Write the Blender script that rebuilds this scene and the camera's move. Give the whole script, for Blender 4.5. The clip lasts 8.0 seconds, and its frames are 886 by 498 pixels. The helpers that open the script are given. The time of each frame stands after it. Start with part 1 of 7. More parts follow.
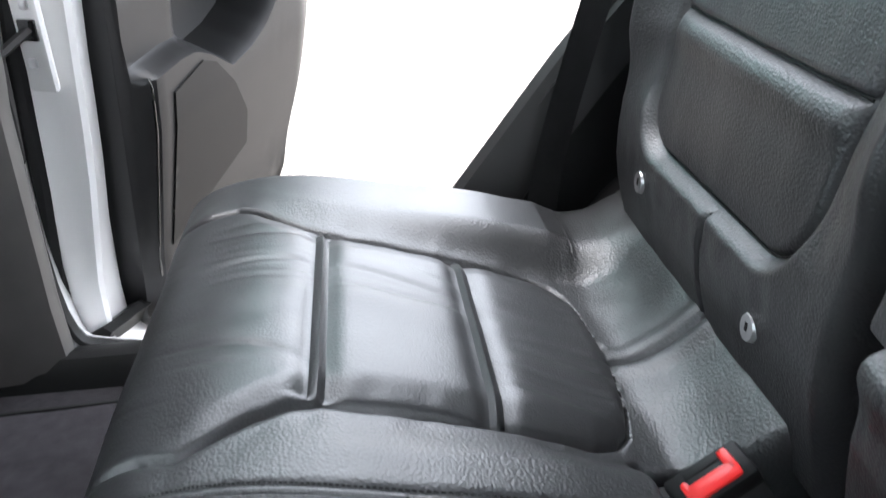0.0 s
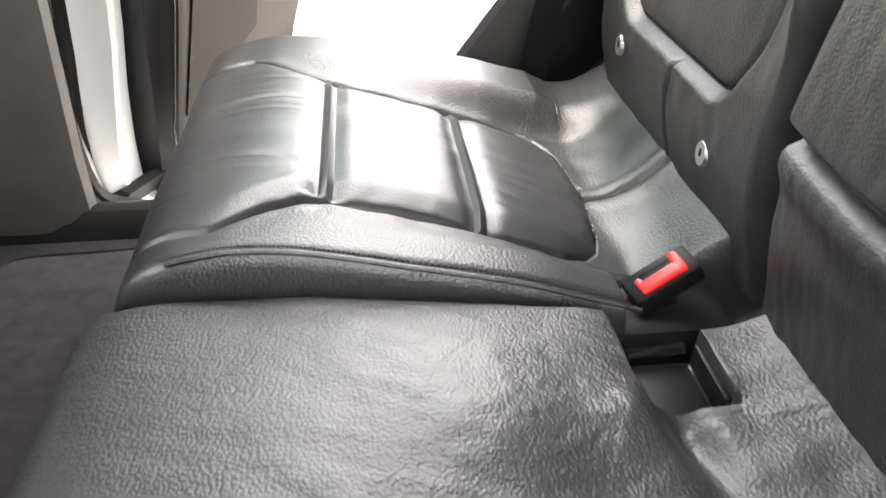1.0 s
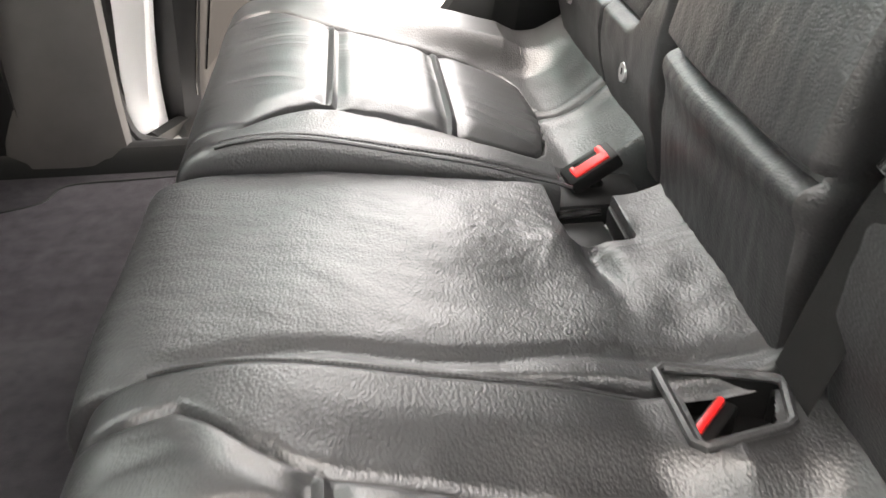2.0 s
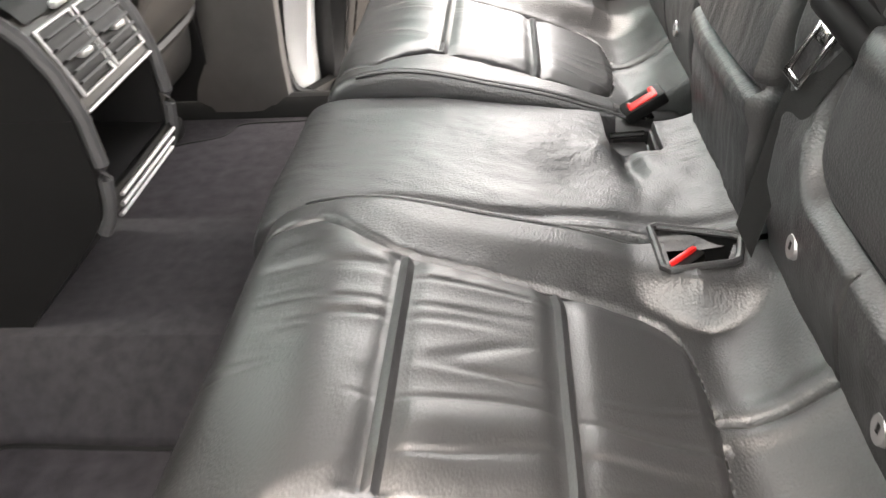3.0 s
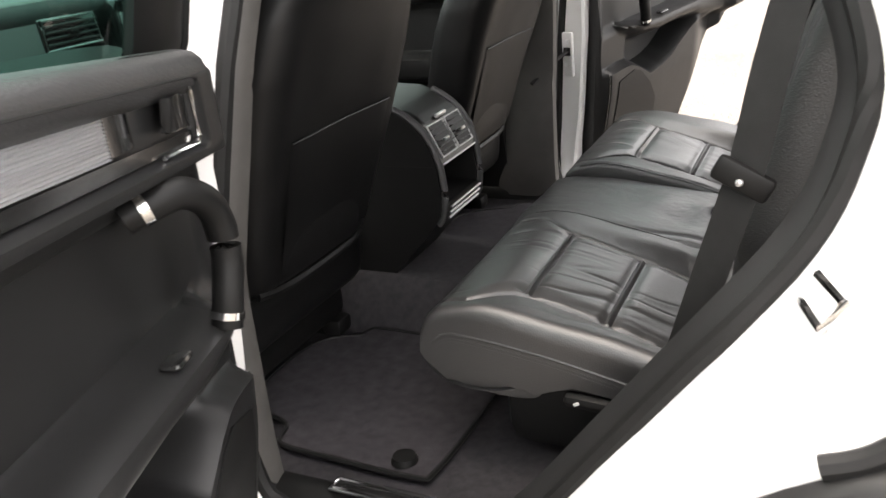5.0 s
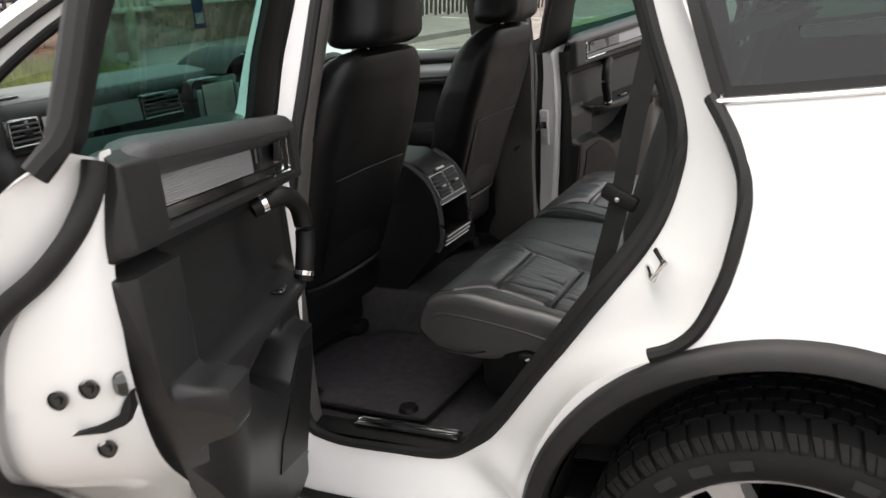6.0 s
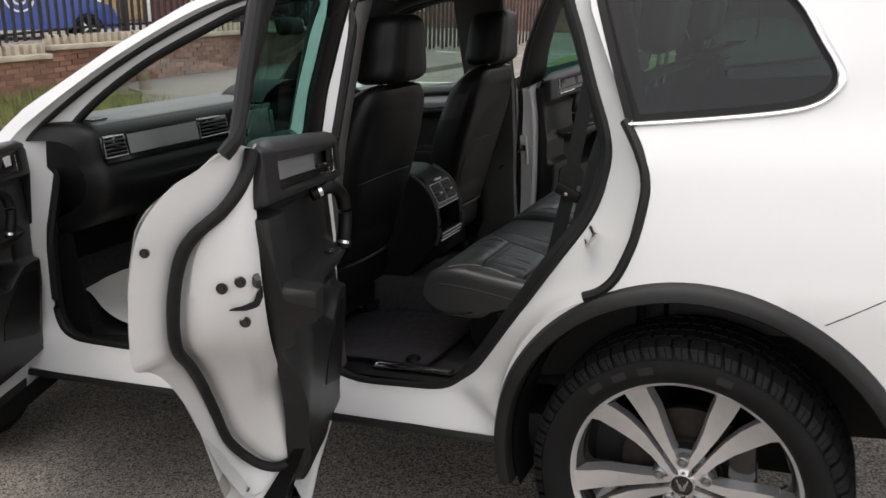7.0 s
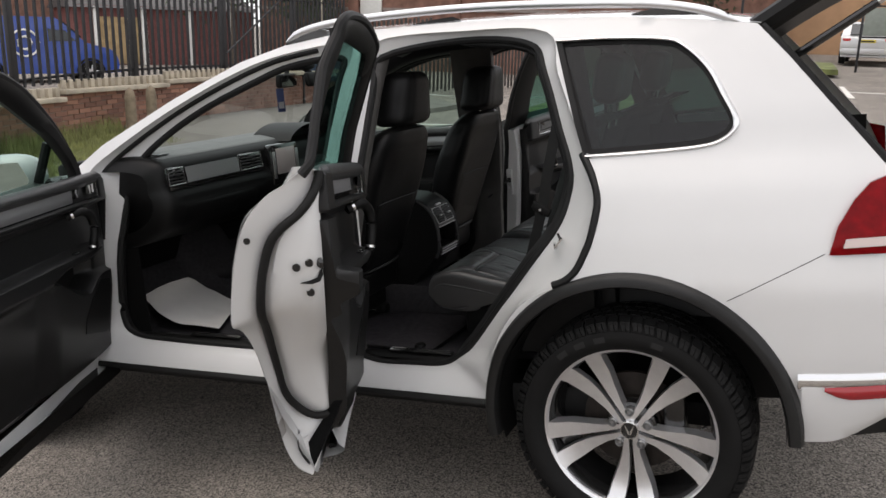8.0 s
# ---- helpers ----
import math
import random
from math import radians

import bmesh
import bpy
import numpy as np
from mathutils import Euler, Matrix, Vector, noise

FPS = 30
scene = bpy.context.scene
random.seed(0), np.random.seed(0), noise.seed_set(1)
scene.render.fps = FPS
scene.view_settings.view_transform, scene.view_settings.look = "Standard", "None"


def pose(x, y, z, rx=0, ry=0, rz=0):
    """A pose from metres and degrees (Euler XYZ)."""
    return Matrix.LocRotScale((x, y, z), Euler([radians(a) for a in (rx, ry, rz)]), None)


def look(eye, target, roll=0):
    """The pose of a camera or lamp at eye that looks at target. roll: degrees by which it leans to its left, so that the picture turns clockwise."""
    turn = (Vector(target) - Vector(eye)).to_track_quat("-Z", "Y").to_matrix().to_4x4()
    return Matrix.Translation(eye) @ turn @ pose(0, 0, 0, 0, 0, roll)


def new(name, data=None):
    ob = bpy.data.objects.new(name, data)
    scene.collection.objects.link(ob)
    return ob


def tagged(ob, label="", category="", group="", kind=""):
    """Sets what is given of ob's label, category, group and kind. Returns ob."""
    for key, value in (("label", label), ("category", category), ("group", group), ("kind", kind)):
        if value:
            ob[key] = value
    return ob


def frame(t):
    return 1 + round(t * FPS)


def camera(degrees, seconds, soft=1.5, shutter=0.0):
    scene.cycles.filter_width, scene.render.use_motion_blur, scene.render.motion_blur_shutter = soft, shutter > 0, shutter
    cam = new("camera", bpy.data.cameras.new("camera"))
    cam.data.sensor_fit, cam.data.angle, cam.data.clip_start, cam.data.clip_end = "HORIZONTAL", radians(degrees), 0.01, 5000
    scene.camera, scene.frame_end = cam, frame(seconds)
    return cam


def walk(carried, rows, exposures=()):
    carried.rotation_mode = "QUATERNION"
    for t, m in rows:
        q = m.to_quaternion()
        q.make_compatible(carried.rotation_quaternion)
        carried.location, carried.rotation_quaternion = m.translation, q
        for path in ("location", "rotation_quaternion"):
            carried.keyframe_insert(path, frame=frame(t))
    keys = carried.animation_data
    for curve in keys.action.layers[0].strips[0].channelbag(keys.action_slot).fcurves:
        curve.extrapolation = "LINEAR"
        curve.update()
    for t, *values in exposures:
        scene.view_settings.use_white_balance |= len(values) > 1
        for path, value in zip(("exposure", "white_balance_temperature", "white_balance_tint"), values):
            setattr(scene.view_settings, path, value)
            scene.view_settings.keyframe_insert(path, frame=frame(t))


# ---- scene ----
cam = camera(56.0, 8.0, shutter=0.3)
PATH = [
    (0, (-0.615, -0.219, 1.138), (-0.450, 1.552, 0.224), -2.26),
    (0.5, (-0.617, -0.267, 1.111), (-0.447, 1.455, 0.109), -1.43),
    (1, (-0.625, -0.345, 1.101), (-0.465, 1.351, 0.051), -0.43),
    (1.5, (-0.629, -0.444, 1.106), (-0.461, 1.238, 0.036), -0.30),
    (1.7, (-0.629, -0.493, 1.115), (-0.453, 1.185, 0.043), -0.54),
    (2.8, (-0.592, -0.795, 1.172), (-0.656, 0.873, 0.070), -3.24),
    (3, (-0.574, -0.856, 1.185), (-0.738, 0.812, 0.094), -4.03),
    (3.5, (-0.530, -1.054, 1.214), (-0.853, 0.622, 0.171), -4.62),
    (4, (-0.443, -1.230, 1.274), (-0.928, 0.452, 0.306), -5.32),
    (4.5, (-0.326, -1.430, 1.321), (-1.067, 0.225, 0.479), -5.69),
    (4.7, (-0.286, -1.511, 1.340), (-1.103, 0.128, 0.536), -5.81),
    (5.8, (-0.003, -2.079, 1.423), (-0.870, -0.381, 0.819), -5.81),
    (6, (0.061, -2.181, 1.436), (-0.812, -0.477, 0.858), -5.45),
    (6.5, (0.173, -2.478, 1.456), (-0.691, -0.761, 0.905), -5.17),
    (7, (0.319, -2.756, 1.488), (-0.538, -1.022, 0.979), -4.68),
    (7.5, (0.466, -3.044, 1.515), (-0.392, -1.295, 1.067), -4.71),
    (8, (0.561, -3.364, 1.535), (-0.277, -1.597, 1.118), -4.58),
]
walk(cam, [(t, look(eye, target, roll)) for t, eye, target, roll in PATH],
     exposures=[(0.0, 3.0, 6300, 12), (0.5, 3.35, 6900, 14), (1.0, 3.6, 7300, 15), (1.7, 3.7, 7500, 15), (2.8, 3.7, 7500, 15), (3.5, 3.7, 7500, 15), (4.0, 3.55, 7400, 14), (4.5, 3.05, 7300, 14), (4.7, 2.7, 7300, 14), (5.8, 1.4, 7100, 14), (6.2, 1.0, 7100, 14), (6.6, 0.65, 7000, 14), (7.2, 0.4, 6900, 14), (8.0, 0.2, 6900, 14)])

# ---- light: overcast day ----
world = bpy.data.worlds.new("sky")
scene.world = world
world.use_nodes = True
wn = world.node_tree
sky = wn.nodes.new("ShaderNodeTexSky")
sky.sky_type, sky.sun_disc = "NISHITA", False
sky.sun_elevation, sky.sun_rotation = radians(78), radians(222)
sky.dust_density, sky.air_density, sky.ozone_density = 4.0, 1.0, 1.0
mixw = wn.nodes.new("ShaderNodeMix")
mixw.data_type = "RGBA"
mixw.inputs["Factor"].default_value = 0.7
mixw.inputs["B"].default_value = (9.0, 9.3, 9.6, 1)
wn.links.new(sky.outputs["Color"], mixw.inputs["A"])
wn.links.new(mixw.outputs["Result"], wn.nodes["Background"].inputs["Color"])
wn.nodes["Background"].inputs["Strength"].default_value = 0.15
sun = new("sun", bpy.data.lights.new("sun", "SUN"))
sun.data.energy, sun.data.angle, sun.data.color = 0.8, radians(55), (1.0, 0.985, 0.965)
sun.matrix_world = look((0, 0, 20), (2.7, 1.0, 0))


# ---- materials ----
def mat(name, color, rough=0.5, metal=0.0, coat=0.0, spec=0.5, bump=0.0, bscale=200.0, vary=0.0, vscale=8.0, kind="noise", rvary=0.0, bdist=0.001):
    m = bpy.data.materials.new(name)
    m.use_nodes = True
    t = m.node_tree
    b = t.nodes["Principled BSDF"]
    b.inputs["Base Color"].default_value = (*color, 1)
    b.inputs["Roughness"].default_value = rough
    b.inputs["Metallic"].default_value = metal
    b.inputs["Coat Weight"].default_value = coat
    b.inputs["Coat Roughness"].default_value = 0.05
    b.inputs["Specular IOR Level"].default_value = spec
    co = t.nodes.new("ShaderNodeTexCoord")
    if vary or rvary:
        n = t.nodes.new("ShaderNodeTexNoise")
        n.inputs["Scale"].default_value, n.inputs["Detail"].default_value = vscale, 6
        t.links.new(co.outputs["Object"], n.inputs["Vector"])
    if vary:
        r = t.nodes.new("ShaderNodeMapRange")
        r.inputs["From Min"].default_value, r.inputs["From Max"].default_value = 0.3, 0.7
        r.inputs["To Min"].default_value, r.inputs["To Max"].default_value = 1 - vary, 1 + vary
        t.links.new(n.outputs["Fac"], r.inputs["Value"])
        x = t.nodes.new("ShaderNodeMix")
        x.data_type, x.blend_type = "RGBA", "MULTIPLY"
        x.inputs["Factor"].default_value = 1
        x.inputs["A"].default_value = (*color, 1)
        t.links.new(r.outputs["Result"], x.inputs["B"])
        t.links.new(x.outputs["Result"], b.inputs["Base Color"])
    if rvary:
        r = t.nodes.new("ShaderNodeMapRange")
        r.inputs["From Min"].default_value, r.inputs["From Max"].default_value = 0.3, 0.7
        r.inputs["To Min"].default_value, r.inputs["To Max"].default_value = rough - rvary, rough + rvary
        t.links.new(n.outputs["Fac"], r.inputs["Value"])
        t.links.new(r.outputs["Result"], b.inputs["Roughness"])
    if bump:
        if kind == "voronoi":
            v = t.nodes.new("ShaderNodeTexVoronoi")
            v.feature = "DISTANCE_TO_EDGE"
            out = v.outputs["Distance"]
        else:
            v = t.nodes.new("ShaderNodeTexNoise")
            v.inputs["Detail"].default_value = 4
            out = v.outputs["Fac"]
        v.inputs["Scale"].default_value = bscale
        t.links.new(co.outputs["Object"], v.inputs["Vector"])
        k = t.nodes.new("ShaderNodeBump")
        k.inputs["Strength"].default_value, k.inputs["Distance"].default_value = bump, bdist
        t.links.new(out, k.inputs["Height"])
        t.links.new(k.outputs["Normal"], b.inputs["Normal"])
    return m


def glass(name, color, clear):
    m = bpy.data.materials.new(name)
    m.use_nodes = True
    t = m.node_tree
    out = t.nodes["Material Output"]
    t.nodes.remove(t.nodes["Principled BSDF"])
    a = t.nodes.new("ShaderNodeBsdfTransparent")
    a.inputs["Color"].default_value = (*color, 1)
    g = t.nodes.new("ShaderNodeBsdfGlossy")
    g.inputs["Roughness"].default_value = 0.02
    f = t.nodes.new("ShaderNodeLayerWeight")
    f.inputs["Blend"].default_value = 0.5
    p = t.nodes.new("ShaderNodeMath")
    p.operation = "POWER"
    p.inputs[1].default_value = 5.0
    k = t.nodes.new("ShaderNodeMath")
    k.operation = "MULTIPLY_ADD"
    k.inputs[1].default_value, k.inputs[2].default_value = 0.45, 0.04
    t.links.new(f.outputs["Facing"], p.inputs[0])
    t.links.new(p.outputs["Value"], k.inputs[0])
    x = t.nodes.new("ShaderNodeMixShader")
    t.links.new(k.outputs["Value"], x.inputs["Fac"])
    t.links.new(a.outputs["BSDF"], x.inputs[1])
    t.links.new(g.outputs["BSDF"], x.inputs[2])
    t.links.new(x.outputs["Shader"], out.inputs["Surface"])
    return m


PAINT = mat("white_paint", (0.63, 0.63, 0.625), 0.35, coat=1.0, vary=0.02, vscale=3)


def leather(name, color, rough, grain, cells, wrinkle):
    """Pebbled hide: small cells with fine furrows between them, over soft wrinkles."""
    m = mat(name, color, rough, spec=1.0, vary=0.12, vscale=14, rvary=0.03)
    t = m.node_tree
    co = t.nodes.new("ShaderNodeTexCoord")
    warp = t.nodes.new("ShaderNodeTexNoise")
    warp.inputs["Scale"].default_value = 70
    add = t.nodes.new("ShaderNodeVectorMath")
    add.operation = "MULTIPLY_ADD"
    add.inputs[1].default_value = (0.0018, 0.0018, 0.0018)
    t.links.new(co.outputs["Object"], warp.inputs["Vector"])
    t.links.new(warp.outputs["Color"], add.inputs[0])
    t.links.new(co.outputs["Object"], add.inputs[2])
    v = t.nodes.new("ShaderNodeTexVoronoi")
    v.feature = "SMOOTH_F1"
    v.inputs["Scale"].default_value = cells
    v.inputs["Smoothness"].default_value = 0.35
    t.links.new(add.outputs["Vector"], v.inputs["Vector"])
    soft = t.nodes.new("ShaderNodeTexNoise")
    soft.inputs["Scale"].default_value, soft.inputs["Detail"].default_value = 55, 3
    t.links.new(add.outputs["Vector"], soft.inputs["Vector"])
    b1, b2 = t.nodes.new("ShaderNodeBump"), t.nodes.new("ShaderNodeBump")
    b1.inputs["Strength"].default_value, b1.inputs["Distance"].default_value = wrinkle, 0.004
    b2.inputs["Strength"].default_value, b2.inputs["Distance"].default_value = grain, 0.0014
    b2.invert = True
    t.links.new(soft.outputs["Fac"], b1.inputs["Height"])
    t.links.new(v.outputs["Distance"], b2.inputs["Height"])
    t.links.new(b1.outputs["Normal"], b2.inputs["Normal"])
    t.links.new(b2.outputs["Normal"], t.nodes["Principled BSDF"].inputs["Normal"])
    return m


LEATHER = leather("black_leather", (0.014, 0.014, 0.0147), 0.46, 0.34, 400, 0.035)
SMOOTH_LEATHER = leather("smooth_black_leather", (0.014, 0.014, 0.0147), 0.44, 0.18, 460, 0.03)
PLASTIC = mat("black_plastic", (0.006, 0.006, 0.006), 0.48, spec=0.2, bump=0.15, bscale=900, vary=0.12, vscale=20, bdist=0.0004)
RUBBER = mat("black_rubber", (0.007, 0.007, 0.007), 0.6, spec=0.25, bump=0.1, bscale=300, vary=0.15, vscale=30)
CLADDING = mat("grey_black_cladding", (0.009, 0.009, 0.009), 0.5, spec=0.35, bump=0.3, bscale=700, vary=0.2, vscale=25, bdist=0.0006)
CARPET = mat("dark_carpet", (0.037, 0.035, 0.038), 0.95, bump=0.8, bscale=900, vary=0.2, vscale=60, spec=0.1, bdist=0.003)
MAT_PILE = mat("dark_mat_pile", (0.043, 0.040, 0.044), 0.95, bump=0.8, bscale=1100, vary=0.22, vscale=40, spec=0.1, bdist=0.003)
TRIM = mat("dark_grey_trim", (0.042, 0.042, 0.043), 0.5, spec=0.35, bump=0.2, bscale=800, vary=0.1, vscale=20, bdist=0.0005)
PILLAR = mat("grey_pillar_plastic", (0.062, 0.059, 0.056), 0.5, spec=0.35, bump=0.2, bscale=800, vary=0.1, vscale=20, bdist=0.0005)
COLLAR = mat("black_collar_trim", (0.013, 0.013, 0.0133), 0.5, spec=0.3, bump=0.2, bscale=800, vary=0.1, vscale=20, bdist=0.0005)
SEAL = mat("black_door_seal", (0.007, 0.007, 0.007), 0.6, spec=0.3, vary=0.2, vscale=30)
CHROME = mat("chrome", (0.75, 0.75, 0.75), 0.12, metal=1.0)
SATIN = mat("bright_satin_trim", (0.80, 0.80, 0.80), 0.30, metal=0.9)
ALLOY = mat("machined_alloy", (0.72, 0.72, 0.73), 0.28, metal=0.85, vary=0.04, vscale=40)
GLOSS_BLACK = mat("gloss_black", (0.01, 0.01, 0.01), 0.12, coat=0.5)
TYRE = mat("tyre_rubber", (0.006, 0.006, 0.006), 0.7, spec=0.2, bump=0.3, bscale=250, vary=0.25, vscale=18)
RED = mat("red_plastic", (0.75, 0.02, 0.02), 0.35)
WEBBING = mat("belt_webbing", (0.010, 0.010, 0.010), 0.7, spec=0.25, bump=0.5, bscale=900, vary=0.2, vscale=40)
HEADLINE = mat("dark_headlining", (0.14, 0.14, 0.137), 0.9, bump=0.2, bscale=800)
TINTED = glass("tinted_glass", (0.13, 0.25, 0.22), 0.2)
GREEN_GLASS = glass("green_glass", (0.18, 0.37, 0.32), 0.6)
FRONT_GLASS = glass("pale_green_glass", (0.50, 0.64, 0.59), 0.7)
CLEAR_GLASS = glass("windscreen_glass", (0.78, 0.86, 0.83), 0.8)


VENT_RIM = mat("dull_silver", (0.30, 0.30, 0.30), 0.45, metal=0.8)


# ---- mesh helpers ----
def link(name, bm, material, parent=None, label="", smooth=True):
    me = bpy.data.meshes.new(name)
    bmesh.ops.recalc_face_normals(bm, faces=bm.faces)
    bm.to_mesh(me)
    bm.free()
    me.materials.append(material)
    if smooth:
        me.shade_smooth()
        me.set_sharp_from_angle(angle=radians(38))
    ob = new(name, me)
    if label:
        ob["label"] = label
    if parent is not None:
        ob.parent = parent
    return ob


def part(name, bm, material, parent, label="", smooth=True):
    return link(name, bm, material, parent, label, smooth)


def thing(name, label, category, kind="", group="", at=(0, 0, 0)):
    e = new(name)
    e.location = at
    return tagged(e, label, category, group, kind)


def box(c, s, bevel=0.0, m=None, bm=None, seg=2):
    bm = bm or bmesh.new()
    got = bmesh.ops.create_cube(bm, size=1.0)["verts"]
    bmesh.ops.scale(bm, vec=s, verts=got)
    if bevel:
        edges = list({e for v in got for e in v.link_edges})
        got = bmesh.ops.bevel(bm, geom=edges, offset=bevel, segments=seg, affect="EDGES", profile=0.5)["verts"]
    if m is not None:
        bmesh.ops.transform(bm, matrix=m, verts=got)
    bmesh.ops.translate(bm, vec=c, verts=got)
    return bm


def put(bm, m):
    bmesh.ops.transform(bm, matrix=m, verts=bm.verts)
    return bm


def grid(nu, nv, f, bm=None, wrap=False):
    """A sheet of nu x nv cells, f(u, v) with u, v from 0 to 1."""
    bm = bm or bmesh.new()
    rows = [[bm.verts.new(f(i / nu, j / nv)) for j in range(nv + 1)] for i in range(nu if wrap else nu + 1)]
    n = len(rows)
    for i in range(nu):
        for j in range(nv):
            bm.faces.new((rows[i][j], rows[(i + 1) % n][j], rows[(i + 1) % n][j + 1], rows[i][j + 1]))
    return bm


def tube(points, radius, n=8, bm=None, closed=False, flat=1.0):
    """A round bar along a line of points."""
    bm = bm or bmesh.new()
    pts = [Vector(p) for p in points]
    rings = []
    k = len(pts)
    for i, p in enumerate(pts):
        a = pts[(i - 1) % k] if closed or i else p
        b = pts[(i + 1) % k] if closed or i < k - 1 else p
        d = (b - a).normalized()
        side = d.cross(Vector((0, 0, 1)))
        if side.length < 0.05:
            side = d.cross(Vector((1, 0, 0)))
        side.normalize()
        up = side.cross(d)
        r = radius(i / max(1, k - 1)) if callable(radius) else radius
        rings.append([bm.verts.new(p + r * (math.cos(q) * side + flat * math.sin(q) * up)) for q in (2 * math.pi * j / n for j in range(n))])
    for i in range(k if closed else k - 1):
        for j in range(n):
            bm.faces.new((rings[i][j], rings[i][(j + 1) % n], rings[(i + 1) % k][(j + 1) % n], rings[(i + 1) % k][j]))
    if not closed:
        bm.faces.new(rings[0][::-1])
        bm.faces.new(rings[-1])
    return bm


def smooth_line(points, n=6, closed=False):
    """A rounded line through the points (Catmull-Rom)."""
    p = [Vector(q) for q in points]
    k = len(p)
    out = []
    for i in range(k if closed else k - 1):
        a, b, c, d = (p[(i + o) % k] if closed else p[min(max(i + o, 0), k - 1)] for o in (-1, 0, 1, 2))
        for j in range(n):
            t = j / n
            out.append(0.5 * ((2 * b) + (c - a) * t + (2 * a - 5 * b + 4 * c - d) * t * t + (3 * b - a - 3 * c + d) * t ** 3))
    if not closed:
        out.append(p[-1])
    return out


def inside(x, y, poly):
    hit = False
    j = len(poly) - 1
    for i in range(len(poly)):
        (xi, yi), (xj, yj) = poly[i][:2], poly[j][:2]
        if (yi > y) != (yj > y) and x < (xj - xi) * (y - yi) / (yj - yi) + xi:
            hit = not hit
        j = i
    return hit


def densify(poly, step):
    out = []
    for a, b in zip(poly, poly[1:] + poly[:1]):
        a, b = Vector(a[:2]), Vector(b[:2])
        n = max(1, round((b - a).length / step))
        out += [a.lerp(b, i / n) for i in range(n)]
    return out


def offset(poly, d):
    """The outline moved inwards by d (outlines that run anticlockwise)."""
    out = []
    n = len(poly)
    area = sum(poly[i][0] * poly[(i + 1) % n][1] - poly[(i + 1) % n][0] * poly[i][1] for i in range(n))
    s = 1 if area > 0 else -1
    for i in range(n):
        a, b, c = Vector(poly[i - 1][:2]), Vector(poly[i][:2]), Vector(poly[(i + 1) % n][:2])
        e, f = (b - a).normalized(), (c - b).normalized()
        t = (e + f).normalized() if (e + f).length > 0.1 else e
        k = max(0.5, math.sqrt(max(0.05, (1 + e.dot(f)) / 2)))
        out.append(b + Vector((-t.y, t.x)) * s * d / k)
    return out


def panel(outline, holes, f, step=0.04, depth=None, bm=None, rim=True):
    """A curved sheet over an outline with holes; f(u, v) gives its place; depth(u, v) the move to its back at the edges."""
    from mathutils.geometry import delaunay_2d_cdt
    loops = [densify(outline, step)] + [densify(h, step) for h in holes]
    pts, edges = [], []
    for lp in loops:
        k = len(pts)
        pts += lp
        edges += [(k + i, k + (i + 1) % len(lp)) for i in range(len(lp))]
    xs, ys = [p[0] for p in loops[0]], [p[1] for p in loops[0]]
    flat = [[(p[0], p[1]) for p in lp] for lp in loops]
    border = np.array([(p[0], p[1]) for p in pts])
    x = min(xs) + step / 2
    while x < max(xs):
        y = min(ys) + step / 2
        while y < max(ys):
            if np.min(np.abs(border - (x, y)).max(axis=1)) > step * 0.45 and inside(x, y, flat[0]) and not any(inside(x, y, h) for h in flat[1:]):
                pts.append(Vector((x, y)))
            y += step
        x += step
    vs, es, fs, *_ = delaunay_2d_cdt(pts, edges, [], 0, 1e-5)
    bm = bm or bmesh.new()
    made = [bm.verts.new(f(v.x, v.y)) for v in vs]
    for tri in fs:
        c = sum((vs[i] for i in tri), Vector((0, 0))) / len(tri)
        if inside(c.x, c.y, flat[0]) and not any(inside(c.x, c.y, h) for h in flat[1:]):
            bm.faces.new([made[i] for i in tri])
    bmesh.ops.delete(bm, geom=[v for v in bm.verts if not v.link_faces], context="VERTS")
    if depth is not None and rim:
        vec = depth
        edge = [e for e in bm.edges if len(e.link_faces) == 1]
        got = bmesh.ops.extrude_edge_only(bm, edges=edge)["geom"]
        for v in got:
            if isinstance(v, bmesh.types.BMVert):
                v.co += Vector(vec)
    return bm


def prism(outline, f0, f1, bm=None):
    """A solid between two copies of an outline: f0(u, v) and f1(u, v) give the places."""
    bm = bm or bmesh.new()
    a = [bm.verts.new(f0(p[0], p[1])) for p in outline]
    b = [bm.verts.new(f1(p[0], p[1])) for p in outline]
    n = len(a)
    for i in range(n):
        bm.faces.new((a[i], a[(i + 1) % n], b[(i + 1) % n], b[i]))
    bm.faces.new(a)
    bm.faces.new(b[::-1])
    return bm


def step_smooth(a, b, x):
    t = min(1, max(0, (x - a) / (b - a)))
    return t * t * (3 - 2 * t)


def lerp_table(table, x):
    for (a, va), (b, vb) in zip(table, table[1:]):
        if x <= b:
            return va + (vb - va) * max(0, (x - a)) / (b - a)
    return table[-1][1]

# ---- ground ----
SLOPE = 0.1116  # the street's rise towards the car's nose, against the spot where the car stands


def street(x, y):
    """Height of the open ground away from the car."""
    return -SLOPE * (x + 1.2) + 0.03 * max(0.0, min(y, 40.0) - 2.0) * step_smooth(-8.0, -2.0, x)


def ground_z(x, y):
    d = math.hypot(max(0, abs(x + 1.4) - 2.0), max(0, abs(y) - 1.6))
    return street(x, y) * step_smooth(1.0, 9.0, d)


def ground_sheet():
    def place(u, v):
        r = 0.0 if u == 0 else 2.0 * (1500.0 ** u) - 2.0
        a = 2 * math.pi * v
        x, y = -1.2 + r * math.cos(a), r * math.sin(a)
        return Vector((x, y, ground_z(x, y)))
    return grid(110, 120, place)


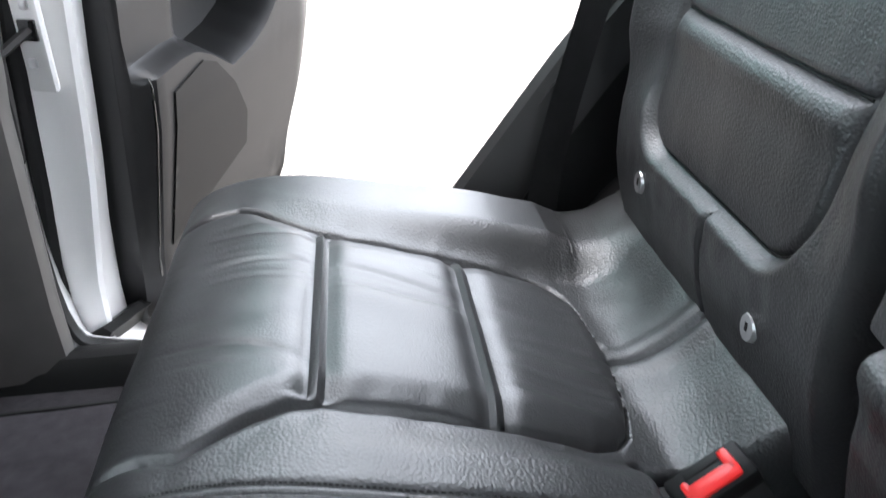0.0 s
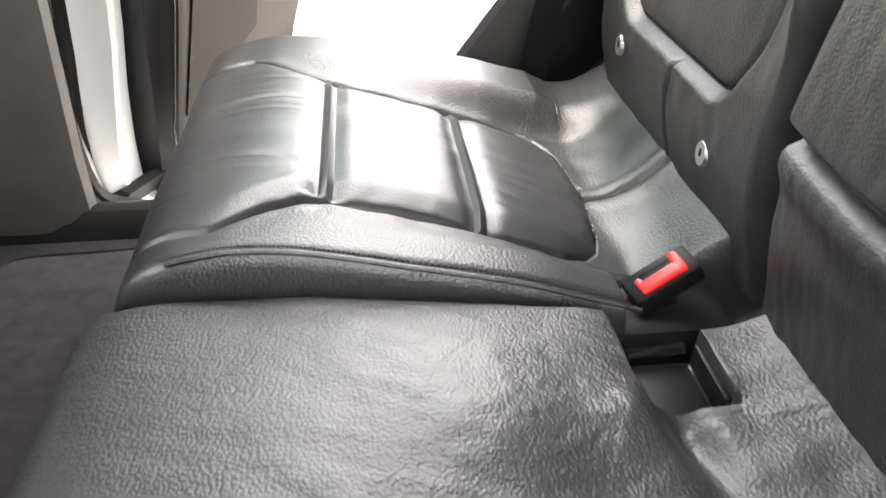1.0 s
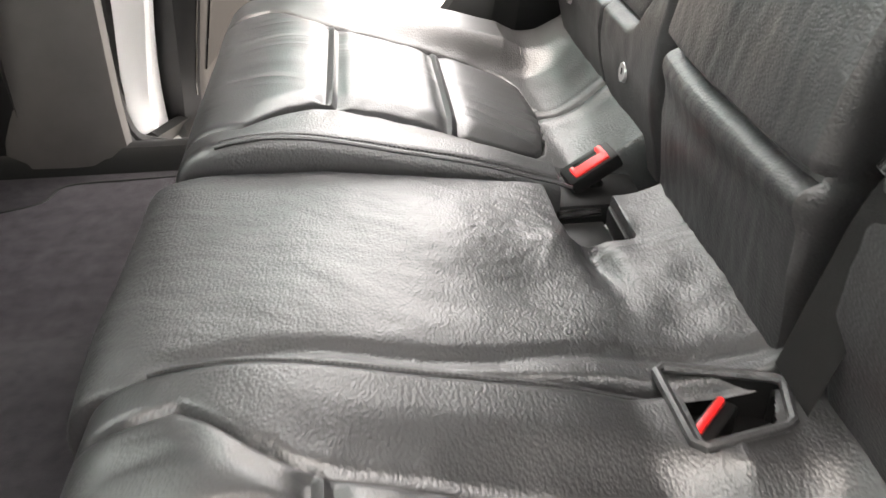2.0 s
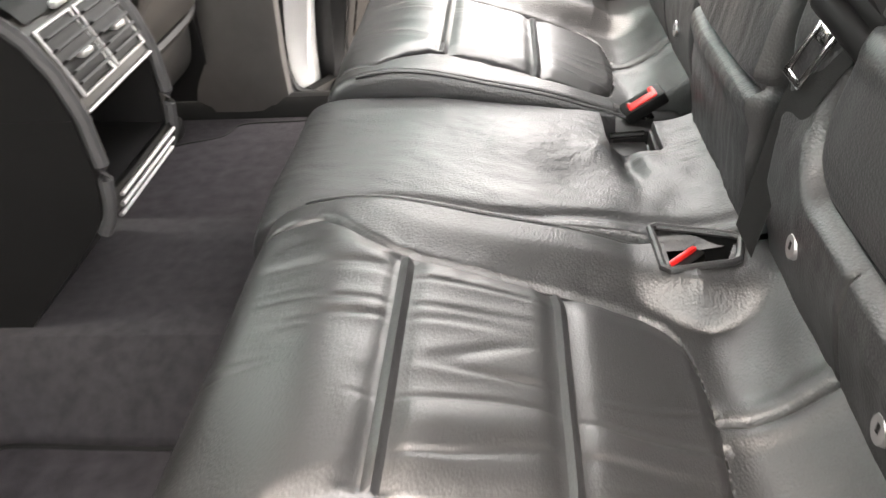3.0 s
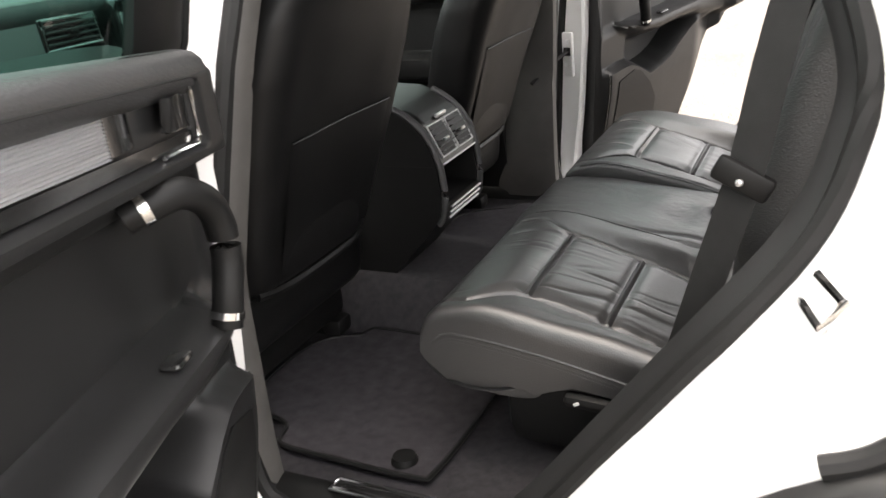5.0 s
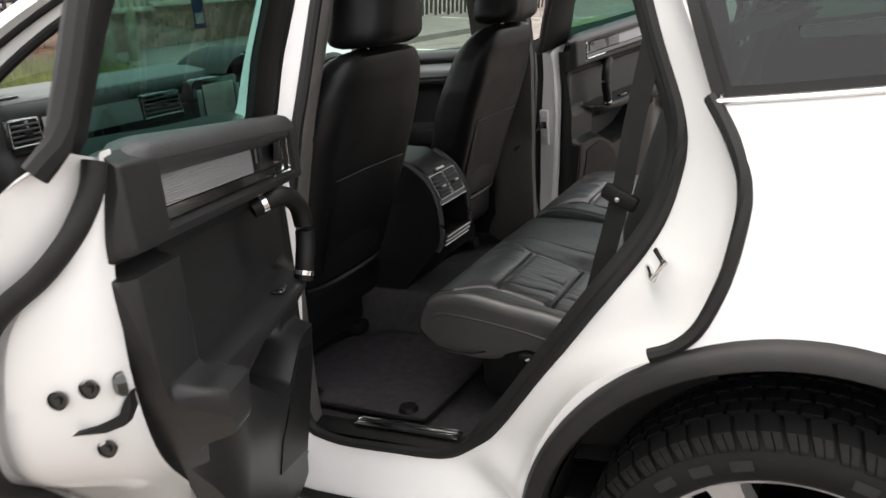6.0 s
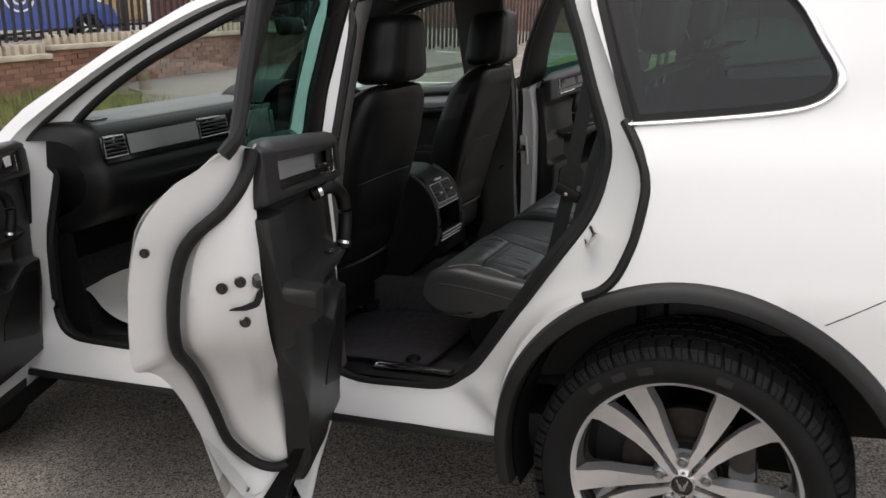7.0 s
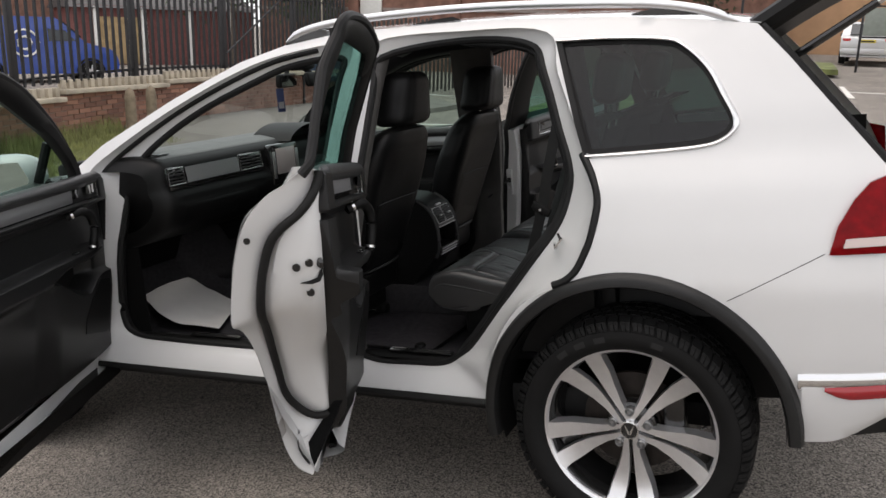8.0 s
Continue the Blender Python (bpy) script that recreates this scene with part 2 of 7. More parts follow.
def asphalt_material():
    m = bpy.data.materials.new("asphalt")
    m.use_nodes = True
    t = m.node_tree
    b = t.nodes["Principled BSDF"]
    co = t.nodes.new("ShaderNodeTexCoord")
    v = t.nodes.new("ShaderNodeTexVoronoi")
    v.inputs["Scale"].default_value = 190
    n = t.nodes.new("ShaderNodeTexNoise")
    n.inputs["Scale"].default_value, n.inputs["Detail"].default_value = 1.3, 8
    t.links.new(co.outputs["Object"], v.inputs["Vector"])
    t.links.new(co.outputs["Object"], n.inputs["Vector"])
    r = t.nodes.new("ShaderNodeValToRGB")
    r.color_ramp.elements[0].position, r.color_ramp.elements[0].color = 0.05, (0.034, 0.030, 0.027, 1)
    r.color_ramp.elements[1].position, r.color_ramp.elements[1].color = 0.95, (0.37, 0.33, 0.285, 1)
    sep = t.nodes.new("ShaderNodeSeparateColor")
    t.links.new(v.outputs["Color"], sep.inputs["Color"])
    t.links.new(sep.outputs["Red"], r.inputs["Fac"])
    x = t.nodes.new("ShaderNodeMix")
    x.data_type, x.blend_type = "RGBA", "MULTIPLY"
    x.inputs["Factor"].default_value = 1
    k = t.nodes.new("ShaderNodeMapRange")
    k.inputs["From Min"].default_value, k.inputs["From Max"].default_value = 0.3, 0.7
    k.inputs["To Min"].default_value, k.inputs["To Max"].default_value = 0.75, 1.2
    t.links.new(n.outputs["Fac"], k.inputs["Value"])
    t.links.new(r.outputs["Color"], x.inputs["A"])
    t.links.new(k.outputs["Result"], x.inputs["B"])
    t.links.new(x.outputs["Result"], b.inputs["Base Color"])
    b.inputs["Roughness"].default_value = 0.9
    bump = t.nodes.new("ShaderNodeBump")
    bump.inputs["Strength"].default_value, bump.inputs["Distance"].default_value = 0.7, 0.004
    t.links.new(v.outputs["Distance"], bump.inputs["Height"])
    t.links.new(bump.outputs["Normal"], b.inputs["Normal"])
    return m


ASPHALT = asphalt_material()
ground = link("ground", ground_sheet(), ASPHALT)
tagged(ground, "worn grey-brown asphalt with pale stone chippings", "ground", kind="structure")

# ---- the car ----
car = thing("car", "white five-door estate car on asphalt, side doors and tailgate open", "car")
HALF = [(0.2, 0.84), (0.42, 0.895), (0.5, 0.925), (0.65, 0.945), (0.85, 0.945), (1.0, 0.915), (1.15, 0.865), (1.24, 0.805), (1.35, 0.765), (1.5, 0.69), (1.62, 0.625), (1.72, 0.55)]


def hw(x, z):
    y = lerp_table(HALF, z)
    if x > 0.3:
        y -= 0.45 * (x - 0.3) ** 2
    if x < -2.5:
        y -= 0.16 * (x + 2.5) ** 2
    return y


def arc(cx, cz, r, a0, a1, n):
    return [(cx + r * math.cos(radians(a0 + (a1 - a0) * i / n)), cz + r * math.sin(radians(a0 + (a1 - a0) * i / n))) for i in range(n + 1)]


ARCH = (0.015, 0.405)
REAR_A = [(-0.97, 1.655), (-0.60, 1.665), (-0.30, 1.635), (-0.245, 1.50), (-0.165, 1.32), (-0.11, 1.20), (-0.085, 1.12), (-0.10, 1.0), (-0.145, 0.885),
          (-0.32, 0.79), (-0.42, 0.655), (-0.47, 0.50), (-0.475, 0.43), (-0.75, 0.43), (-1.0, 0.43), (-1.06, 0.50), (-1.06, 0.9), (-1.04, 1.2), (-1.01, 1.5)]
REAR_B = [(-0.95, 1.60), (-0.62, 1.635), (-0.375, 1.60), (-0.312, 1.50), (-0.248, 1.32), (-0.203, 1.19), (-0.21, 1.10), (-0.25, 1.0), (-0.355, 0.865),
          (-0.465, 0.72), (-0.565, 0.59), (-0.63, 0.535), (-0.70, 0.505), (-0.80, 0.496), (-0.98, 0.498), (-1.045, 0.56), (-1.042, 0.85), (-1.0, 1.2), (-0.975, 1.48)]
FRONT_A = [(-1.06, 1.655), (-1.32, 1.65), (-1.56, 1.595), (-1.86, 1.47), (-2.12, 1.33), (-2.26, 1.24), (-2.36, 1.1), (-2.40, 0.8), (-2.40, 0.6),
           (-2.35, 0.47), (-2.2, 0.43), (-1.6, 0.43), (-1.16, 0.43), (-1.12, 0.5), (-1.12, 0.9), (-1.10, 1.2), (-1.07, 1.5)]
FRONT_B = [(-1.12, 1.61), (-1.35, 1.60), (-1.52, 1.55), (-1.78, 1.45), (-1.99, 1.33), (-2.09, 1.23), (-2.13, 1.1), (-2.19, 0.8), (-2.21, 0.6),
           (-2.15, 0.525), (-1.97, 0.51), (-1.6, 0.505), (-1.25, 0.51), (-1.18, 0.56), (-1.16, 0.9), (-1.14, 1.2), (-1.12, 1.5)]
QUARTER = [(-0.250, 1.580), (-0.243, 1.594), (-0.225, 1.597), (-0.08, 1.592), (0.09, 1.575), (0.15, 1.55), (0.225, 1.48), (0.275, 1.395), (0.305, 1.342), (0.303, 1.305), (0.268, 1.275), (0.20, 1.260), (0.05, 1.25), (-0.112, 1.2435), (-0.128, 1.245), (-0.132, 1.258)]
SIDE = (arc(*ARCH, 0.492, -8, 188, 26)
        + [(-0.49, 0.43), (-2.30, 0.43)] + arc(-2.904, 0.405, 0.492, 0, 180, 20)
        + [(-3.45, 0.42), (-3.72, 0.5), (-3.80, 0.75), (-3.72, 0.98), (-3.2, 1.08), (-2.7, 1.14), (-2.42, 1.20), (-2.21, 1.34), (-1.86, 1.51), (-1.56, 1.63), (-1.34, 1.685),
           (-1.1, 1.705), (-0.7, 1.70), (-0.43, 1.69), (-0.05, 1.66), (0.25, 1.62), (0.36, 1.60), (0.45, 1.50), (0.58, 1.34), (0.71, 1.18), (0.79, 1.0), (0.81, 0.8), (0.80, 0.60), (0.51, 0.60)])


def inner_y(z):
    return lerp_table([(0.4, 0.80), (0.9, 0.80), (1.2, 0.735), (1.5, 0.615), (1.65, 0.55)], z)


def mirror_y(bm):
    for v in bm.verts:
        v.co.y = -v.co.y
    return bm


def jamb(a, b, n=5):
    """The painted rebate between the outer skin and the door's opening."""
    A, B = smooth_line([(*p, 0) for p in a], n, True), smooth_line([(*p, 0) for p in b], n, True)
    k = len(A)

    def place(u, v):
        i = round(u * k) % k
        p, q = A[i], B[i]
        pa, pb = Vector((p.x, -hw(p.x, p.y), p.y)), Vector((q.x, -inner_y(q.y), q.y))
        low = step_smooth(0.62, 0.5, p.y)
        w = pa.lerp(pb, v)
        # a step near the skin, then a flat shelf
        w.y = pa.y + (pb.y - pa.y) * (v ** (0.55 + 0.5 * low))
        w.z += 0.02 * low * math.sin(math.pi * v)
        return w
    return grid(k, 8, place, wrap=True)


def ring_line(outline, fy, n=5):
    return [Vector((p.x, fy(p.x, p.y), p.y)) for p in smooth_line([(*q, 0) for q in outline], n, True)]


def body_side(sign):
    fix = (lambda bm: bm) if sign < 0 else mirror_y
    A1 = [(p.x, p.y) for p in smooth_line([(*q, 0) for q in REAR_A], 5, True)]
    A2 = [(p.x, p.y) for p in smooth_line([(*q, 0) for q in FRONT_A], 5, True)]
    Q = [(p.x, p.y) for p in smooth_line([(*q, 0) for q in QUARTER], 5, True)]
    skin = panel(SIDE, [A1, A2, Q], lambda x, z: Vector((x, -hw(x, z), z)), 0.045, (0, 0.03, 0))
    side = part("body_side", fix(skin), PAINT, car)
    part("rear_door_jamb", fix(jamb(REAR_A, REAR_B)), PAINT, side)
    part("front_door_jamb", fix(jamb(FRONT_A, FRONT_B)), PAINT, side)
    for nm, B in (("rear_opening_seal", REAR_B), ("front_opening_seal", FRONT_B)):
        part(nm, fix(tube(ring_line(B, lambda x, z: -inner_y(z) + 0.002), 0.014, 8, closed=True)), SEAL, side)
    # black sealing strip along the front pillar
    FA, FB = smooth_line([(*q, 0) for q in FRONT_A], 5, True), smooth_line([(*q, 0) for q in FRONT_B], 5, True)
    strip = [(i, a.lerp(b, 0.30)) for i, (a, b) in enumerate(zip(FA, FB)) if a.y > 1.22 and a.x < -1.15]
    part("pillar_seal", fix(tube([Vector((q.x, -(hw(q.x, q.y) * 0.48 + inner_y(q.y) * 0.52) - 0.004, q.y)) for _, q in strip], 0.010, 8)), SEAL, side)
    # moulded collar that lines the pillars and sills behind the seal
    for nm, B in (("rear_opening_trim", REAR_B), ("front_opening_trim", FRONT_B)):
        L = [(q.x, q.y) for q in smooth_line([(*q, 0) for q in B], 5, True)]
        slim = [(0.0, 0.006), (0.004, 0.014), (0.002, 0.030), (-0.012, 0.046), (-0.050, 0.056), (-0.09, 0.058)]
        wide = [(0.008, 0.006), (0.022, 0.014), (0.032, 0.032), (0.026, 0.050), (0.004, 0.062), (-0.04, 0.066)]
        SL, WD = [offset(L, o) for o, _ in slim], [offset(L, o) for o, _ in wide]
        k = len(L)

        def place(u, v):
            i, j = round(u * k) % k, round(v * 5)
            w = step_smooth(-0.68, -0.58, L[i][0]) if nm[0] == "r" else 0.0
            q = SL[j][i].lerp(WD[j][i], w)
            return Vector((q[0], -inner_y(q[1]) + slim[j][1] * (1 - w) + wide[j][1] * w, q[1]))
        part(nm, fix(grid(k, 5, place, wrap=True)), COLLAR, side)
    # quarter window
    g = part("quarter_window", fix(panel(Q, [], lambda x, z: Vector((x, -hw(x, z) + 0.012, z)), 0.05)), TINTED, side, "dark tinted rear quarter window")
    edge = smooth_line([(*q, 0) for q in [(-0.258, 1.603)] + [(x, z + 0.004) for x, z in QUARTER[2:5]] + [(x + 0.003, z + 0.003) for x, z in QUARTER[5:8]] + [(x + 0.004, z - 0.001) for x, z in QUARTER[8:10]] + [(x, z - 0.004) for x, z in QUARTER[10:14]] + [(-0.140, 1.239)]], 5)
    part("chrome_surround", fix(tube([Vector((q.x, -hw(q.x, q.y) - 0.002, q.y)) for q in edge], 0.0095, 8, flat=0.6)), SATIN, side, "thin chrome window surround")
    part("pillar_strip", fix(grid(12, 2, lambda u, v: (lambda z: (lambda x: Vector((x, -hw(x, z) - 0.003, z)))(-0.262 + (1.60 - z) * 0.338 + 0.020 * v))(1.60 - 0.352 * u))), RUBBER, side)
    seam = smooth_line([(0.30, 0.825, 0), (0.40, 0.878, 0), (0.47, 0.914, 0), (0.555, 0.958, 0)], 6)
    part("bumper_seam", fix(tube([Vector((q.x, -hw(q.x, q.y) + 0.0004, q.y)) for q in seam], 0.0012, 6)), SEAL, side)
    rim = [offset(Q, o) for o in (0.0005, 0.010, 0.016)]
    kq = len(Q)
    part("window_border", fix(grid(kq, 2, lambda u, v: (lambda p: Vector((p[0], -hw(p[0], p[1]) + 0.009, p[1])))(rim[round(v * 2)][round(u * kq) % kq]), wrap=True)), RUBBER, side)
    gapline = smooth_line([Vector((x, -hw(x, z) + 0.003, z)) for x, z in ((-0.145, 1.245), (-0.105, 1.18), (-0.083, 1.11), (-0.095, 1.02), (-0.115, 0.96), (-0.145, 0.90), (-0.18, 0.868), (-0.22, 0.852))], 5)
    part("gap_seal", fix(tube(gapline, 0.0125, 8)), SEAL, side, "thick black rubber strip along the door gap")
    # black arch trims
    for nm, cx in (("rear_arch_trim", ARCH[0]), ("front_arch_trim", -2.904)):
        def arch(u, v, cx=cx):
            a = radians(-1 + 191 * u)
            prof = [(0.452, 0.05), (0.452, -0.016), (0.457, -0.024), (0.474, -0.026), (0.487, -0.020), (0.495, -0.004), (0.495, 0.02)]
            r, d = prof[round(v * 6)]
            x, z = cx + r * math.cos(a), ARCH[1] + r * math.sin(a)
            return Vector((x, -max(hw(x, max(0.45, z)), 0.93) + d, z))
        part(nm, fix(grid(48, 6, arch)), CLADDING, side, "black textured wheel arch trim")
        part("arch_liner", fix(grid(32, 3, lambda u, v, cx=cx: Vector((cx + 0.446 * math.cos(radians(-4 + 197 * u)), -0.92 + 0.40 * v, ARCH[1] + 0.446 * math.sin(radians(-4 + 197 * u)))))), RUBBER, side)
        part("arch_back", fix(panel(arc(cx, ARCH[1], 0.44, -4, 192, 24), [], lambda x, z: Vector((x, -0.53, z)), 0.2)), RUBBER, side)
    # sill
    part("sill_moulding", fix(grid(40, 8, lambda u, v: Vector((-0.475 - 1.83 * u, -0.905 + 0.10 * (max(0, v - 0.4)) - 0.014 * math.sin(math.pi * min(1, v * 1.6)), 0.432 - 0.05 * v)))), CLADDING, side, "black lower sill moulding")
    part("sill_under", fix(grid(20, 2, lambda u, v: Vector((-0.46 - 1.86 * u, -0.85 + 0.4 * v, 0.385 - 0.10 * v)))), RUBBER, side)
    return side


left_side = body_side(-1)
right_side = body_side(1)


def roof_z(x):
    return lerp_table([(-1.6, 1.60), (-1.34, 1.685), (-1.1, 1.705), (-0.7, 1.70), (-0.43, 1.69), (-0.05, 1.66), (0.25, 1.62), (0.36, 1.60)], x)


def roof_point(u, v, down=0.0):
    x = -1.42 + 1.79 * u
    e = hw(x, roof_z(x))
    y = e * (2 * v - 1)
    return Vector((x, y, roof_z(x) + 0.035 * (1 - (2 * v - 1) ** 2) - down))


part("roof", grid(30, 20, lambda u, v: roof_point(u, v, 0.0)), PAINT, car)
headliner = part("headlining", grid(30, 16, lambda u, v: roof_point(u, 0.03 + 0.94 * v, 0.05)), HEADLINE, car)


def roof_rail(sign):
    pts = [(-1.36, 1.69), (-1.28, 1.725), (-1.12, 1.745), (-0.8, 1.748), (-0.5, 1.738), (-0.2, 1.715), (0.05, 1.688), (0.2, 1.655), (0.315, 1.607)]
    L = smooth_line([(x, sign * (hw(x, roof_z(x)) - 0.005), z) for x, z in pts], 6)
    rail = part("roof_rail", tube(L, lambda t: 0.015 * min(1.0, 0.25 + 9 * min(t, 1 - t)), 10), ALLOY, car, "satin silver roof rail")
    for x0, x1 in ((-1.36, -1.18), (-0.02, 0.28)):
        part("rail_foot", prism([(x0, 1.66), (x1, 1.64 if x1 > 0 else 1.70), (x1, roof_z(x1) + 0.02), ((x0 + x1) / 2, roof_z((x0 + x1) / 2) + 0.05), (x0, roof_z(x0) + 0.01)],
                                lambda x, z: Vector((x, sign * (hw(x, roof_z(x)) - 0.0), z)), lambda x, z: Vector((x, sign * (hw(x, roof_z(x)) - 0.02), z))), GLOSS_BLACK, rail)
    return rail


roof_rail(-1)
roof_rail(1)

# nose, bonnet, windscreen
part("bonnet", grid(20, 16, lambda u, v: (lambda x: Vector((x, (2 * v - 1) * hw(x, lerp_table([(-3.8, 0.9), (-3.6, 1.0), (-2.4, 1.2)], x)), lerp_table([(-3.8, 0.88), (-3.6, 0.99), (-2.9, 1.09), (-2.36, 1.17)], x) + 0.035 * (1 - (2 * v - 1) ** 2))))(-3.78 + 1.46 * u)), PAINT, car)
part("front_bumper", grid(16, 8, lambda u, v: Vector((-3.86 + 0.12 * (2 * u - 1) ** 2, 0.75 * (2 * u - 1), 0.25 + 0.65 * v))), PAINT, car)
WS0 = [(-2.36, 1.22), (-2.21, 1.335), (-1.86, 1.505), (-1.56, 1.625), (-1.42, 1.665)]


def windscreen_point(u, v):
    x = -2.36 + 0.94 * u
    z = lerp_table(WS0, x)
    e = min(hw(x, z), 0.79) - 0.02
    return Vector((x - 0.10 * (1 - (2 * v - 1) ** 2) * (1 - u), e * (2 * v - 1), z + 0.035 * (1 - (2 * v - 1) ** 2)))


ws = part("windscreen", grid(14, 14, windscreen_point), CLEAR_GLASS, car, "clear curved windscreen")
ws.visible_shadow = False


# rear end
def bumper_point(u, v):
    prof = [(0.62, 0.0), (0.60, -0.012), (0.57, -0.014), (0.54, -0.010), (0.50, 0.0), (0.44, 0.02), (0.39, 0.05), (0.37, 0.12)]
    z, d = prof[round(v * 7)]
    t = u * 2 - 1
    a = abs(t)
    # from the arch round the corner and across the back
    if a > 0.55:
        x = 0.50 + (1 - a) / 0.45 * 0.28
        y = hw(x, 0.6) - d * 0.6
    else:
        k = (0.55 - a) / 0.55
        x = 0.78 + 0.14 * math.sin(k * math.pi / 2) - d * 0.3
        y = hw(0.78, 0.6) * (1 - k) ** 0.8
    return Vector((x, math.copysign(y, t), z + 0.10 * step_smooth(0.56, 0.80, x) * step_smooth(0.52, 0.38, z)))


rear_bumper = part("rear_bumper", grid(60, 7, bumper_point), PAINT, car)
part("lower_valance", grid(60, 4, lambda u, v: (lambda p: Vector((p.x - 0.015 - 0.03 * v, p.y * (0.985 - 0.03 * v), p.z + 0.03 - (0.035 + 0.09 * step_smooth(0.55, 0.80, p.x)) * v)))(bumper_point(u, 6 / 7))), CLADDING, rear_bumper, "black lower bumper valance")
part("underbody", box((-1.45, 0, 0.325), (3.6, 1.25, 0.10), 0.03), RUBBER, car)
for s in (-1, 1):
    L = [(x, s * (hw(x, 0.6) + 0.004)) for x in (0.49, 0.55, 0.6, 0.66, 0.72, 0.78, 0.82)]
    part("chrome_strip", grid(6, 4, lambda u, v: Vector((L[round(u * 6)][0], L[round(u * 6)][1] + s * 0.008 * math.sin(math.pi * v), 0.612 - 0.046 * v))), CHROME, rear_bumper, "chrome bumper strip")
    part("side_reflector", grid(6, 4, lambda u, v: (lambda x: Vector((x, s * (hw(x, 0.56) + 0.016 + 0.007 * math.sin(math.pi * v)), 0.574 + 0.006 * u - 0.040 * v * (0.3 + 0.7 * min(1, u * 4)))))(0.56 + 0.20 * u)), mat("red_reflector", (0.30, 0.01, 0.015), 0.15, coat=0.6), rear_bumper, "dark red rear reflector")
    lamp = [(0.565, 0.955), (0.585, 1.03), (0.625, 1.10), (0.665, 1.145), (0.72, 1.165), (0.78, 1.15), (0.79, 1.0), (0.79, 0.955)]
    tl = part("tail_lamp", panel(lamp, [], lambda x, z: Vector((x, s * (hw(x, z) + 0.012 * step_smooth(0.0, 0.03, min(x - 0.56, z - 0.94)) + 0.003), z)), 0.025, (0, -s * 0.02, 0)), mat("red_lamp", (0.17, 0.001, 0.003), 0.12, spec=0.15, vary=0.3, vscale=30), car, "red wrap-round tail lamp")
    part("clear_band", panel([(0.60, 0.975), (0.79, 0.98), (0.79, 1.005), (0.607, 1.0)], [], lambda x, z: Vector((x, s * (hw(x, z) + 0.019), z)), 0.02), mat("lamp_clear", (0.55, 0.45, 0.42), 0.15, coat=0.8), tl)


def tailgate():
    hinge = Vector((0.34, 0, 1.615))
    a = radians(18)  # above level
    d, n = Vector((math.cos(a), 0, math.sin(a))), Vector((-math.sin(a), 0, math.cos(a)))
    L = 1.0

    def skin(u, v, off):
        t = 2 * v - 1
        w = 0.56 + 0.12 * u
        p = hinge + d * L * u + n * (0.06 * math.sin(math.pi * min(1, u * 1.2)) + off + 0.03 * (1 - t * t))
        return Vector((p.x, t * w, p.z))
    gate = part("tailgate", grid(14, 14, lambda u, v: skin(u, v, 0.0)), PAINT, car, "raised white tailgate")
    part("gate_lining", grid(14, 14, lambda u, v: skin(u, v * 0.98 + 0.01, -0.06)), PLASTIC, gate)
    part("gate_edge", tube(smooth_line([skin(u, 0.0, -0.03) for u in (0, 0.2, 0.4, 0.6, 0.8, 1.0)], 3), 0.035, 8), PLASTIC, gate)
    for s in (-1, 1):
        part("gas_strut", tube([(0.45, s * 0.57, 1.49), (0.68, s * 0.62, 1.63)], 0.012, 8), GLOSS_BLACK, gate)
        part("strut_rod", tube([(0.68, s * 0.62, 1.63), (0.85, s * 0.64, 1.735)], 0.006, 8), CHROME, gate)
    part("back_frame", tube(smooth_line([Vector((x + 0.01, -hw(x, z) + 0.03, z)) for x, z in ((0.36, 1.59), (0.45, 1.49), (0.58, 1.33), (0.71, 1.17), (0.78, 1.0))], 4), 0.016, 8), RUBBER, gate)


tailgate()


# ---- wheels ----
def lathe(profile, n=64, c=(0, 0, 0)):
    def place(u, v):
        r, y = profile[round(v * (len(profile) - 1))]
        a = 2 * math.pi * u
        return Vector((c[0] + r * math.cos(a), c[1] + y, c[2] + r * math.sin(a)))
    return grid(n, len(profile) - 1, place, wrap=True)


mat_mark = mat("tyre_raised_mark", (0.013, 0.013, 0.013), 0.65, spec=0.3, vary=0.2, vscale=40)


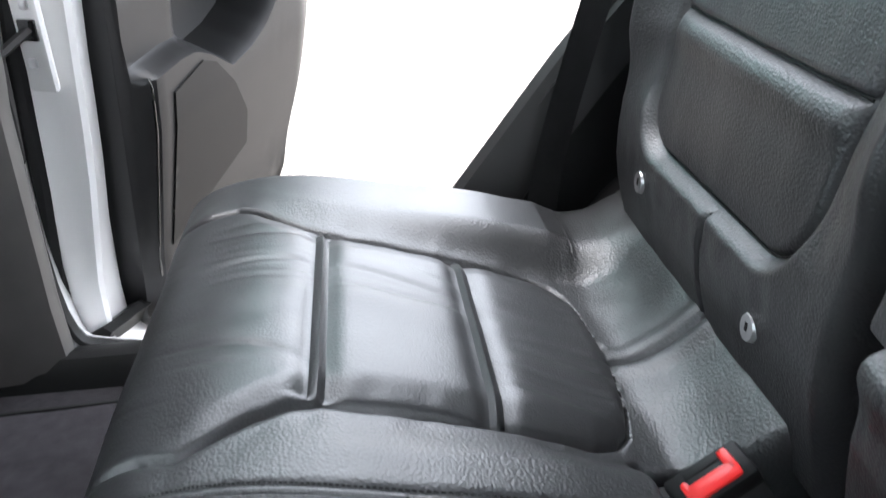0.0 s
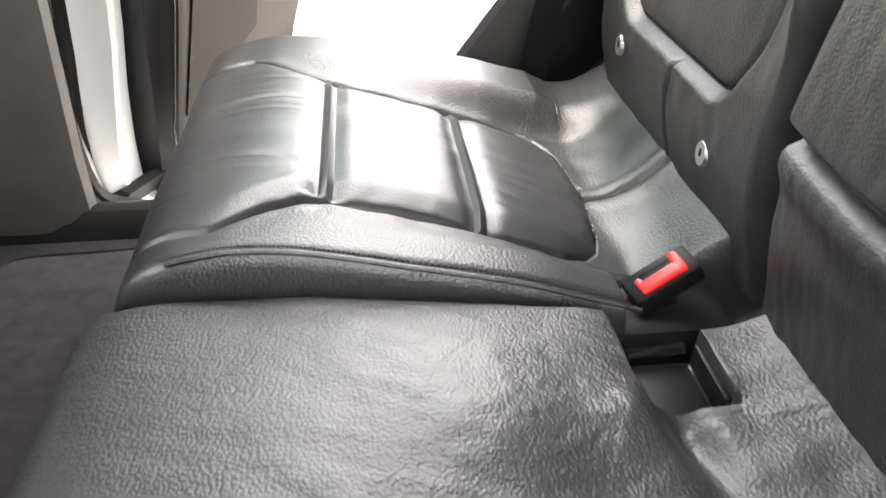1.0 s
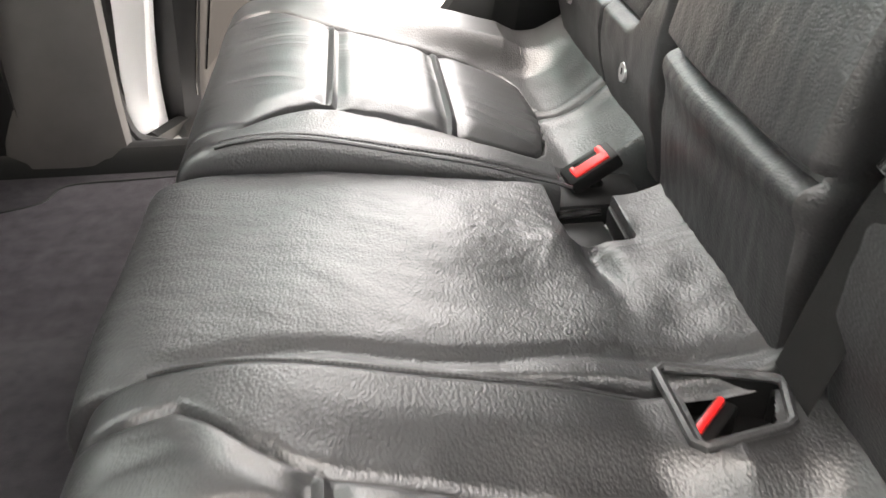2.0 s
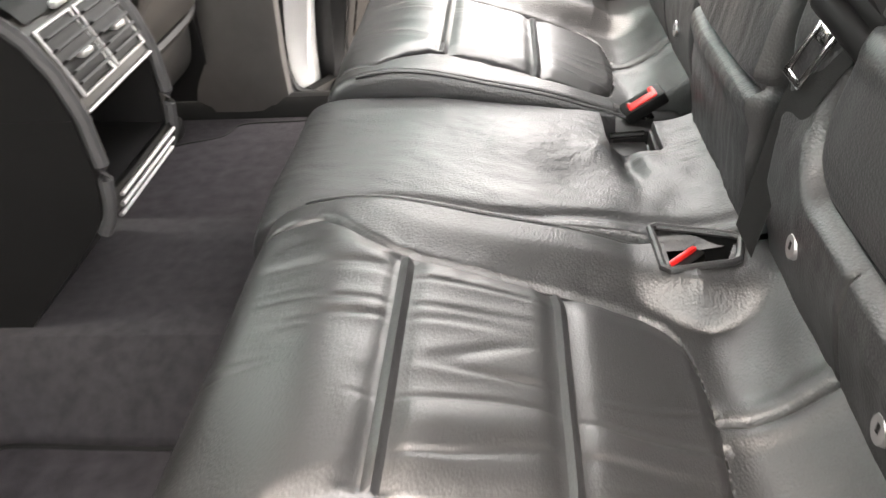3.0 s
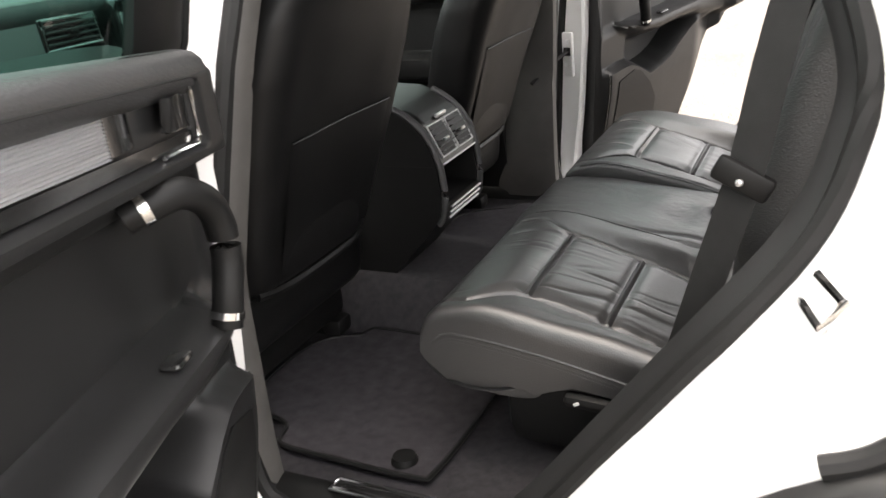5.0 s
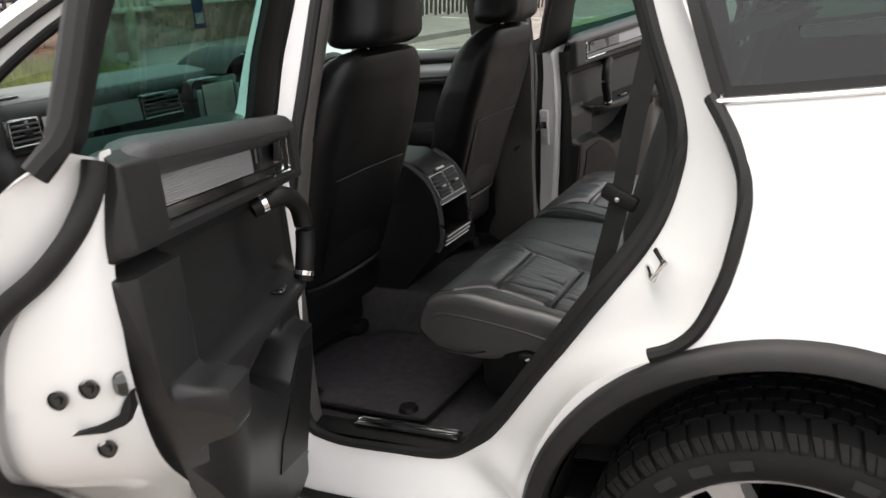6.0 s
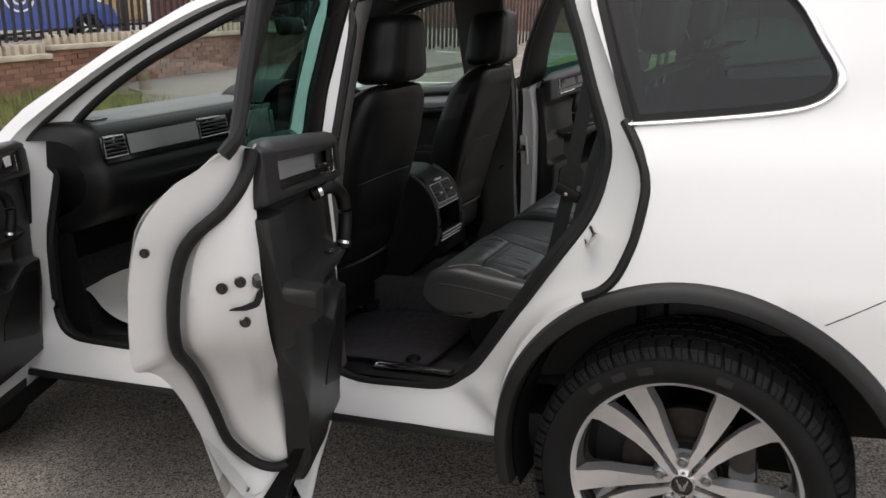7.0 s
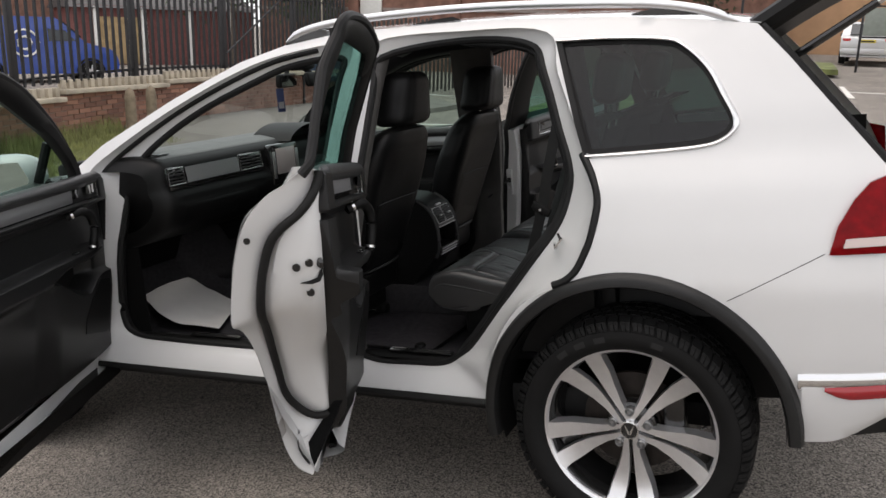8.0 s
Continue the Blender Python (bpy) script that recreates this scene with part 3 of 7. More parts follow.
def wheel(cx, sign, full=True):
    w = new("wheel")
    w.parent = car
    w.location = (cx, sign * 0.83, 0.3775)
    f = (lambda bm: bm) if sign < 0 else mirror_y
    R = 0.3775
    big = Matrix.Diagonal((1.045, 1, 1.045, 1))
    g = lambda bm: f(put(bm, big))
    part("tyre", f(lathe([(0.274, -0.10), (0.280, -0.112), (0.290, -0.122), (0.306, -0.130), (0.325, -0.131), (0.341, -0.126), (0.345, -0.120), (0.353, -0.110), (0.360, -0.098), (0.366, -0.085), (0.369, -0.05), (0.370, 0), (0.369, 0.05), (0.366, 0.09), (0.345, 0.124), (0.30, 0.13), (0.262, 0.1)], 96)), TYRE, w)
    # tread blocks
    bm = bmesh.new()
    n = 62
    for i in range(n):
        for lane, (y0, y1, sk) in enumerate(((-0.112, -0.066, 0.35), (-0.058, -0.022, -0.2), (-0.014, 0.022, 0.2), (0.030, 0.066, -0.2), (0.074, 0.11, -0.35))):
            a0 = 2 * math.pi * (i + 0.5 * (lane % 2)) / n
            wdt = 2 * math.pi / n * 0.80
            vs = []
            for (yy, rr) in ((y0, 0.3685 if lane == 0 else 0.3775), (y1, 0.3775 if lane < 4 else 0.37)):
                for q in (0, 1):
                    for depth in (0, 0.010):
                        a = a0 + wdt * q + sk * (yy - y0)
                        vs.append(bm.verts.new(((rr - depth) * math.cos(a), yy, (rr - depth) * math.sin(a))))
            for idx in ((0, 2, 6, 4), (0, 1, 3, 2), (4, 6, 7, 5), (0, 4, 5, 1), (2, 3, 7, 6)):
                bm.faces.new([vs[j] for j in idx])
    # shoulder blocks running down onto the sidewall
    for i in range(n):
        a0 = 2 * math.pi * i / n
        rows = []
        for yy, rr, sk, sh in ((-0.111, 0.3685, 0.0, 0.0), (-0.121, 0.3600, -0.010, 0.003), (-0.128, 0.3485, -0.022, 0.010), (-0.1285, 0.3430, -0.024, 0.016)):
            ring = []
            for q, depth in ((0, 0.011), (0, 0), (0.44, 0), (0.49, 0.0025), (0.54, 0), (1, 0), (1, 0.011)):
                a = a0 + sk + sh + (2 * math.pi / n * 0.80 - sh) * q
                ring.append(bm.verts.new(((rr - depth) * math.cos(a), yy + depth * 0.7, (rr - depth) * math.sin(a))))
            rows.append(ring)
        for p, q in zip(rows, rows[1:]):
            for j in range(6):
                bm.faces.new((p[j], p[j + 1], q[j + 1], q[j]))
    part("tread", f(bm), TYRE, w, smooth=False)
    for a0 in (68, 100, 112, 124, 248, 280, 292, 304):
        part("sidewall_mark", f(grid(4, 2, lambda u, v: (lambda a, r: Vector((r * math.cos(a), -0.1335 + 0.05 * abs(r - 0.318), r * math.sin(a))))(radians(a0 + 6.5 * u), 0.309 + 0.019 * v))), mat_mark, w)
    part("barrel", g(lathe([(0.262, -0.098), (0.25, -0.085), (0.235, -0.05), (0.23, 0.09), (0.25, 0.10)], 72)), GLOSS_BLACK, w)
    part("rim_flange", g(lathe([(0.250, -0.080), (0.2535, -0.094), (0.262, -0.101), (0.2665, -0.102), (0.269, -0.099), (0.267, -0.09)], 96)), ALLOY, w)
    face = [(0.03, -0.070), (0.06, -0.068), (0.09, -0.064), (0.14, -0.062), (0.19, -0.068), (0.235, -0.084), (0.257, -0.096)]
    for k in range(5):
        for b in (-1, 1):
            mid = radians(54 + 72 * k)
            bm = bmesh.new()
            rows = []
            for r, y in face:
                t = (r - 0.03) / 0.227
                inner = mid + b * (0.0062 / r + 0.135 * max(0, t - 0.30) ** 1.35)
                width = lerp_table([(0.03, 0.015), (0.09, 0.022), (0.14, 0.034), (0.19, 0.046), (0.235, 0.050), (0.257, 0.056)], r)
                outer = inner + b * width / r
                rows.append([bm.verts.new((r * math.cos(a), yy, r * math.sin(a))) for a, yy in ((inner, y + 0.030), (inner, y), (outer, y), (outer + b * 0.006 / r, y + 0.034))])
            for p, q in zip(rows, rows[1:]):
                for j in range(3):
                    bm.faces.new((p[j], p[j + 1], q[j + 1], q[j]))
            part("spoke", g(bm), ALLOY, w)
    part("hub_plate", g(lathe([(0.0, -0.055), (0.06, -0.055), (0.075, -0.045), (0.08, 0.0)], 40)), GLOSS_BLACK, w)
    cap = part("centre_cap", g(lathe([(0.0, -0.083), (0.022, -0.083), (0.0235, -0.081)], 40)), GLOSS_BLACK, w)
    part("cap_ring", g(lathe([(0.0235, -0.080), (0.025, -0.085), (0.0285, -0.084), (0.030, -0.072), (0.031, -0.06)], 40)), CHROME, cap)
    bm = bmesh.new()
    for px, pz, ang, ln in ((-0.008, 0.0, 70, 0.03), (0.008, 0.0, 110, 0.03), (-0.003, -0.004, 60, 0.02), (0.003, -0.004, 120, 0.02)):
        box((px, -0.0845, pz), (ln, 0.002, 0.003), 0, pose(0, 0, 0, 0, ang, 0), bm)
    part("badge", g(bm), CHROME, cap)
    for k in range(5):
        a = radians(90 + 72 * k)
        bm = lathe([(0.0, -0.078), (0.006, -0.078), (0.008, -0.074), (0.0115, -0.082), (0.0135, -0.08), (0.014, -0.055)], 16, (0.056 * math.cos(a), 0, 0.056 * math.sin(a)))
        part("wheel_bolt", g(bm), VENT_RIM, w)
    part("brake_disc", f(lathe([(0.05, 0.0), (0.05, -0.012), (0.085, -0.014), (0.09, 0.0), (0.165, 0.0), (0.165, 0.02)], 48)), mat("rusty_brake_disc", (0.022, 0.017, 0.014), 0.6, metal=0.5, vary=0.4, vscale=30), w)
    part("brake_caliper", f(box((0.13, -0.005, 0.05), (0.07, 0.05, 0.16), 0.015)), GLOSS_BLACK, w)
    a = radians(8)
    part("valve", f(tube([(0.235 * math.cos(a), -0.07, 0.235 * math.sin(a)), (0.222 * math.cos(a), -0.09, 0.222 * math.sin(a))], 0.004, 6)), CHROME, w)
    return w


wheel(0.0, -1)
wheel(0.0, 1)
wheel(-2.904, -1)
wheel(-2.904, 1)


# ---- doors ----
def gauss(x, w):
    return math.exp(-(x / w) ** 2)


def under_line(d):
    """Underside of the armrest, d metres from the trim's hinge end."""
    return lerp_table([(0.06, 0.99), (0.09, 0.965), (0.115, 0.94), (0.18, 0.908), (0.27, 0.895), (0.37, 0.898), (0.47, 0.895), (0.57, 0.870), (0.66, 0.862)], d)


def lip_line(d):
    """Upper edge of the map pocket's lip."""
    return lerp_table([(0.0, 0.838), (0.05, 0.842), (0.11, 0.847), (0.15, 0.845), (0.19, 0.828), (0.255, 0.787), (0.32, 0.795), (0.37, 0.812), (0.43, 0.852), (0.48, 0.880), (0.52, 0.893)], d)


# lock edge of a rear door: the skin's edge, the seal's line and the inner corner, from the window down (x, y, z of the shut door)
LOCK_OUT = smooth_line([(-0.150, -0.705, 1.236), (-0.130, -0.742, 1.222), (-0.117, -0.772, 1.199), (-0.104, -0.812, 1.177), (-0.091, -0.850, 1.141), (-0.082, -0.880, 1.095), (-0.085, -0.907, 1.022), (-0.103, -0.930, 0.940), (-0.118, -0.944, 0.875),
                        (-0.132, -0.948, 0.843), (-0.190, -0.946, 0.823), (-0.250, -0.945, 0.785), (-0.310, -0.944, 0.722), (-0.358, -0.942, 0.645), (-0.398, -0.943, 0.555), (-0.432, -0.943, 0.465), (-0.462, -0.938, 0.380), (-0.488, -0.915, 0.308), (-0.500, -0.874, 0.274)], 6)
LOCK_SEAL = smooth_line([(-0.165, -0.688, 1.226), (-0.157, -0.695, 1.195), (-0.142, -0.714, 1.158), (-0.131, -0.747, 1.122), (-0.126, -0.793, 1.089), (-0.129, -0.825, 1.051), (-0.137, -0.851, 0.986), (-0.150, -0.868, 0.920), (-0.185, -0.882, 0.865),
                         (-0.270, -0.897, 0.808), (-0.352, -0.911, 0.738), (-0.413, -0.917, 0.655), (-0.458, -0.919, 0.580), (-0.490, -0.903, 0.525), (-0.507, -0.864, 0.482), (-0.512, -0.820, 0.472), (-0.530, -0.775, 0.492)], 6)
LOCK_IN = smooth_line([(-0.200, -0.690, 1.235), (-0.191, -0.692, 1.180), (-0.175, -0.697, 1.135), (-0.168, -0.702, 1.060), (-0.180, -0.709, 0.970), (-0.235, -0.724, 0.870), (-0.350, -0.750, 0.775), (-0.458, -0.773, 0.690), (-0.505, -0.781, 0.610), (-0.532, -0.786, 0.545), (-0.560, -0.782, 0.515)], 6)


def by_height(line, n=90):
    """The line at even steps of its length."""
    run = [0.0]
    for a, b in zip(line, line[1:]):
        run.append(run[-1] + (b - a).length)
    out = []
    j = 0
    for i in range(n + 1):
        d = run[-1] * i / n
        while j < len(line) - 2 and run[j + 1] < d:
            j += 1
        out.append(line[j].lerp(line[j + 1], (d - run[j]) / max(1e-9, run[j + 1] - run[j])))
    return out


def lock_face(root, fix, rest_of_seal):
    """The white lock edge with its folded flange, seal, holes and latch."""
    n = 90
    A, B, C = by_height(LOCK_OUT, n), by_height(LOCK_SEAL, n), by_height(LOCK_IN, n)
    back = Vector((-1, 0, 0))

    def flange(u, v):
        """From the skin's hem across the step to the seal's channel."""
        a, b = A[round(u * n)], B[round(u * n)]
        j = round(v * 7)
        t, d = ((0.0, 0.012), (0.0, 0.003), (0.03, -0.003), (0.12, 0.0), (0.45, 0.006), (0.66, 0.012), (0.86, 0.020), (1.02, 0.030))[j]
        p = a.lerp(b, t)
        # the pressed step beside the arch
        p = p + Vector((0.012, 0, 0)) * gauss(t - 0.35, 0.2) * gauss(a.z - 0.845, 0.022)
        return p + back * d

    STEPS = [(-0.02, 0.030), (0.10, 0.012), (0.17, 0.0), (0.35, -0.010), (0.62, -0.020), (0.80, -0.024), (0.90, -0.016), (0.97, -0.004), (1.0, 0.006)]

    def face(u, v):
        """The inner panel that carries the latch."""
        b, c = B[round(u * n)], C[round(u * n)]
        j = round(v * 8)
        t, d = STEPS[j]
        w = min(1.0, (b - c).length / 0.14)
        return b.lerp(c, t) + back * (d * (0.4 + 0.6 * w))
    part("lock_flange", fix(grid(n, 7, flange)), PAINT, root)
    lf = part("lock_face", fix(grid(n, 8, face)), PAINT, root, "white painted lock face with dark screw holes")
    part("door_seal", fix(tube([p + Vector((0.004, 0, 0)) for p in B], 0.0118, 10)), SEAL, root)
    if len(rest_of_seal) > 2:
        part("lower_seal", fix(tube(rest_of_seal, 0.013, 8)), SEAL, root)
    # lower hem behind the seal, down to the flap
    part("lower_hem", fix(grid(16, 4, lambda u, v: (lambda a: a.lerp(Vector((a.x - 0.03, lerp_table([(0.27, -0.872), (0.35, -0.895), (0.475, -0.80)], a.z), a.z + 0.03)), v))(A[round(n * (0.89 + 0.10 * u))] + back * 0.012))), PAINT, root)
    part("stone_guard", fix(grid(4, 2, lambda u, v: A[round(n * (0.815 + 0.045 * u))].lerp(B[round(n * (0.83 + 0.045 * u))], 0.03 + (0.35 - 0.12 * u) * v) + Vector((0.004, 0, 0)))), BUTTON_GREY, root, "small grey stone guard film")
    def spot(y, z):
        """How far back the lock face lies at that width and height."""
        i, t = min(((i, k / 40) for i in range(n // 2) for k in range(41)), key=lambda q: (B[q[0]].lerp(C[q[0]], q[1]) - Vector((B[q[0]].lerp(C[q[0]], q[1]).x, y, z))).length)
        w = min(1.0, (B[i] - C[i]).length / 0.14)
        return B[i].lerp(C[i], t).x - lerp_table(STEPS, t) * (0.4 + 0.6 * w) - 0.005
    for y, z, r, x in ((-0.866, 1.069, 0.0085, -0.084), (-0.766, 0.988, 0.0105, None), (-0.733, 0.997, 0.0105, None), (-0.743, 0.917, 0.0105, None)):
        hole = lathe([(0.0, -0.001), (r * 0.35, -0.001), (r * 0.45, 0.002), (r * 0.9, 0.002), (r, -0.001), (r * 0.96, 0.004)], 20)
        bmesh.ops.transform(hole, matrix=Matrix.Translation(((spot(y, z) + 0.003 if x is None else x) + 0.009, y, z)) @ pose(0, 0, 0, 0, 0, 90), verts=hole.verts)
        part("fixing_screw", fix(hole), GLOSS_BLACK, lf)
    x_latch, tilt = spot(-0.74, 0.952) + 0.006, (spot(-0.716, 0.955) - spot(-0.766, 0.955)) / 0.05
    # solid black block whose colour gives the dark of the slot's hole
    latch = [(-0.762, 0.946), (-0.735, 0.940), (-0.718, 0.943), (-0.711, 0.958), (-0.708, 0.980), (-0.714, 0.972), (-0.722, 0.955), (-0.735, 0.951)]
    part("latch_slot", fix(prism(latch, lambda y, z: Vector((x_latch + tilt * (y + 0.74), y, z)), lambda y, z: Vector((x_latch + tilt * (y + 0.74) - 0.02, y, z)))), RUBBER, lf)
    oval = lathe([(0.0, -0.004), (0.006, -0.004), (0.0085, 0.0), (0.009, 0.006)], 18)
    bmesh.ops.transform(oval, matrix=Matrix.Translation((-0.158, -0.712, 0.993)) @ pose(0, 0, 0, 0, 0, 50) @ Matrix.Diagonal((1, 1, 1.6, 1)), verts=oval.verts)
    part("child_lock", fix(oval), GLOSS_BLACK, lf)


def door(name, shell, frame_line, trim_line, hinge, swing, sign, label, front=False):
    """A swung-open door. shell: outline below the window, from the hinge's top round by the bottom; frame_line: window frame, from hinge side to lock side."""
    turn = Matrix.Translation(Vector((*hinge, 0))) @ Matrix.Rotation(-radians(swing), 4, "Z") @ Matrix.Translation(Vector((-hinge[0], -hinge[1], 0)))

    s0, s1 = (-1.06, -0.475) if not front else (-2.38, -1.14)

    def fix(bm):
        # the hinge axis leans, so the lock side rises as the door swings out
        for v in bm.verts:
            v.co.z += (0.0 if front else 0.10) * (v.co.x - hinge[0] - 0.04) * swing / 65
        bmesh.ops.transform(bm, matrix=turn, verts=bm.verts)
        return bm if sign < 0 else mirror_y(bm)
    S = [(p.x, p.y) for p in smooth_line([(*q, 0) for q in shell], 4, True)]

    def at(x, z, n):
        """A point of the door, n metres in from its outer skin; the lining's face is nearly flat."""
        lining = max(lerp_table([(0.35, -0.79), (0.55, -0.775), (0.75, -0.735), (0.95, -0.715), (1.3, -0.715)], z), -hw(x, z) + 0.10)
        t = min(1.0, n / 0.188)
        y = hw(x, z)
        if not front:
            w = step_smooth(-0.42, -0.12, x) * step_smooth(1.08, 1.18, z)
            y -= w * max(0.0, y - lerp_table([(1.08, 0.90), (1.14, 0.85), (1.177, 0.812), (1.199, 0.772), (1.24, 0.70)], z))
        return Vector((x, -(1 - t) * y + t * lining + max(0.0, n - 0.188), z))
    root = part(name, fix(panel(S, [], lambda x, z: at(x, z, 0.0), 0.05)), PAINT, car, label)
    layers = [(0.0, 0.0), (0.0, 0.010), (0.010, 0.014), (0.022, 0.030), (0.028, 0.07), (0.032, 0.12), (0.040, 0.160), (0.048, 0.178), (0.056, 0.182), (0.070, 0.160), (0.12, 0.15)]
    rings = [offset(S, o) for o, _ in layers]
    k = len(S)
    cx = min(p[0] for p in S)
    seal = offset(S, 0.034)
    seal_run = [at(p[0], p[1], 0.085 + 0.032 * step_smooth(cx + 0.10, cx + 0.05, p[0])) for p in seal]
    if front:
        part("shut_face", fix(grid(k, len(layers) - 1, lambda u, v: (lambda i, j: at(rings[j][i][0], min(rings[j][i][1], 1.238), layers[j][1]))(round(u * k) % k, round(v * (len(layers) - 1))), wrap=True)), PAINT, root)
        part("door_seal", fix(tube(seal_run, 0.016, 8, closed=True)), SEAL, root)
    else:
        # hinge edge and underside, folded from the skin in steps
        run = [i for i in range(k) if S[i][0] < -0.56 and S[i][1] < 1.24]
        kr = len(run) - 1
        part("hinge_face", fix(grid(kr, len(layers) - 1, lambda u, v: (lambda i, j: at(rings[j][i][0], min(rings[j][i][1], 1.238), layers[j][1]))(run[round(u * kr)], round(v * (len(layers) - 1))))), PAINT, root)
        lock_face(root, fix, [seal_run[i] for i in run if S[i][0] < -0.60])
    T = [(p.x, p.y) for p in smooth_line([(*q, 0) for q in trim_line], 4, True)]
    x0, x1 = min(p[0] for p in T), max(p[0] for p in T)

    def pad(x, z):
        """How far the trim stands proud."""
        d = x - x0
        e = x1 - x
        n = 0.188
        # shoulder under the window, with the recess of the decor strip
        n += 0.040 * step_smooth(1.108, 1.128, z)
        n -= 0.004 * gauss(z - 1.112, 0.005)
        n -= 0.016 * step_smooth(1.136, 1.143, z) * step_smooth(1.214, 1.207, z) * step_smooth(0.085, 0.093, d) * step_smooth(0.112, 0.120, e)
        n -= 0.030 * step_smooth(1.215, 1.240, z)
        # sunk middle panel behind the handle
        n -= 0.012 * step_smooth(1.105, 1.092, z) * step_smooth(0.94, 0.97, z) * step_smooth(0.135, 0.150, e) * step_smooth(0.02, 0.05, d)
        n += 0.034 * step_smooth(0.160, 0.135, e) * step_smooth(1.112, 1.10, z)
        # armrest: flat shelf on top, rounded belly below
        under = under_line(d)
        n += 0.058 * step_smooth(0.968, 0.952, z) * step_smooth(under - 0.004, under + 0.034, z) * step_smooth(*((0.125, 0.155) if front else (0.040, 0.060)), e) * step_smooth(0.05, 0.12, d)
        # map pocket: a curved lip over the lower pad, the dark opening above it
        lip = lip_line(d)
        n += 0.036 * step_smooth(lip + 0.004, lip - 0.016, z) * step_smooth(0.64, 0.50, d) * step_smooth(0.42, 0.50, z) * step_smooth(0.02, 0.055, d)
        n -= 0.050 * step_smooth(lip - 0.002, lip + 0.020, z) * step_smooth(under + 0.01, under - 0.015, z) * step_smooth(0.15, 0.20, d) * step_smooth(0.55, 0.48, d)
        q = max(0.0, 0.022 - e) / 0.022
        return n - 0.02 * (1 - min(step_smooth(x0 - 0.005, x0 + 0.03, x), 1)) - 0.022 * (1 - math.sqrt(max(0.0, 1 - q * q)))
    def span(x):
        """Lowest and highest point of the trim at x."""
        zs = []
        for p, q in zip(T, T[1:] + T[:1]):
            if (p[0] - x) * (q[0] - x) <= 0 and p[0] != q[0]:
                zs.append(p[1] + (q[1] - p[1]) * (x - p[0]) / (q[0] - p[0]))
        return (min(zs), max(zs)) if zs else (1.1, 1.1)
    cols = [x0 + 0.0005 + (x1 - x0 - 0.001) * (1 - (1 - i / 120) ** 1.5) for i in range(121)]
    cuts = (14, 7, 7, 8, 2, 4, 8, 7, 1, 3, 6, 3, 7)
    rows = []
    for x in cols:
        d = x - x0
        lo, hi = span(x)
        lp, un = lip_line(d), under_line(d)
        keys = [lo, lp - 0.022, lp + 0.026, un - 0.018, un + 0.036, 0.950, 0.970, 1.088, 1.132, 1.136, 1.143, 1.207, 1.214, hi]
        col, last = [], lo
        keys = [min(max(q, lo), hi) for q in keys]
        for j in range(1, len(keys)):
            keys[j] = max(keys[j], keys[j - 1])
        for j, c in enumerate(cuts):
            col += [keys[j] + (keys[j + 1] - keys[j]) * i / c for i in range(c)]
        col.append(hi)
        rim = 0.168 - 0.035 * step_smooth(0.30, 0.45, x1 - x)
        rows.append([at(x, col[0], rim)] + [at(x, z, pad(x, z)) for z in col] + [at(x, col[-1], 0.180)])
    kx, kz = len(rows) - 1, len(rows[0]) - 1
    rows = [[p - Vector((0, 0.06, 0)) for p in rows[0]]] + rows + [[p - Vector((0.002, 0.045, 0)) for p in rows[-1]]]
    kx += 2
    trim = part("door_trim", fix(grid(kx, kz, lambda u, v: rows[round(u * kx)][round(v * kz)])), TRIM_PLASTIC, root, "black moulded inner door trim")
    # padded roll along the window
    part("belt_pad", fix(tube([at(x0 + 0.005 + (x1 - x0 - 0.055) * i / 24, 1.218, 0.202) for i in range(25)], lambda t: 0.026 * min(1.0, 0.35 + 14 * min(t, 1 - t)), 12)), LEATHER, root)
    zi = 1.160 if not front else 1.148
    ins = [(x0 + 0.30, zi), (x1 - 0.122, zi), (x1 - 0.122, 1.205), (x0 + 0.30, 1.205)]
    part("silver_insert", fix(panel(ins, [], lambda x, z: at(x, z, 0.2165 + 0.0013 * math.sin(z * 1400)), 0.0011 * 2 if not front else 0.01)) if front else fix(grid(24, 60, lambda u, v: at(x0 + 0.30 + (x1 - x0 - 0.422) * u, zi + 0.045 * v, 0.2165 + 0.0011 * math.sin(v * 90)))), INSERT, root, "ribbed silver decor insert")
    part("gloss_strip", fix(grid(20, 1, lambda u, v: at(x0 + 0.095 + (x1 - x0 - 0.215) * u, 1.144 + (zi - 1.146) * v, 0.2165))), GLOSS_BLACK, root)
    part("insert_edge", fix(tube([at(p[0], p[1], 0.222) for p in ((x0 + 0.30, 1.208), (x0 + 0.10, 1.208), (x0 + 0.092, 1.20), (x0 + 0.092, 1.15), (x0 + 0.10, 1.143), (x0 + 0.20, 1.143))], 0.0025, 6)), CHROME, root)
    part("release_bezel", fix(panel([(x0 + 0.097, 1.162), (x0 + 0.30, 1.162), (x0 + 0.30, 1.205), (x0 + 0.097, 1.205)], [], lambda x, z: at(x, z, 0.2165 - 0.012 * gauss(x - x0 - 0.20, 0.04)), 0.02)), GLOSS_BLACK, root)
    part("door_release", fix(panel([(x0 + 0.115, 1.166), (x0 + 0.20, 1.168), (x0 + 0.185, 1.200), (x0 + 0.115, 1.200)], [], lambda x, z: at(x, z, 0.220 + 0.014 * step_smooth(x0 + 0.12, x0 + 0.19, x)), 0.02, (0, -0.01, 0))), GLOSS_BLACK if not front else CHROME, root)
    hx = x0 + (0.23 if front else 0.165)
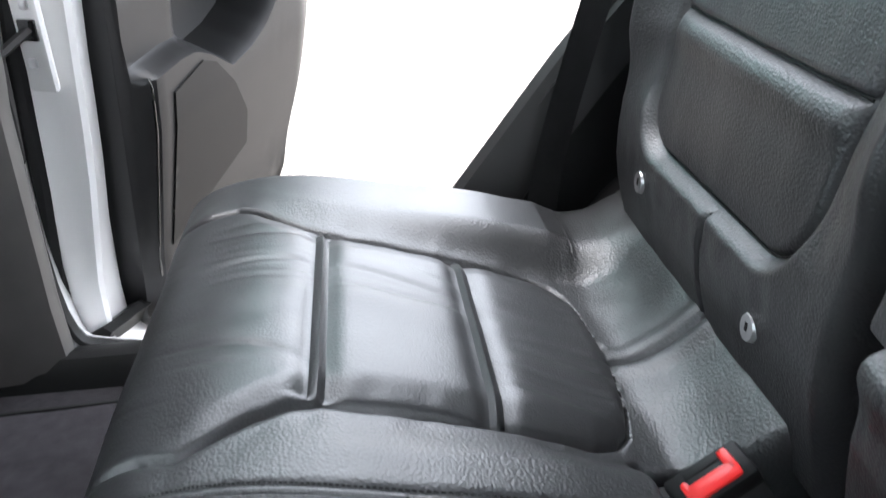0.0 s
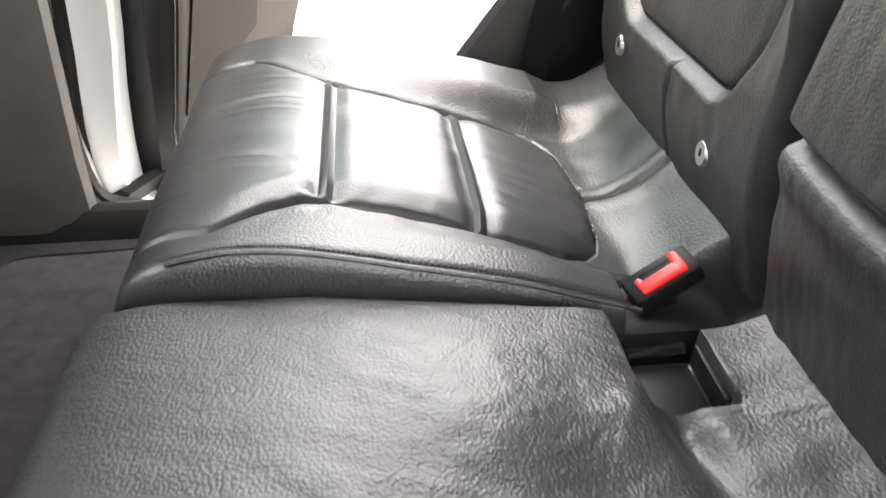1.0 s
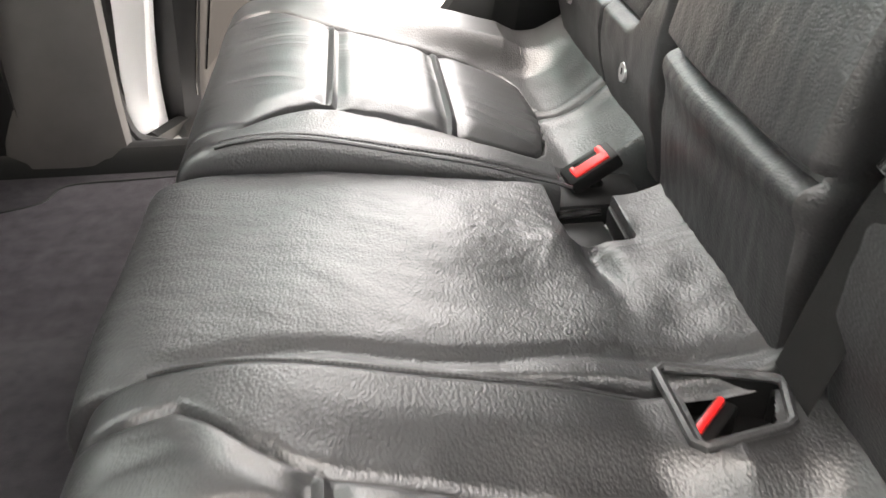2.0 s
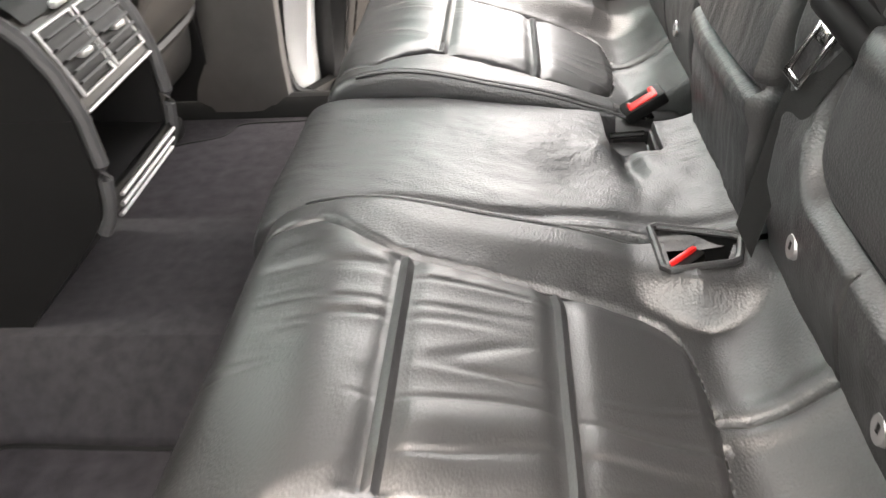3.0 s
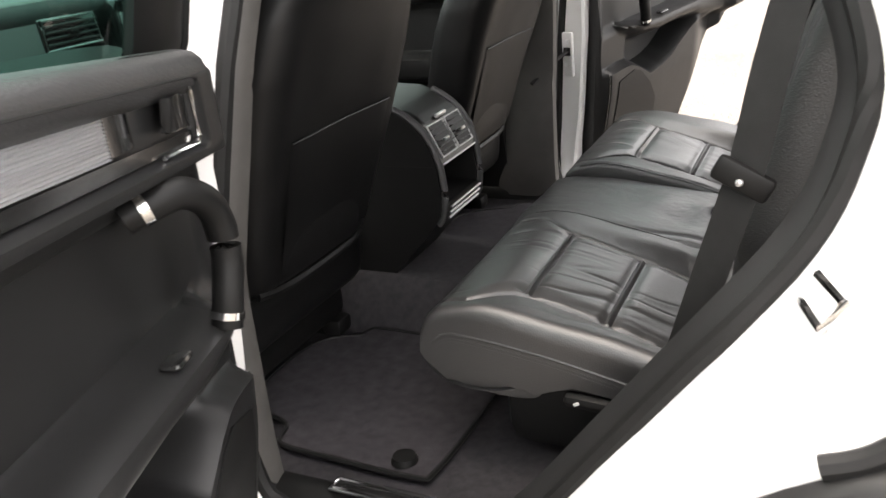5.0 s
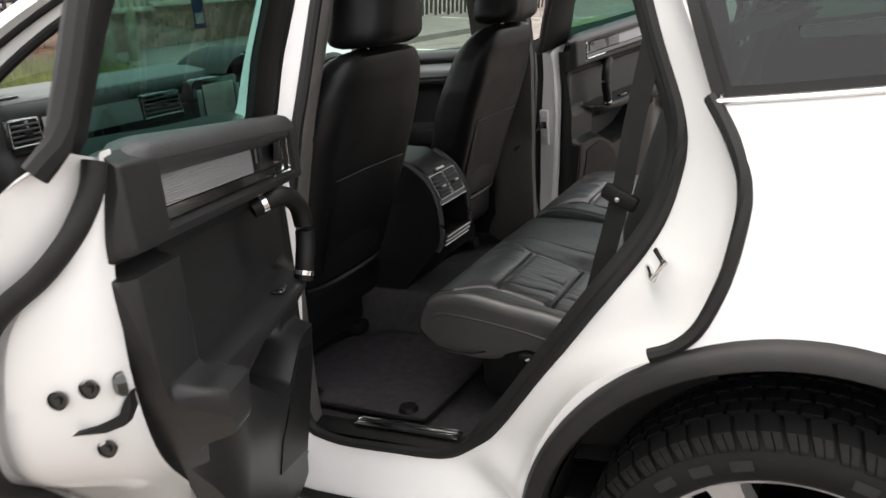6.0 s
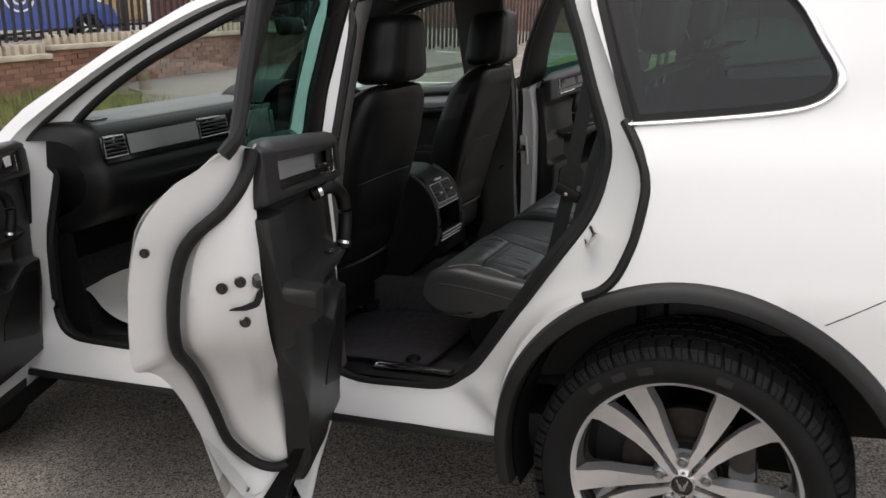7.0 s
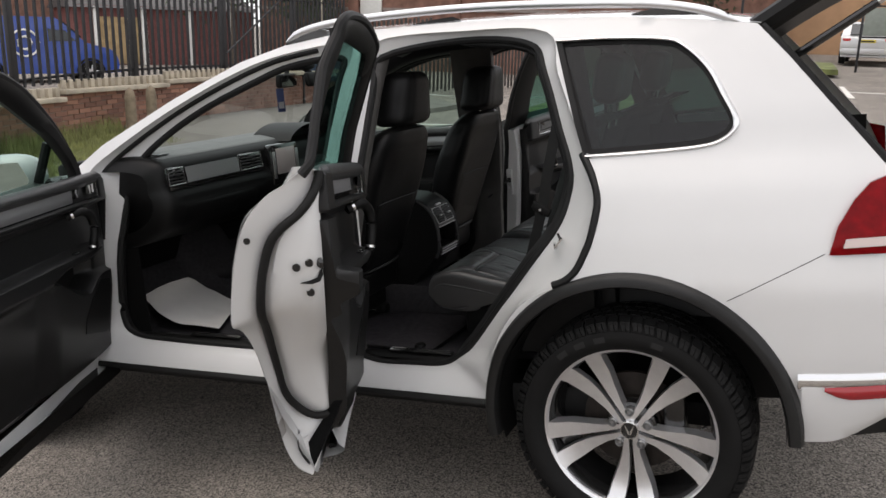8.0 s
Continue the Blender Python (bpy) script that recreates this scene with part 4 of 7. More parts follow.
    pts = smooth_line([at(hx + 0.085, 1.095, 0.188), at(hx + 0.070, 1.104, 0.210), at(hx + 0.040, 1.108, 0.234), at(hx + 0.008, 1.082, 0.248), at(hx, 1.03, 0.250), at(hx + 0.012, 0.985, 0.246), at(hx + 0.018, 0.950, 0.240)], 6)
    part("grab_handle", fix(tube(pts, 0.017, 12)), PLASTIC, root)
    part("handle_collar", fix(tube([at(hx + 0.0765, 1.101, 0.2005), at(hx + 0.0715, 1.1035, 0.208)], 0.0185, 14)), CHROME, root)
    part("handle_collar", fix(tube([at(hx + 0.0152, 0.968, 0.2430), at(hx + 0.0168, 0.960, 0.2415)], 0.0185, 14)), CHROME, root)
    part("window_switch", fix(box(at(hx + 0.13, 0.961, 0.226), (0.04, 0.022, 0.008), 0.004)), GLOSS_BLACK, root)
    sp = [(x0 + 0.085, 0.795), (x0 + 0.165, 0.812), (x0 + 0.20, 0.798), (x0 + 0.255, 0.745), (x0 + 0.300, 0.680), (x0 + 0.302, 0.62), (x0 + 0.07, 0.56)]
    part("speaker_panel", fix(panel(sp, [], lambda x, z: at(x, z, pad(x, z) + 0.003), 0.012, (0, -0.006, 0))), PLASTIC, root, "dark speaker panel")
    part("panel_joint", fix(tube([at(x0 + 0.045, z, pad(x0 + 0.045, z) + 0.0005) for z in (0.52 + 0.31 * i / 20 for i in range(21))], 0.002, 6)), GLOSS_BLACK, root)
    part("lower_moulding", fix(grid(24, 4, lambda u, v: (lambda x: Vector((x, -hw(x, 0.42) - 0.012 * math.sin(math.pi * v) + 0.02 * v * v, 0.43 - 0.11 * v)))(s0 + (s1 - s0) * u))), CLADDING, root)
    zl = min(p[1] for p in S)
    low = lambda x: zl if front else lerp_table([(-1.03, 0.36), (-0.75, 0.315), (-0.52, 0.279), (-0.47, 0.30)], x)

    tall = 0.105 if front else 0.13

    def flap(u, v):
        x = s0 + 0.03 + (s1 - s0 - (0.045 if front else 0.058)) * u
        zb = low(x) + 0.006
        hi = step_smooth(-0.60, -0.85, x)
        y, z = ((-hw(x, 0.42) + 0.035, zb + tall), (-hw(x, 0.42) + 0.030, zb), (-0.770, zb + 0.030), (-0.755, zb + tall))[round(v * 3)] if front else ((-0.893, zb + 0.070), (-0.872, zb), (-0.740 - 0.03 * hi, zb + 0.255 - 0.13 * hi), (-0.755 - 0.03 * hi, zb + 0.262 - 0.13 * hi))[round(v * 3)]
        return Vector((x, y, z))
    bm = grid(24, 3, flap)
    bmesh.ops.holes_fill(bm, edges=bm.edges)
    part("sill_flap", fix(bm), PLASTIC, root)
    br = part("strap_bracket", fix(box(at(cx + 0.040, 0.925, 0.150), (0.012, 0.040, 0.135), 0.006)), PAINT, root)
    part("check_strap", fix(tube([at(cx - 0.10, 0.875, 0.13), at(cx - 0.02, 0.915, 0.14), at(cx + 0.034, 0.935, 0.150)], 0.009, 6, flat=0.6)), RUBBER, root)
    part("strap_slot", fix(box(at(cx + 0.036, 0.935, 0.150), (0.010, 0.026, 0.026), 0.002)), GLOSS_BLACK, br)
    for zz in (0.965, 0.895):
        part("bracket_bolt", fix(box(at(cx + 0.034, zz, 0.150), (0.006, 0.013, 0.013), 0.003)), ALLOY, br)
    # window frame, glass
    F = smooth_line([(*q, 0) for q in frame_line], 6)
    c = Vector((sum(p.x for p in F) / len(F), 1.25, 0))
    kf = len(F) - 1

    def lean(z):
        """The window frame stands further in at its base than at the roof."""
        return (0.085 if swing else 0.0) if front else 0.075 * max(0.0, min(1.0, (1.64 - z) / 0.40))

    def sash(u, v):
        i = round(u * kf)
        p = F[i]
        d = (c - p).normalized()
        prof = [(0.0, 0.004), (0.0, 0.05), (0.018, 0.072), (0.058, 0.076), (0.070, 0.05), (0.066, 0.016), (0.055, 0.002), (0.0, 0.0)]
        o, n = prof[round(v * 7)]
        # the frame is broader beside the hinges
        q = p + d * o * (1.0 if front else 1 + 1.2 * step_smooth(-0.86, -0.99, p.x))
        return at(q.x, q.y, n * (1.0 if front else 0.90 - 0.10 * max(0.0, min(1.0, (q.y - 1.24) / 0.38))) + lean(q.y))
    part("window_frame", fix(grid(kf, 7, sash)), PLASTIC, root)
    part("frame_seal", fix(tube([at(p.x, p.y, 0.035 + lean(p.y)) for p in F], 0.013, 8)), SEAL, root)
    gl = [(p.x + (c.x - p.x) * 0.04, p.y + (c.y - p.y) * 0.04) for p in F]
    w = part("window_glass", fix(panel(gl, [], lambda x, z: at(x, z, 0.022 + lean(z)), 0.06)), FRONT_GLASS if front else GREEN_GLASS, root, "green tinted door window")
    w.visible_shadow = False
    if front:
        def shell(u, v):
            a = 2 * math.pi * u
            t = 2 * v - 1
            r = math.sqrt(max(0.0, 1 - abs(t) ** 3))
            return Vector((-2.02 + 0.075 * r * math.cos(a) - 0.03 * t * t, -0.915 + 0.135 * t, 1.262 + 0.092 * r * math.sin(a)))
        mir = part("door_mirror", fix(grid(24, 16, shell, wrap=True)), PAINT, root, "white door mirror housing")
        part("mirror_glass", fix(panel([(-1.005, 1.195), (-0.825, 1.195), (-0.800, 1.26), (-0.830, 1.325), (-0.985, 1.325), (-1.025, 1.27)], [], lambda y, z: Vector((-1.935, y, z)), 0.04)), mat("mirror_glass", (0.8, 0.82, 0.82), 0.03, metal=1.0), root)
        part("mirror_arm", fix(tube([(-2.05, -0.80, 1.215), (-2.06, -0.74, 1.215)], 0.03, 8)), GLOSS_BLACK, root)
        part("warning_reflector", fix(box(at(-1.235, 0.450, 0.196), (0.035, 0.02, 0.03), 0.004)), RED, root)
        part("quarter_bar", fix(tube([at(-1.98, 1.24, 0.03), at(-1.985, 1.385, 0.03)], 0.018, 8)), PLASTIC, root)
    return root, turn


BUTTON_GREY = mat("grey_film", (0.30, 0.29, 0.28), 0.4, vary=0.05)
INSERT = mat("ribbed_silver", (0.45, 0.45, 0.46), 0.35, metal=0.8)
REAR_SHELL = [(-1.05, 1.245), (-1.065, 1.1), (-1.07, 0.8), (-1.065, 0.5), (-1.03, 0.36), (-0.75, 0.315), (-0.53, 0.279)] + [(p.x, p.z) for p in LOCK_OUT[6:108:6]][::-1] + [(-0.20, 1.238), (-0.6, 1.245)]
REAR_FRAME = [(-1.05, 1.20), (-1.04, 1.4), (-1.0, 1.59), (-0.95, 1.630), (-0.6, 1.645), (-0.34, 1.62), (-0.29, 1.565), (-0.225, 1.45), (-0.16, 1.32), (-0.115, 1.22)]
FRONT_SHELL = [(-2.26, 1.235), (-2.36, 1.1), (-2.40, 0.8), (-2.40, 0.55), (-2.36, 0.36), (-1.75, 0.315), (-1.17, 0.305), (-1.125, 0.40), (-1.12, 0.8), (-1.11, 1.1), (-1.12, 1.24), (-1.6, 1.235)]
FRONT_FRAME = [(-2.22, 1.23), (-2.1, 1.33), (-1.86, 1.465), (-1.56, 1.59), (-1.32, 1.645), (-1.13, 1.65), (-1.09, 1.6), (-1.10, 1.4), (-1.12, 1.24)]
REAR_TRIM = [(-0.940, 1.225), (-0.940, 1.0), (-0.940, 0.6), (-0.92, 0.42), (-0.75, 0.40), (-0.56, 0.41), (-0.51, 0.50), (-0.46, 0.63), (-0.375, 0.755), (-0.275, 0.86), (-0.20, 0.96), (-0.172, 1.06), (-0.168, 1.14), (-0.180, 1.20), (-0.215, 1.232), (-0.55, 1.234)]
FRONT_TRIM = [(-2.26, 1.225), (-2.28, 1.0), (-2.30, 0.6), (-2.26, 0.50), (-1.75, 0.475), (-1.24, 0.485), (-1.19, 0.56), (-1.18, 0.8), (-1.17, 1.1), (-1.18, 1.22), (-1.6, 1.232)]
TRIM_PLASTIC = mat("soft_black_door_plastic", (0.010, 0.010, 0.0103), 0.40, spec=0.35, bump=0.25, bscale=900, vary=0.12, vscale=20, bdist=0.0005)
door("rear_door", REAR_SHELL, REAR_FRAME, REAR_TRIM, (-1.08, -0.832), 67, -1, "open white rear door with black trim")
door("rear_door", REAR_SHELL, REAR_FRAME, REAR_TRIM, (-1.08, -0.832), 67, 1, "open white rear door with black trim")
fd = door("front_door", FRONT_SHELL, FRONT_FRAME, FRONT_TRIM, (-2.34, -0.82), 67, -1, "open white front door with black trim", front=True)
door("front_door", FRONT_SHELL, FRONT_FRAME, FRONT_TRIM, (-2.34, -0.82), 0, 1, "closed white front door", front=True)

# ---- cabin shell ----
part("floor_pan", box((-1.25, 0, 0.40), (2.3, 1.6, 0.12), 0.02), RUBBER, car)
part("cabin_carpet", grid(60, 60, lambda u, v: Vector((-2.45 + 2.15 * u, 0.79 * (2 * v - 1), 0.485 + 0.115 * step_smooth(0.215, 0.13, abs(0.79 * (2 * v - 1))) + 0.30 * step_smooth(0.10, -0.03, u) + 0.06 * step_smooth(0.88, 0.96, u)))), CARPET, car, "dark fitted carpet")
part("boot_floor", box((0.2, 0, 0.72), (0.95, 1.3, 0.04), 0.01), CARPET, car)
for s in (-1, 1):
    part("boot_side", grid(10, 10, lambda u, v: Vector((-0.2 + 0.9 * u, s * (0.70 - 0.12 * v), 0.70 + 0.52 * v))), PLASTIC, car)
    part("pillar_lining", grid(8, 20, lambda u, v: (lambda z: Vector((lerp_table([(0.62, -0.54), (0.87, -0.355), (1.04, -0.235), (1.2, -0.19), (1.62, -0.29)], z) + 0.09 * u, s * (inner_y(z) - 0.015 - 0.03 * math.sin(math.pi * u)), z)))(0.62 + 1.0 * v)), PLASTIC, car)
    part("sill_trim", grid(40, 6, lambda u, v: Vector((-2.2 + 1.62 * u, s * (0.795 - 0.075 * v), 0.512 + 0.012 * math.sin(math.pi * v) - 0.05 * max(0, v - 0.8) * 5))), PLASTIC, car)
    for cx in (-0.80, -1.75):
        sp = part("scuff_plate", box((cx, s * 0.757, 0.530), (0.26, 0.034, 0.006), 0.003), GLOSS_BLACK, car, "metal edged sill scuff plate")
        part("scuff_edge", tube([(cx - 0.12, s * 0.768, 0.534), (cx + 0.12, s * 0.768, 0.534), (cx + 0.125, s * 0.757, 0.534), (cx + 0.12, s * 0.746, 0.534), (cx - 0.12, s * 0.746, 0.534), (cx - 0.125, s * 0.757, 0.534)], 0.003, 6, closed=True), CHROME, sp)
    def pillar(u, v, s=s):
        z = 0.50 + 1.13 * v
        prof = ((-0.004, -0.006), (0.010, 0.006), (0.018, 0.028), (0.014, 0.050), (-0.010, 0.066), (-0.07, 0.074), (-0.14, 0.070), (-0.20, 0.050))
        o, d = prof[round(u * 7)]
        x = lerp_table([(0.50, -1.045), (0.60, -1.048), (0.85, -1.042), (1.2, -1.0), (1.48, -0.975), (1.65, -0.95)], z)
        joint = 0.004 * gauss(z - 1.165, 0.004)
        return Vector((x + o, s * (inner_y(z) - d + joint), z))
    part("b_pillar_lining", grid(7, 90, pillar), PILLAR, car, "dark grey moulded pillar lining")
    part("side_trim", panel([(-0.56, 0.56), (-0.505, 0.70), (-0.40, 0.83), (-0.29, 0.98), (-0.23, 1.08), (-0.20, 1.2), (-0.12, 1.2), (-0.14, 0.9), (-0.14, 0.56)], [], lambda x, z: Vector((x, s * (inner_y(z) - 0.022 - 0.03 * step_smooth(-0.50, -0.30, x)), z)), 0.05, (0, -s * 0.02, 0)), PLASTIC, car)
    part("striker", tube([(-0.235, s * 0.80, 0.985), (-0.21, s * 0.862, 0.985), (-0.228, s * 0.864, 0.955), (-0.25, s * 0.80, 0.955)], 0.006, 8), CHROME, car)
part("rear_bulkhead", box((-0.10, 0, 0.70), (0.06, 1.45, 0.5), 0.02), PLASTIC, car)


# ---- rear seats ----
PROFILE = smooth_line([(-0.64, 0.682, 0), (-0.70, 0.659, 0), (-0.755, 0.665, 0), (-0.790, 0.705, 0), (-0.795, 0.752, 0), (-0.775, 0.785, 0), (-0.735, 0.799, 0), (-0.69, 0.797, 0), (-0.62, 0.779, 0), (-0.53, 0.750, 0),
                       (-0.46, 0.722, 0), (-0.42, 0.709, 0), (-0.395, 0.708, 0), (-0.365, 0.722, 0), (-0.335, 0.748, 0), (-0.315, 0.762, 0), (-0.30, 0.765, 0)], 14)


def along(v):
    i = v * (len(PROFILE) - 1)
    a = PROFILE[int(min(i, len(PROFILE) - 2))]
    b = PROFILE[int(min(i, len(PROFILE) - 2)) + 1]
    p = a.lerp(b, i - int(min(i, len(PROFILE) - 2)))
    d = (b - a).normalized()
    return p.x, p.y, Vector((-d.y, 0, d.x))


def panel_half(x):
    """Half width of the sewn-in centre panel along the seat; in front it opens towards the flanks."""
    return lerp_table([(-0.90, 0.196), (-0.76, 0.199), (-0.737, 0.205), (-0.72, 0.190), (-0.70, 0.169), (-0.68, 0.154), (-0.66, 0.147), (-0.46, 0.143), (-0.44, 0.134), (-0.428, 0.116), (-0.421, 0.085), (-0.417, 0.02)], x)


def lift(x):
    """How far the side bolsters stand over the seat's middle line."""
    return lerp_table([(-0.78, 0.0), (-0.70, 0.006), (-0.60, 0.014), (-0.50, 0.030), (-0.44, 0.036), (-0.40, 0.028), (-0.36, 0.010), (-0.33, 0.0)], x)


POCKET = [(-0.437, 0.150), (-0.352, 0.176), (-0.364, 0.224), (-0.434, 0.240)]


def pocket_in(x, y):
    """Distance into the buckle pocket's four-sided opening."""
    d = 1.0
    for (xa, ya), (xb, yb) in zip(POCKET, POCKET[1:] + POCKET[:1]):
        d = min(d, ((xb - xa) * (y - ya) - (yb - ya) * (x - xa)) / math.hypot(xb - xa, yb - ya))
    return d


def cushion_relief(a, x, z, seed, near):
    """Stitching, piping, padding and creases of an outer seat: a is the distance from the seat's middle, positive towards the door."""
    y = a
    a = a + 0.011
    under = x < -0.63 and z < 0.74
    w = 0.2 if under else panel_half(x)
    ins = w - abs(a)
    run = 0.0 if under else step_smooth(-0.80, -0.76, x)
    fw = 0.0 if under else step_smooth(-0.413, -0.433, x)
    h = 0.0
    h -= (0.0030 * gauss(ins, 0.0060) + 0.0042 * gauss(ins, 0.0028)) * run * step_smooth(-0.410, -0.418, x)
    h += 0.007 * step_smooth(-0.002, 0.040, ins) * fw * step_smooth(-0.76, -0.70, x)
    h += lift(x) * (1.0 if a > 0 else 0.6) * step_smooth(0.0, 0.06, abs(a) - lerp_table([(-0.737, 0.205), (-0.70, 0.169), (-0.66, 0.150), (-0.33, 0.148)], x)) * run
    bars = 0.0
    if not under:
        for xb in (-0.664, -0.534):
            on = step_smooth(0.146, 0.138, abs(a))
            h += on * (-0.0080 * gauss(x - xb, 0.013) + 0.0085 * gauss(x - xb, 0.0042))
            bars = max(bars, on * gauss(x - xb, 0.014))
    h -= 0.006 * gauss(a + 0.01, 0.0032) * step_smooth(-0.425, -0.412, x)
    h += 0.004 * gauss(abs(a + 0.01) - 0.014, 0.012) * step_smooth(-0.425, -0.40, x)
    # long soft creases from front to back, in patches, and a few sharp ones
    pnl = step_smooth(0.0, 0.05, ins) * step_smooth(-0.80, -0.75, x) * (1 - bars) * fw
    bend = 0.10 * (x + 0.6) + 0.012 * noise.noise(Vector((x * 8, a * 5, seed + 8)))
    n1 = noise.noise(Vector((x * 4.0 + seed, (a + bend) * 24, seed)))
    n2 = noise.noise(Vector((x * 7 + seed, (a + bend) * 44, seed + 5)))
    fade = step_smooth(-0.15, 0.35, noise.noise(Vector((x * 7, a * 6, seed + 11))) + (0.14 if near else 0.10))
    fade2 = step_smooth(0.0, 0.4, noise.noise(Vector((x * 8, a * 7, seed + 13))))
    k = 1.0 if near else 0.85
    h += k * pnl * (0.0040 * n1 * fade + 0.0011 * n2 * fade2 - 0.0020 * gauss(n1 + 0.15, 0.11) * fade - 0.0009 * gauss(n2, 0.13) * fade2)
    # puckers along the seam and in the hollow behind the panel
    pk = gauss(ins - 0.014, 0.014) * fw * run
    h += 0.0012 * pk * noise.noise(Vector((x * 60, a * 10, seed + 1)))
    pk = gauss(ins + 0.016, 0.014) * fw * run
    h += 0.0016 * pk * noise.noise(Vector((x * 48, a * 14, seed + 31)))
    back = step_smooth(-0.42, -0.39, x)
    h += back * (0.006 * noise.noise(Vector((x * 12, a * 9, seed + 2))) + 0.0018 * noise.noise(Vector((x * 24, a * 20, seed + 6))))
    h += 0.003 * noise.noise(Vector((x * 6, a * 7, seed + 3)))
    if near:
        # flat shoulder round the buckle pocket, and its hole
        r = step_smooth(0.095, 0.055, math.hypot(x + 0.392, y + 0.240))
        h += r * (0.746 - z - h)
        h -= 0.06 * step_smooth(-0.002, 0.003, pocket_in(x, y + 0.436))
    else:
        # gap for the buckle between this seat and the middle one
        h -= 0.075 * step_smooth(-0.445, -0.420, x) * step_smooth(-0.170, -0.200, y + 0.25 * (x + 0.40))
    return h


def hem(x):
    """Lower edge of the cushion's sides."""
    return lerp_table([(-0.80, 0.72), (-0.79, 0.703), (-0.755, 0.666), (-0.70, 0.658), (-0.64, 0.660), (-0.605, 0.674), (-0.57, 0.686), (-0.42, 0.665), (-0.30, 0.70)], x)


def outer_cushion(sign, seed):
    mid = 0.436
    outer = 0.238 if sign < 0 else 0.300

    def place(u, v):
        x, z, n = along(v)
        t = 2 * u - 1
        k = abs(t)
        R = 0.016 if t < 0 else 0.028
        half = 0.260 if t < 0 else outer
        if k < 0.84:
            a, drop, low = t / 0.84 * (half - R), 0.0, 0.0
        else:
            q = (k - 0.84) / 0.16
            ang = min(1, q / 0.55) * math.pi / 2
            a = math.copysign(half - R + R * math.sin(ang), t)
            drop = R * (1 - math.cos(ang)) + 0.10 * max(0, q - 0.55) / 0.45
        h = cushion_relief(a, x, z, seed, sign < 0)
        p = Vector((x, mid + a, z)) + n * h - Vector((0, 0, 1)) * drop * step_smooth(0.648, 0.74, z)
        if drop > 0:
            p.z = max(p.z, min(z, hem(x)))
        p.y *= sign
        return p
    whole = grid(240, 360, place)
    sewn, rest = bmesh.new(), bmesh.new()
    for bm in (sewn, rest):
        made = {}
        for f in whole.faces:
            c = f.calc_center_median()
            w = 0.2 if c.x < -0.63 and c.z < 0.74 else panel_half(c.x)
            if (c.x < -0.745 or sign * c.y - mid > 0.205 or (c.x < -0.417 and abs(sign * c.y - mid + 0.011) < w)) == (bm is sewn):
                for v in f.verts:
                    if v not in made:
                        made[v] = bm.verts.new(v.co)
                bm.faces.new([made[v] for v in f.verts])
    whole.free()
    return sewn, rest


def backrest_x(z):
    return lerp_table([(0.70, -0.325), (0.76, -0.328), (0.82, -0.335), (0.88, -0.333), (0.95, -0.318), (1.05, -0.288), (1.16, -0.25), (1.28, -0.205), (1.38, -0.165)], z)


def back_surface(a, z, seed):
    x = backrest_x(z)
    w = 0.170
    qx, qz = abs(a) - (w - 0.06), (0.856 + 0.06) - z
    ins = -(math.hypot(max(qx, 0), max(qz, 0)) + min(max(qx, qz), 0) - 0.06)
    roll = step_smooth(0.70, 0.80, z) * step_smooth(0.93, 0.85, z)
    h = 0.012 * roll * step_smooth(0.004, -0.012, ins)
    h -= 0.004 * gauss(ins, 0.006) + 0.004 * gauss(ins, 0.003)
    h += 0.003 * step_smooth(0.01, 0.06, ins)
    h += 0.040 * step_smooth(0.005, 0.09, abs(a) - w) * step_smooth(0.86, 0.98, z)
    h -= 0.008 * gauss(z - 0.982, 0.0035) * step_smooth(0.0, 0.01, ins)
    h += 0.006 * gauss(z - 0.966, 0.013) * step_smooth(0.0, 0.02, ins)
    h -= 0.006 * gauss(a + 0.02, 0.0030) * step_smooth(0.856, 0.845, z)
    h += 0.0022 * noise.noise(Vector((a * 8, z * 10, seed))) + 0.0006 * noise.noise(Vector((a * 30, z * 7, seed + 4)))
    h += 0.0018 * gauss(ins + 0.03, 0.03) * noise.noise(Vector((a * 40, z * 40, seed + 7)))
    return x - h


def outer_back(sign, seed):
    mid, half = 0.435, 0.262

    def place(u, v):
        z = 0.715 + 0.65 * v
        t = 2 * u - 1
        edge = step_smooth(0.86, 1.0, abs(t))
        top = step_smooth(0.90, 1.0, v)
        p = Vector((back_surface(t * half, z, seed) + 0.10 * edge ** 2 + 0.09 * top ** 2, mid + t * half, z))
        p.y *= sign
        return p
    return grid(180, 320, place)


def narrow(ob, k=0.905, drop=0.006, nose=0.0):
    """Draws a thing of the bench together, to the cabin's width between the arches, and its front edge forward."""
    for o in ob.children_recursive:
        for v in o.data.vertices:
            v.co.y *= k
            v.co.z -= drop
            v.co.x -= nose * step_smooth(-0.675, -0.795, v.co.x)
    return ob


BUTTON = mat("satin_metal", (0.5, 0.5, 0.5), 0.38, metal=0.9)


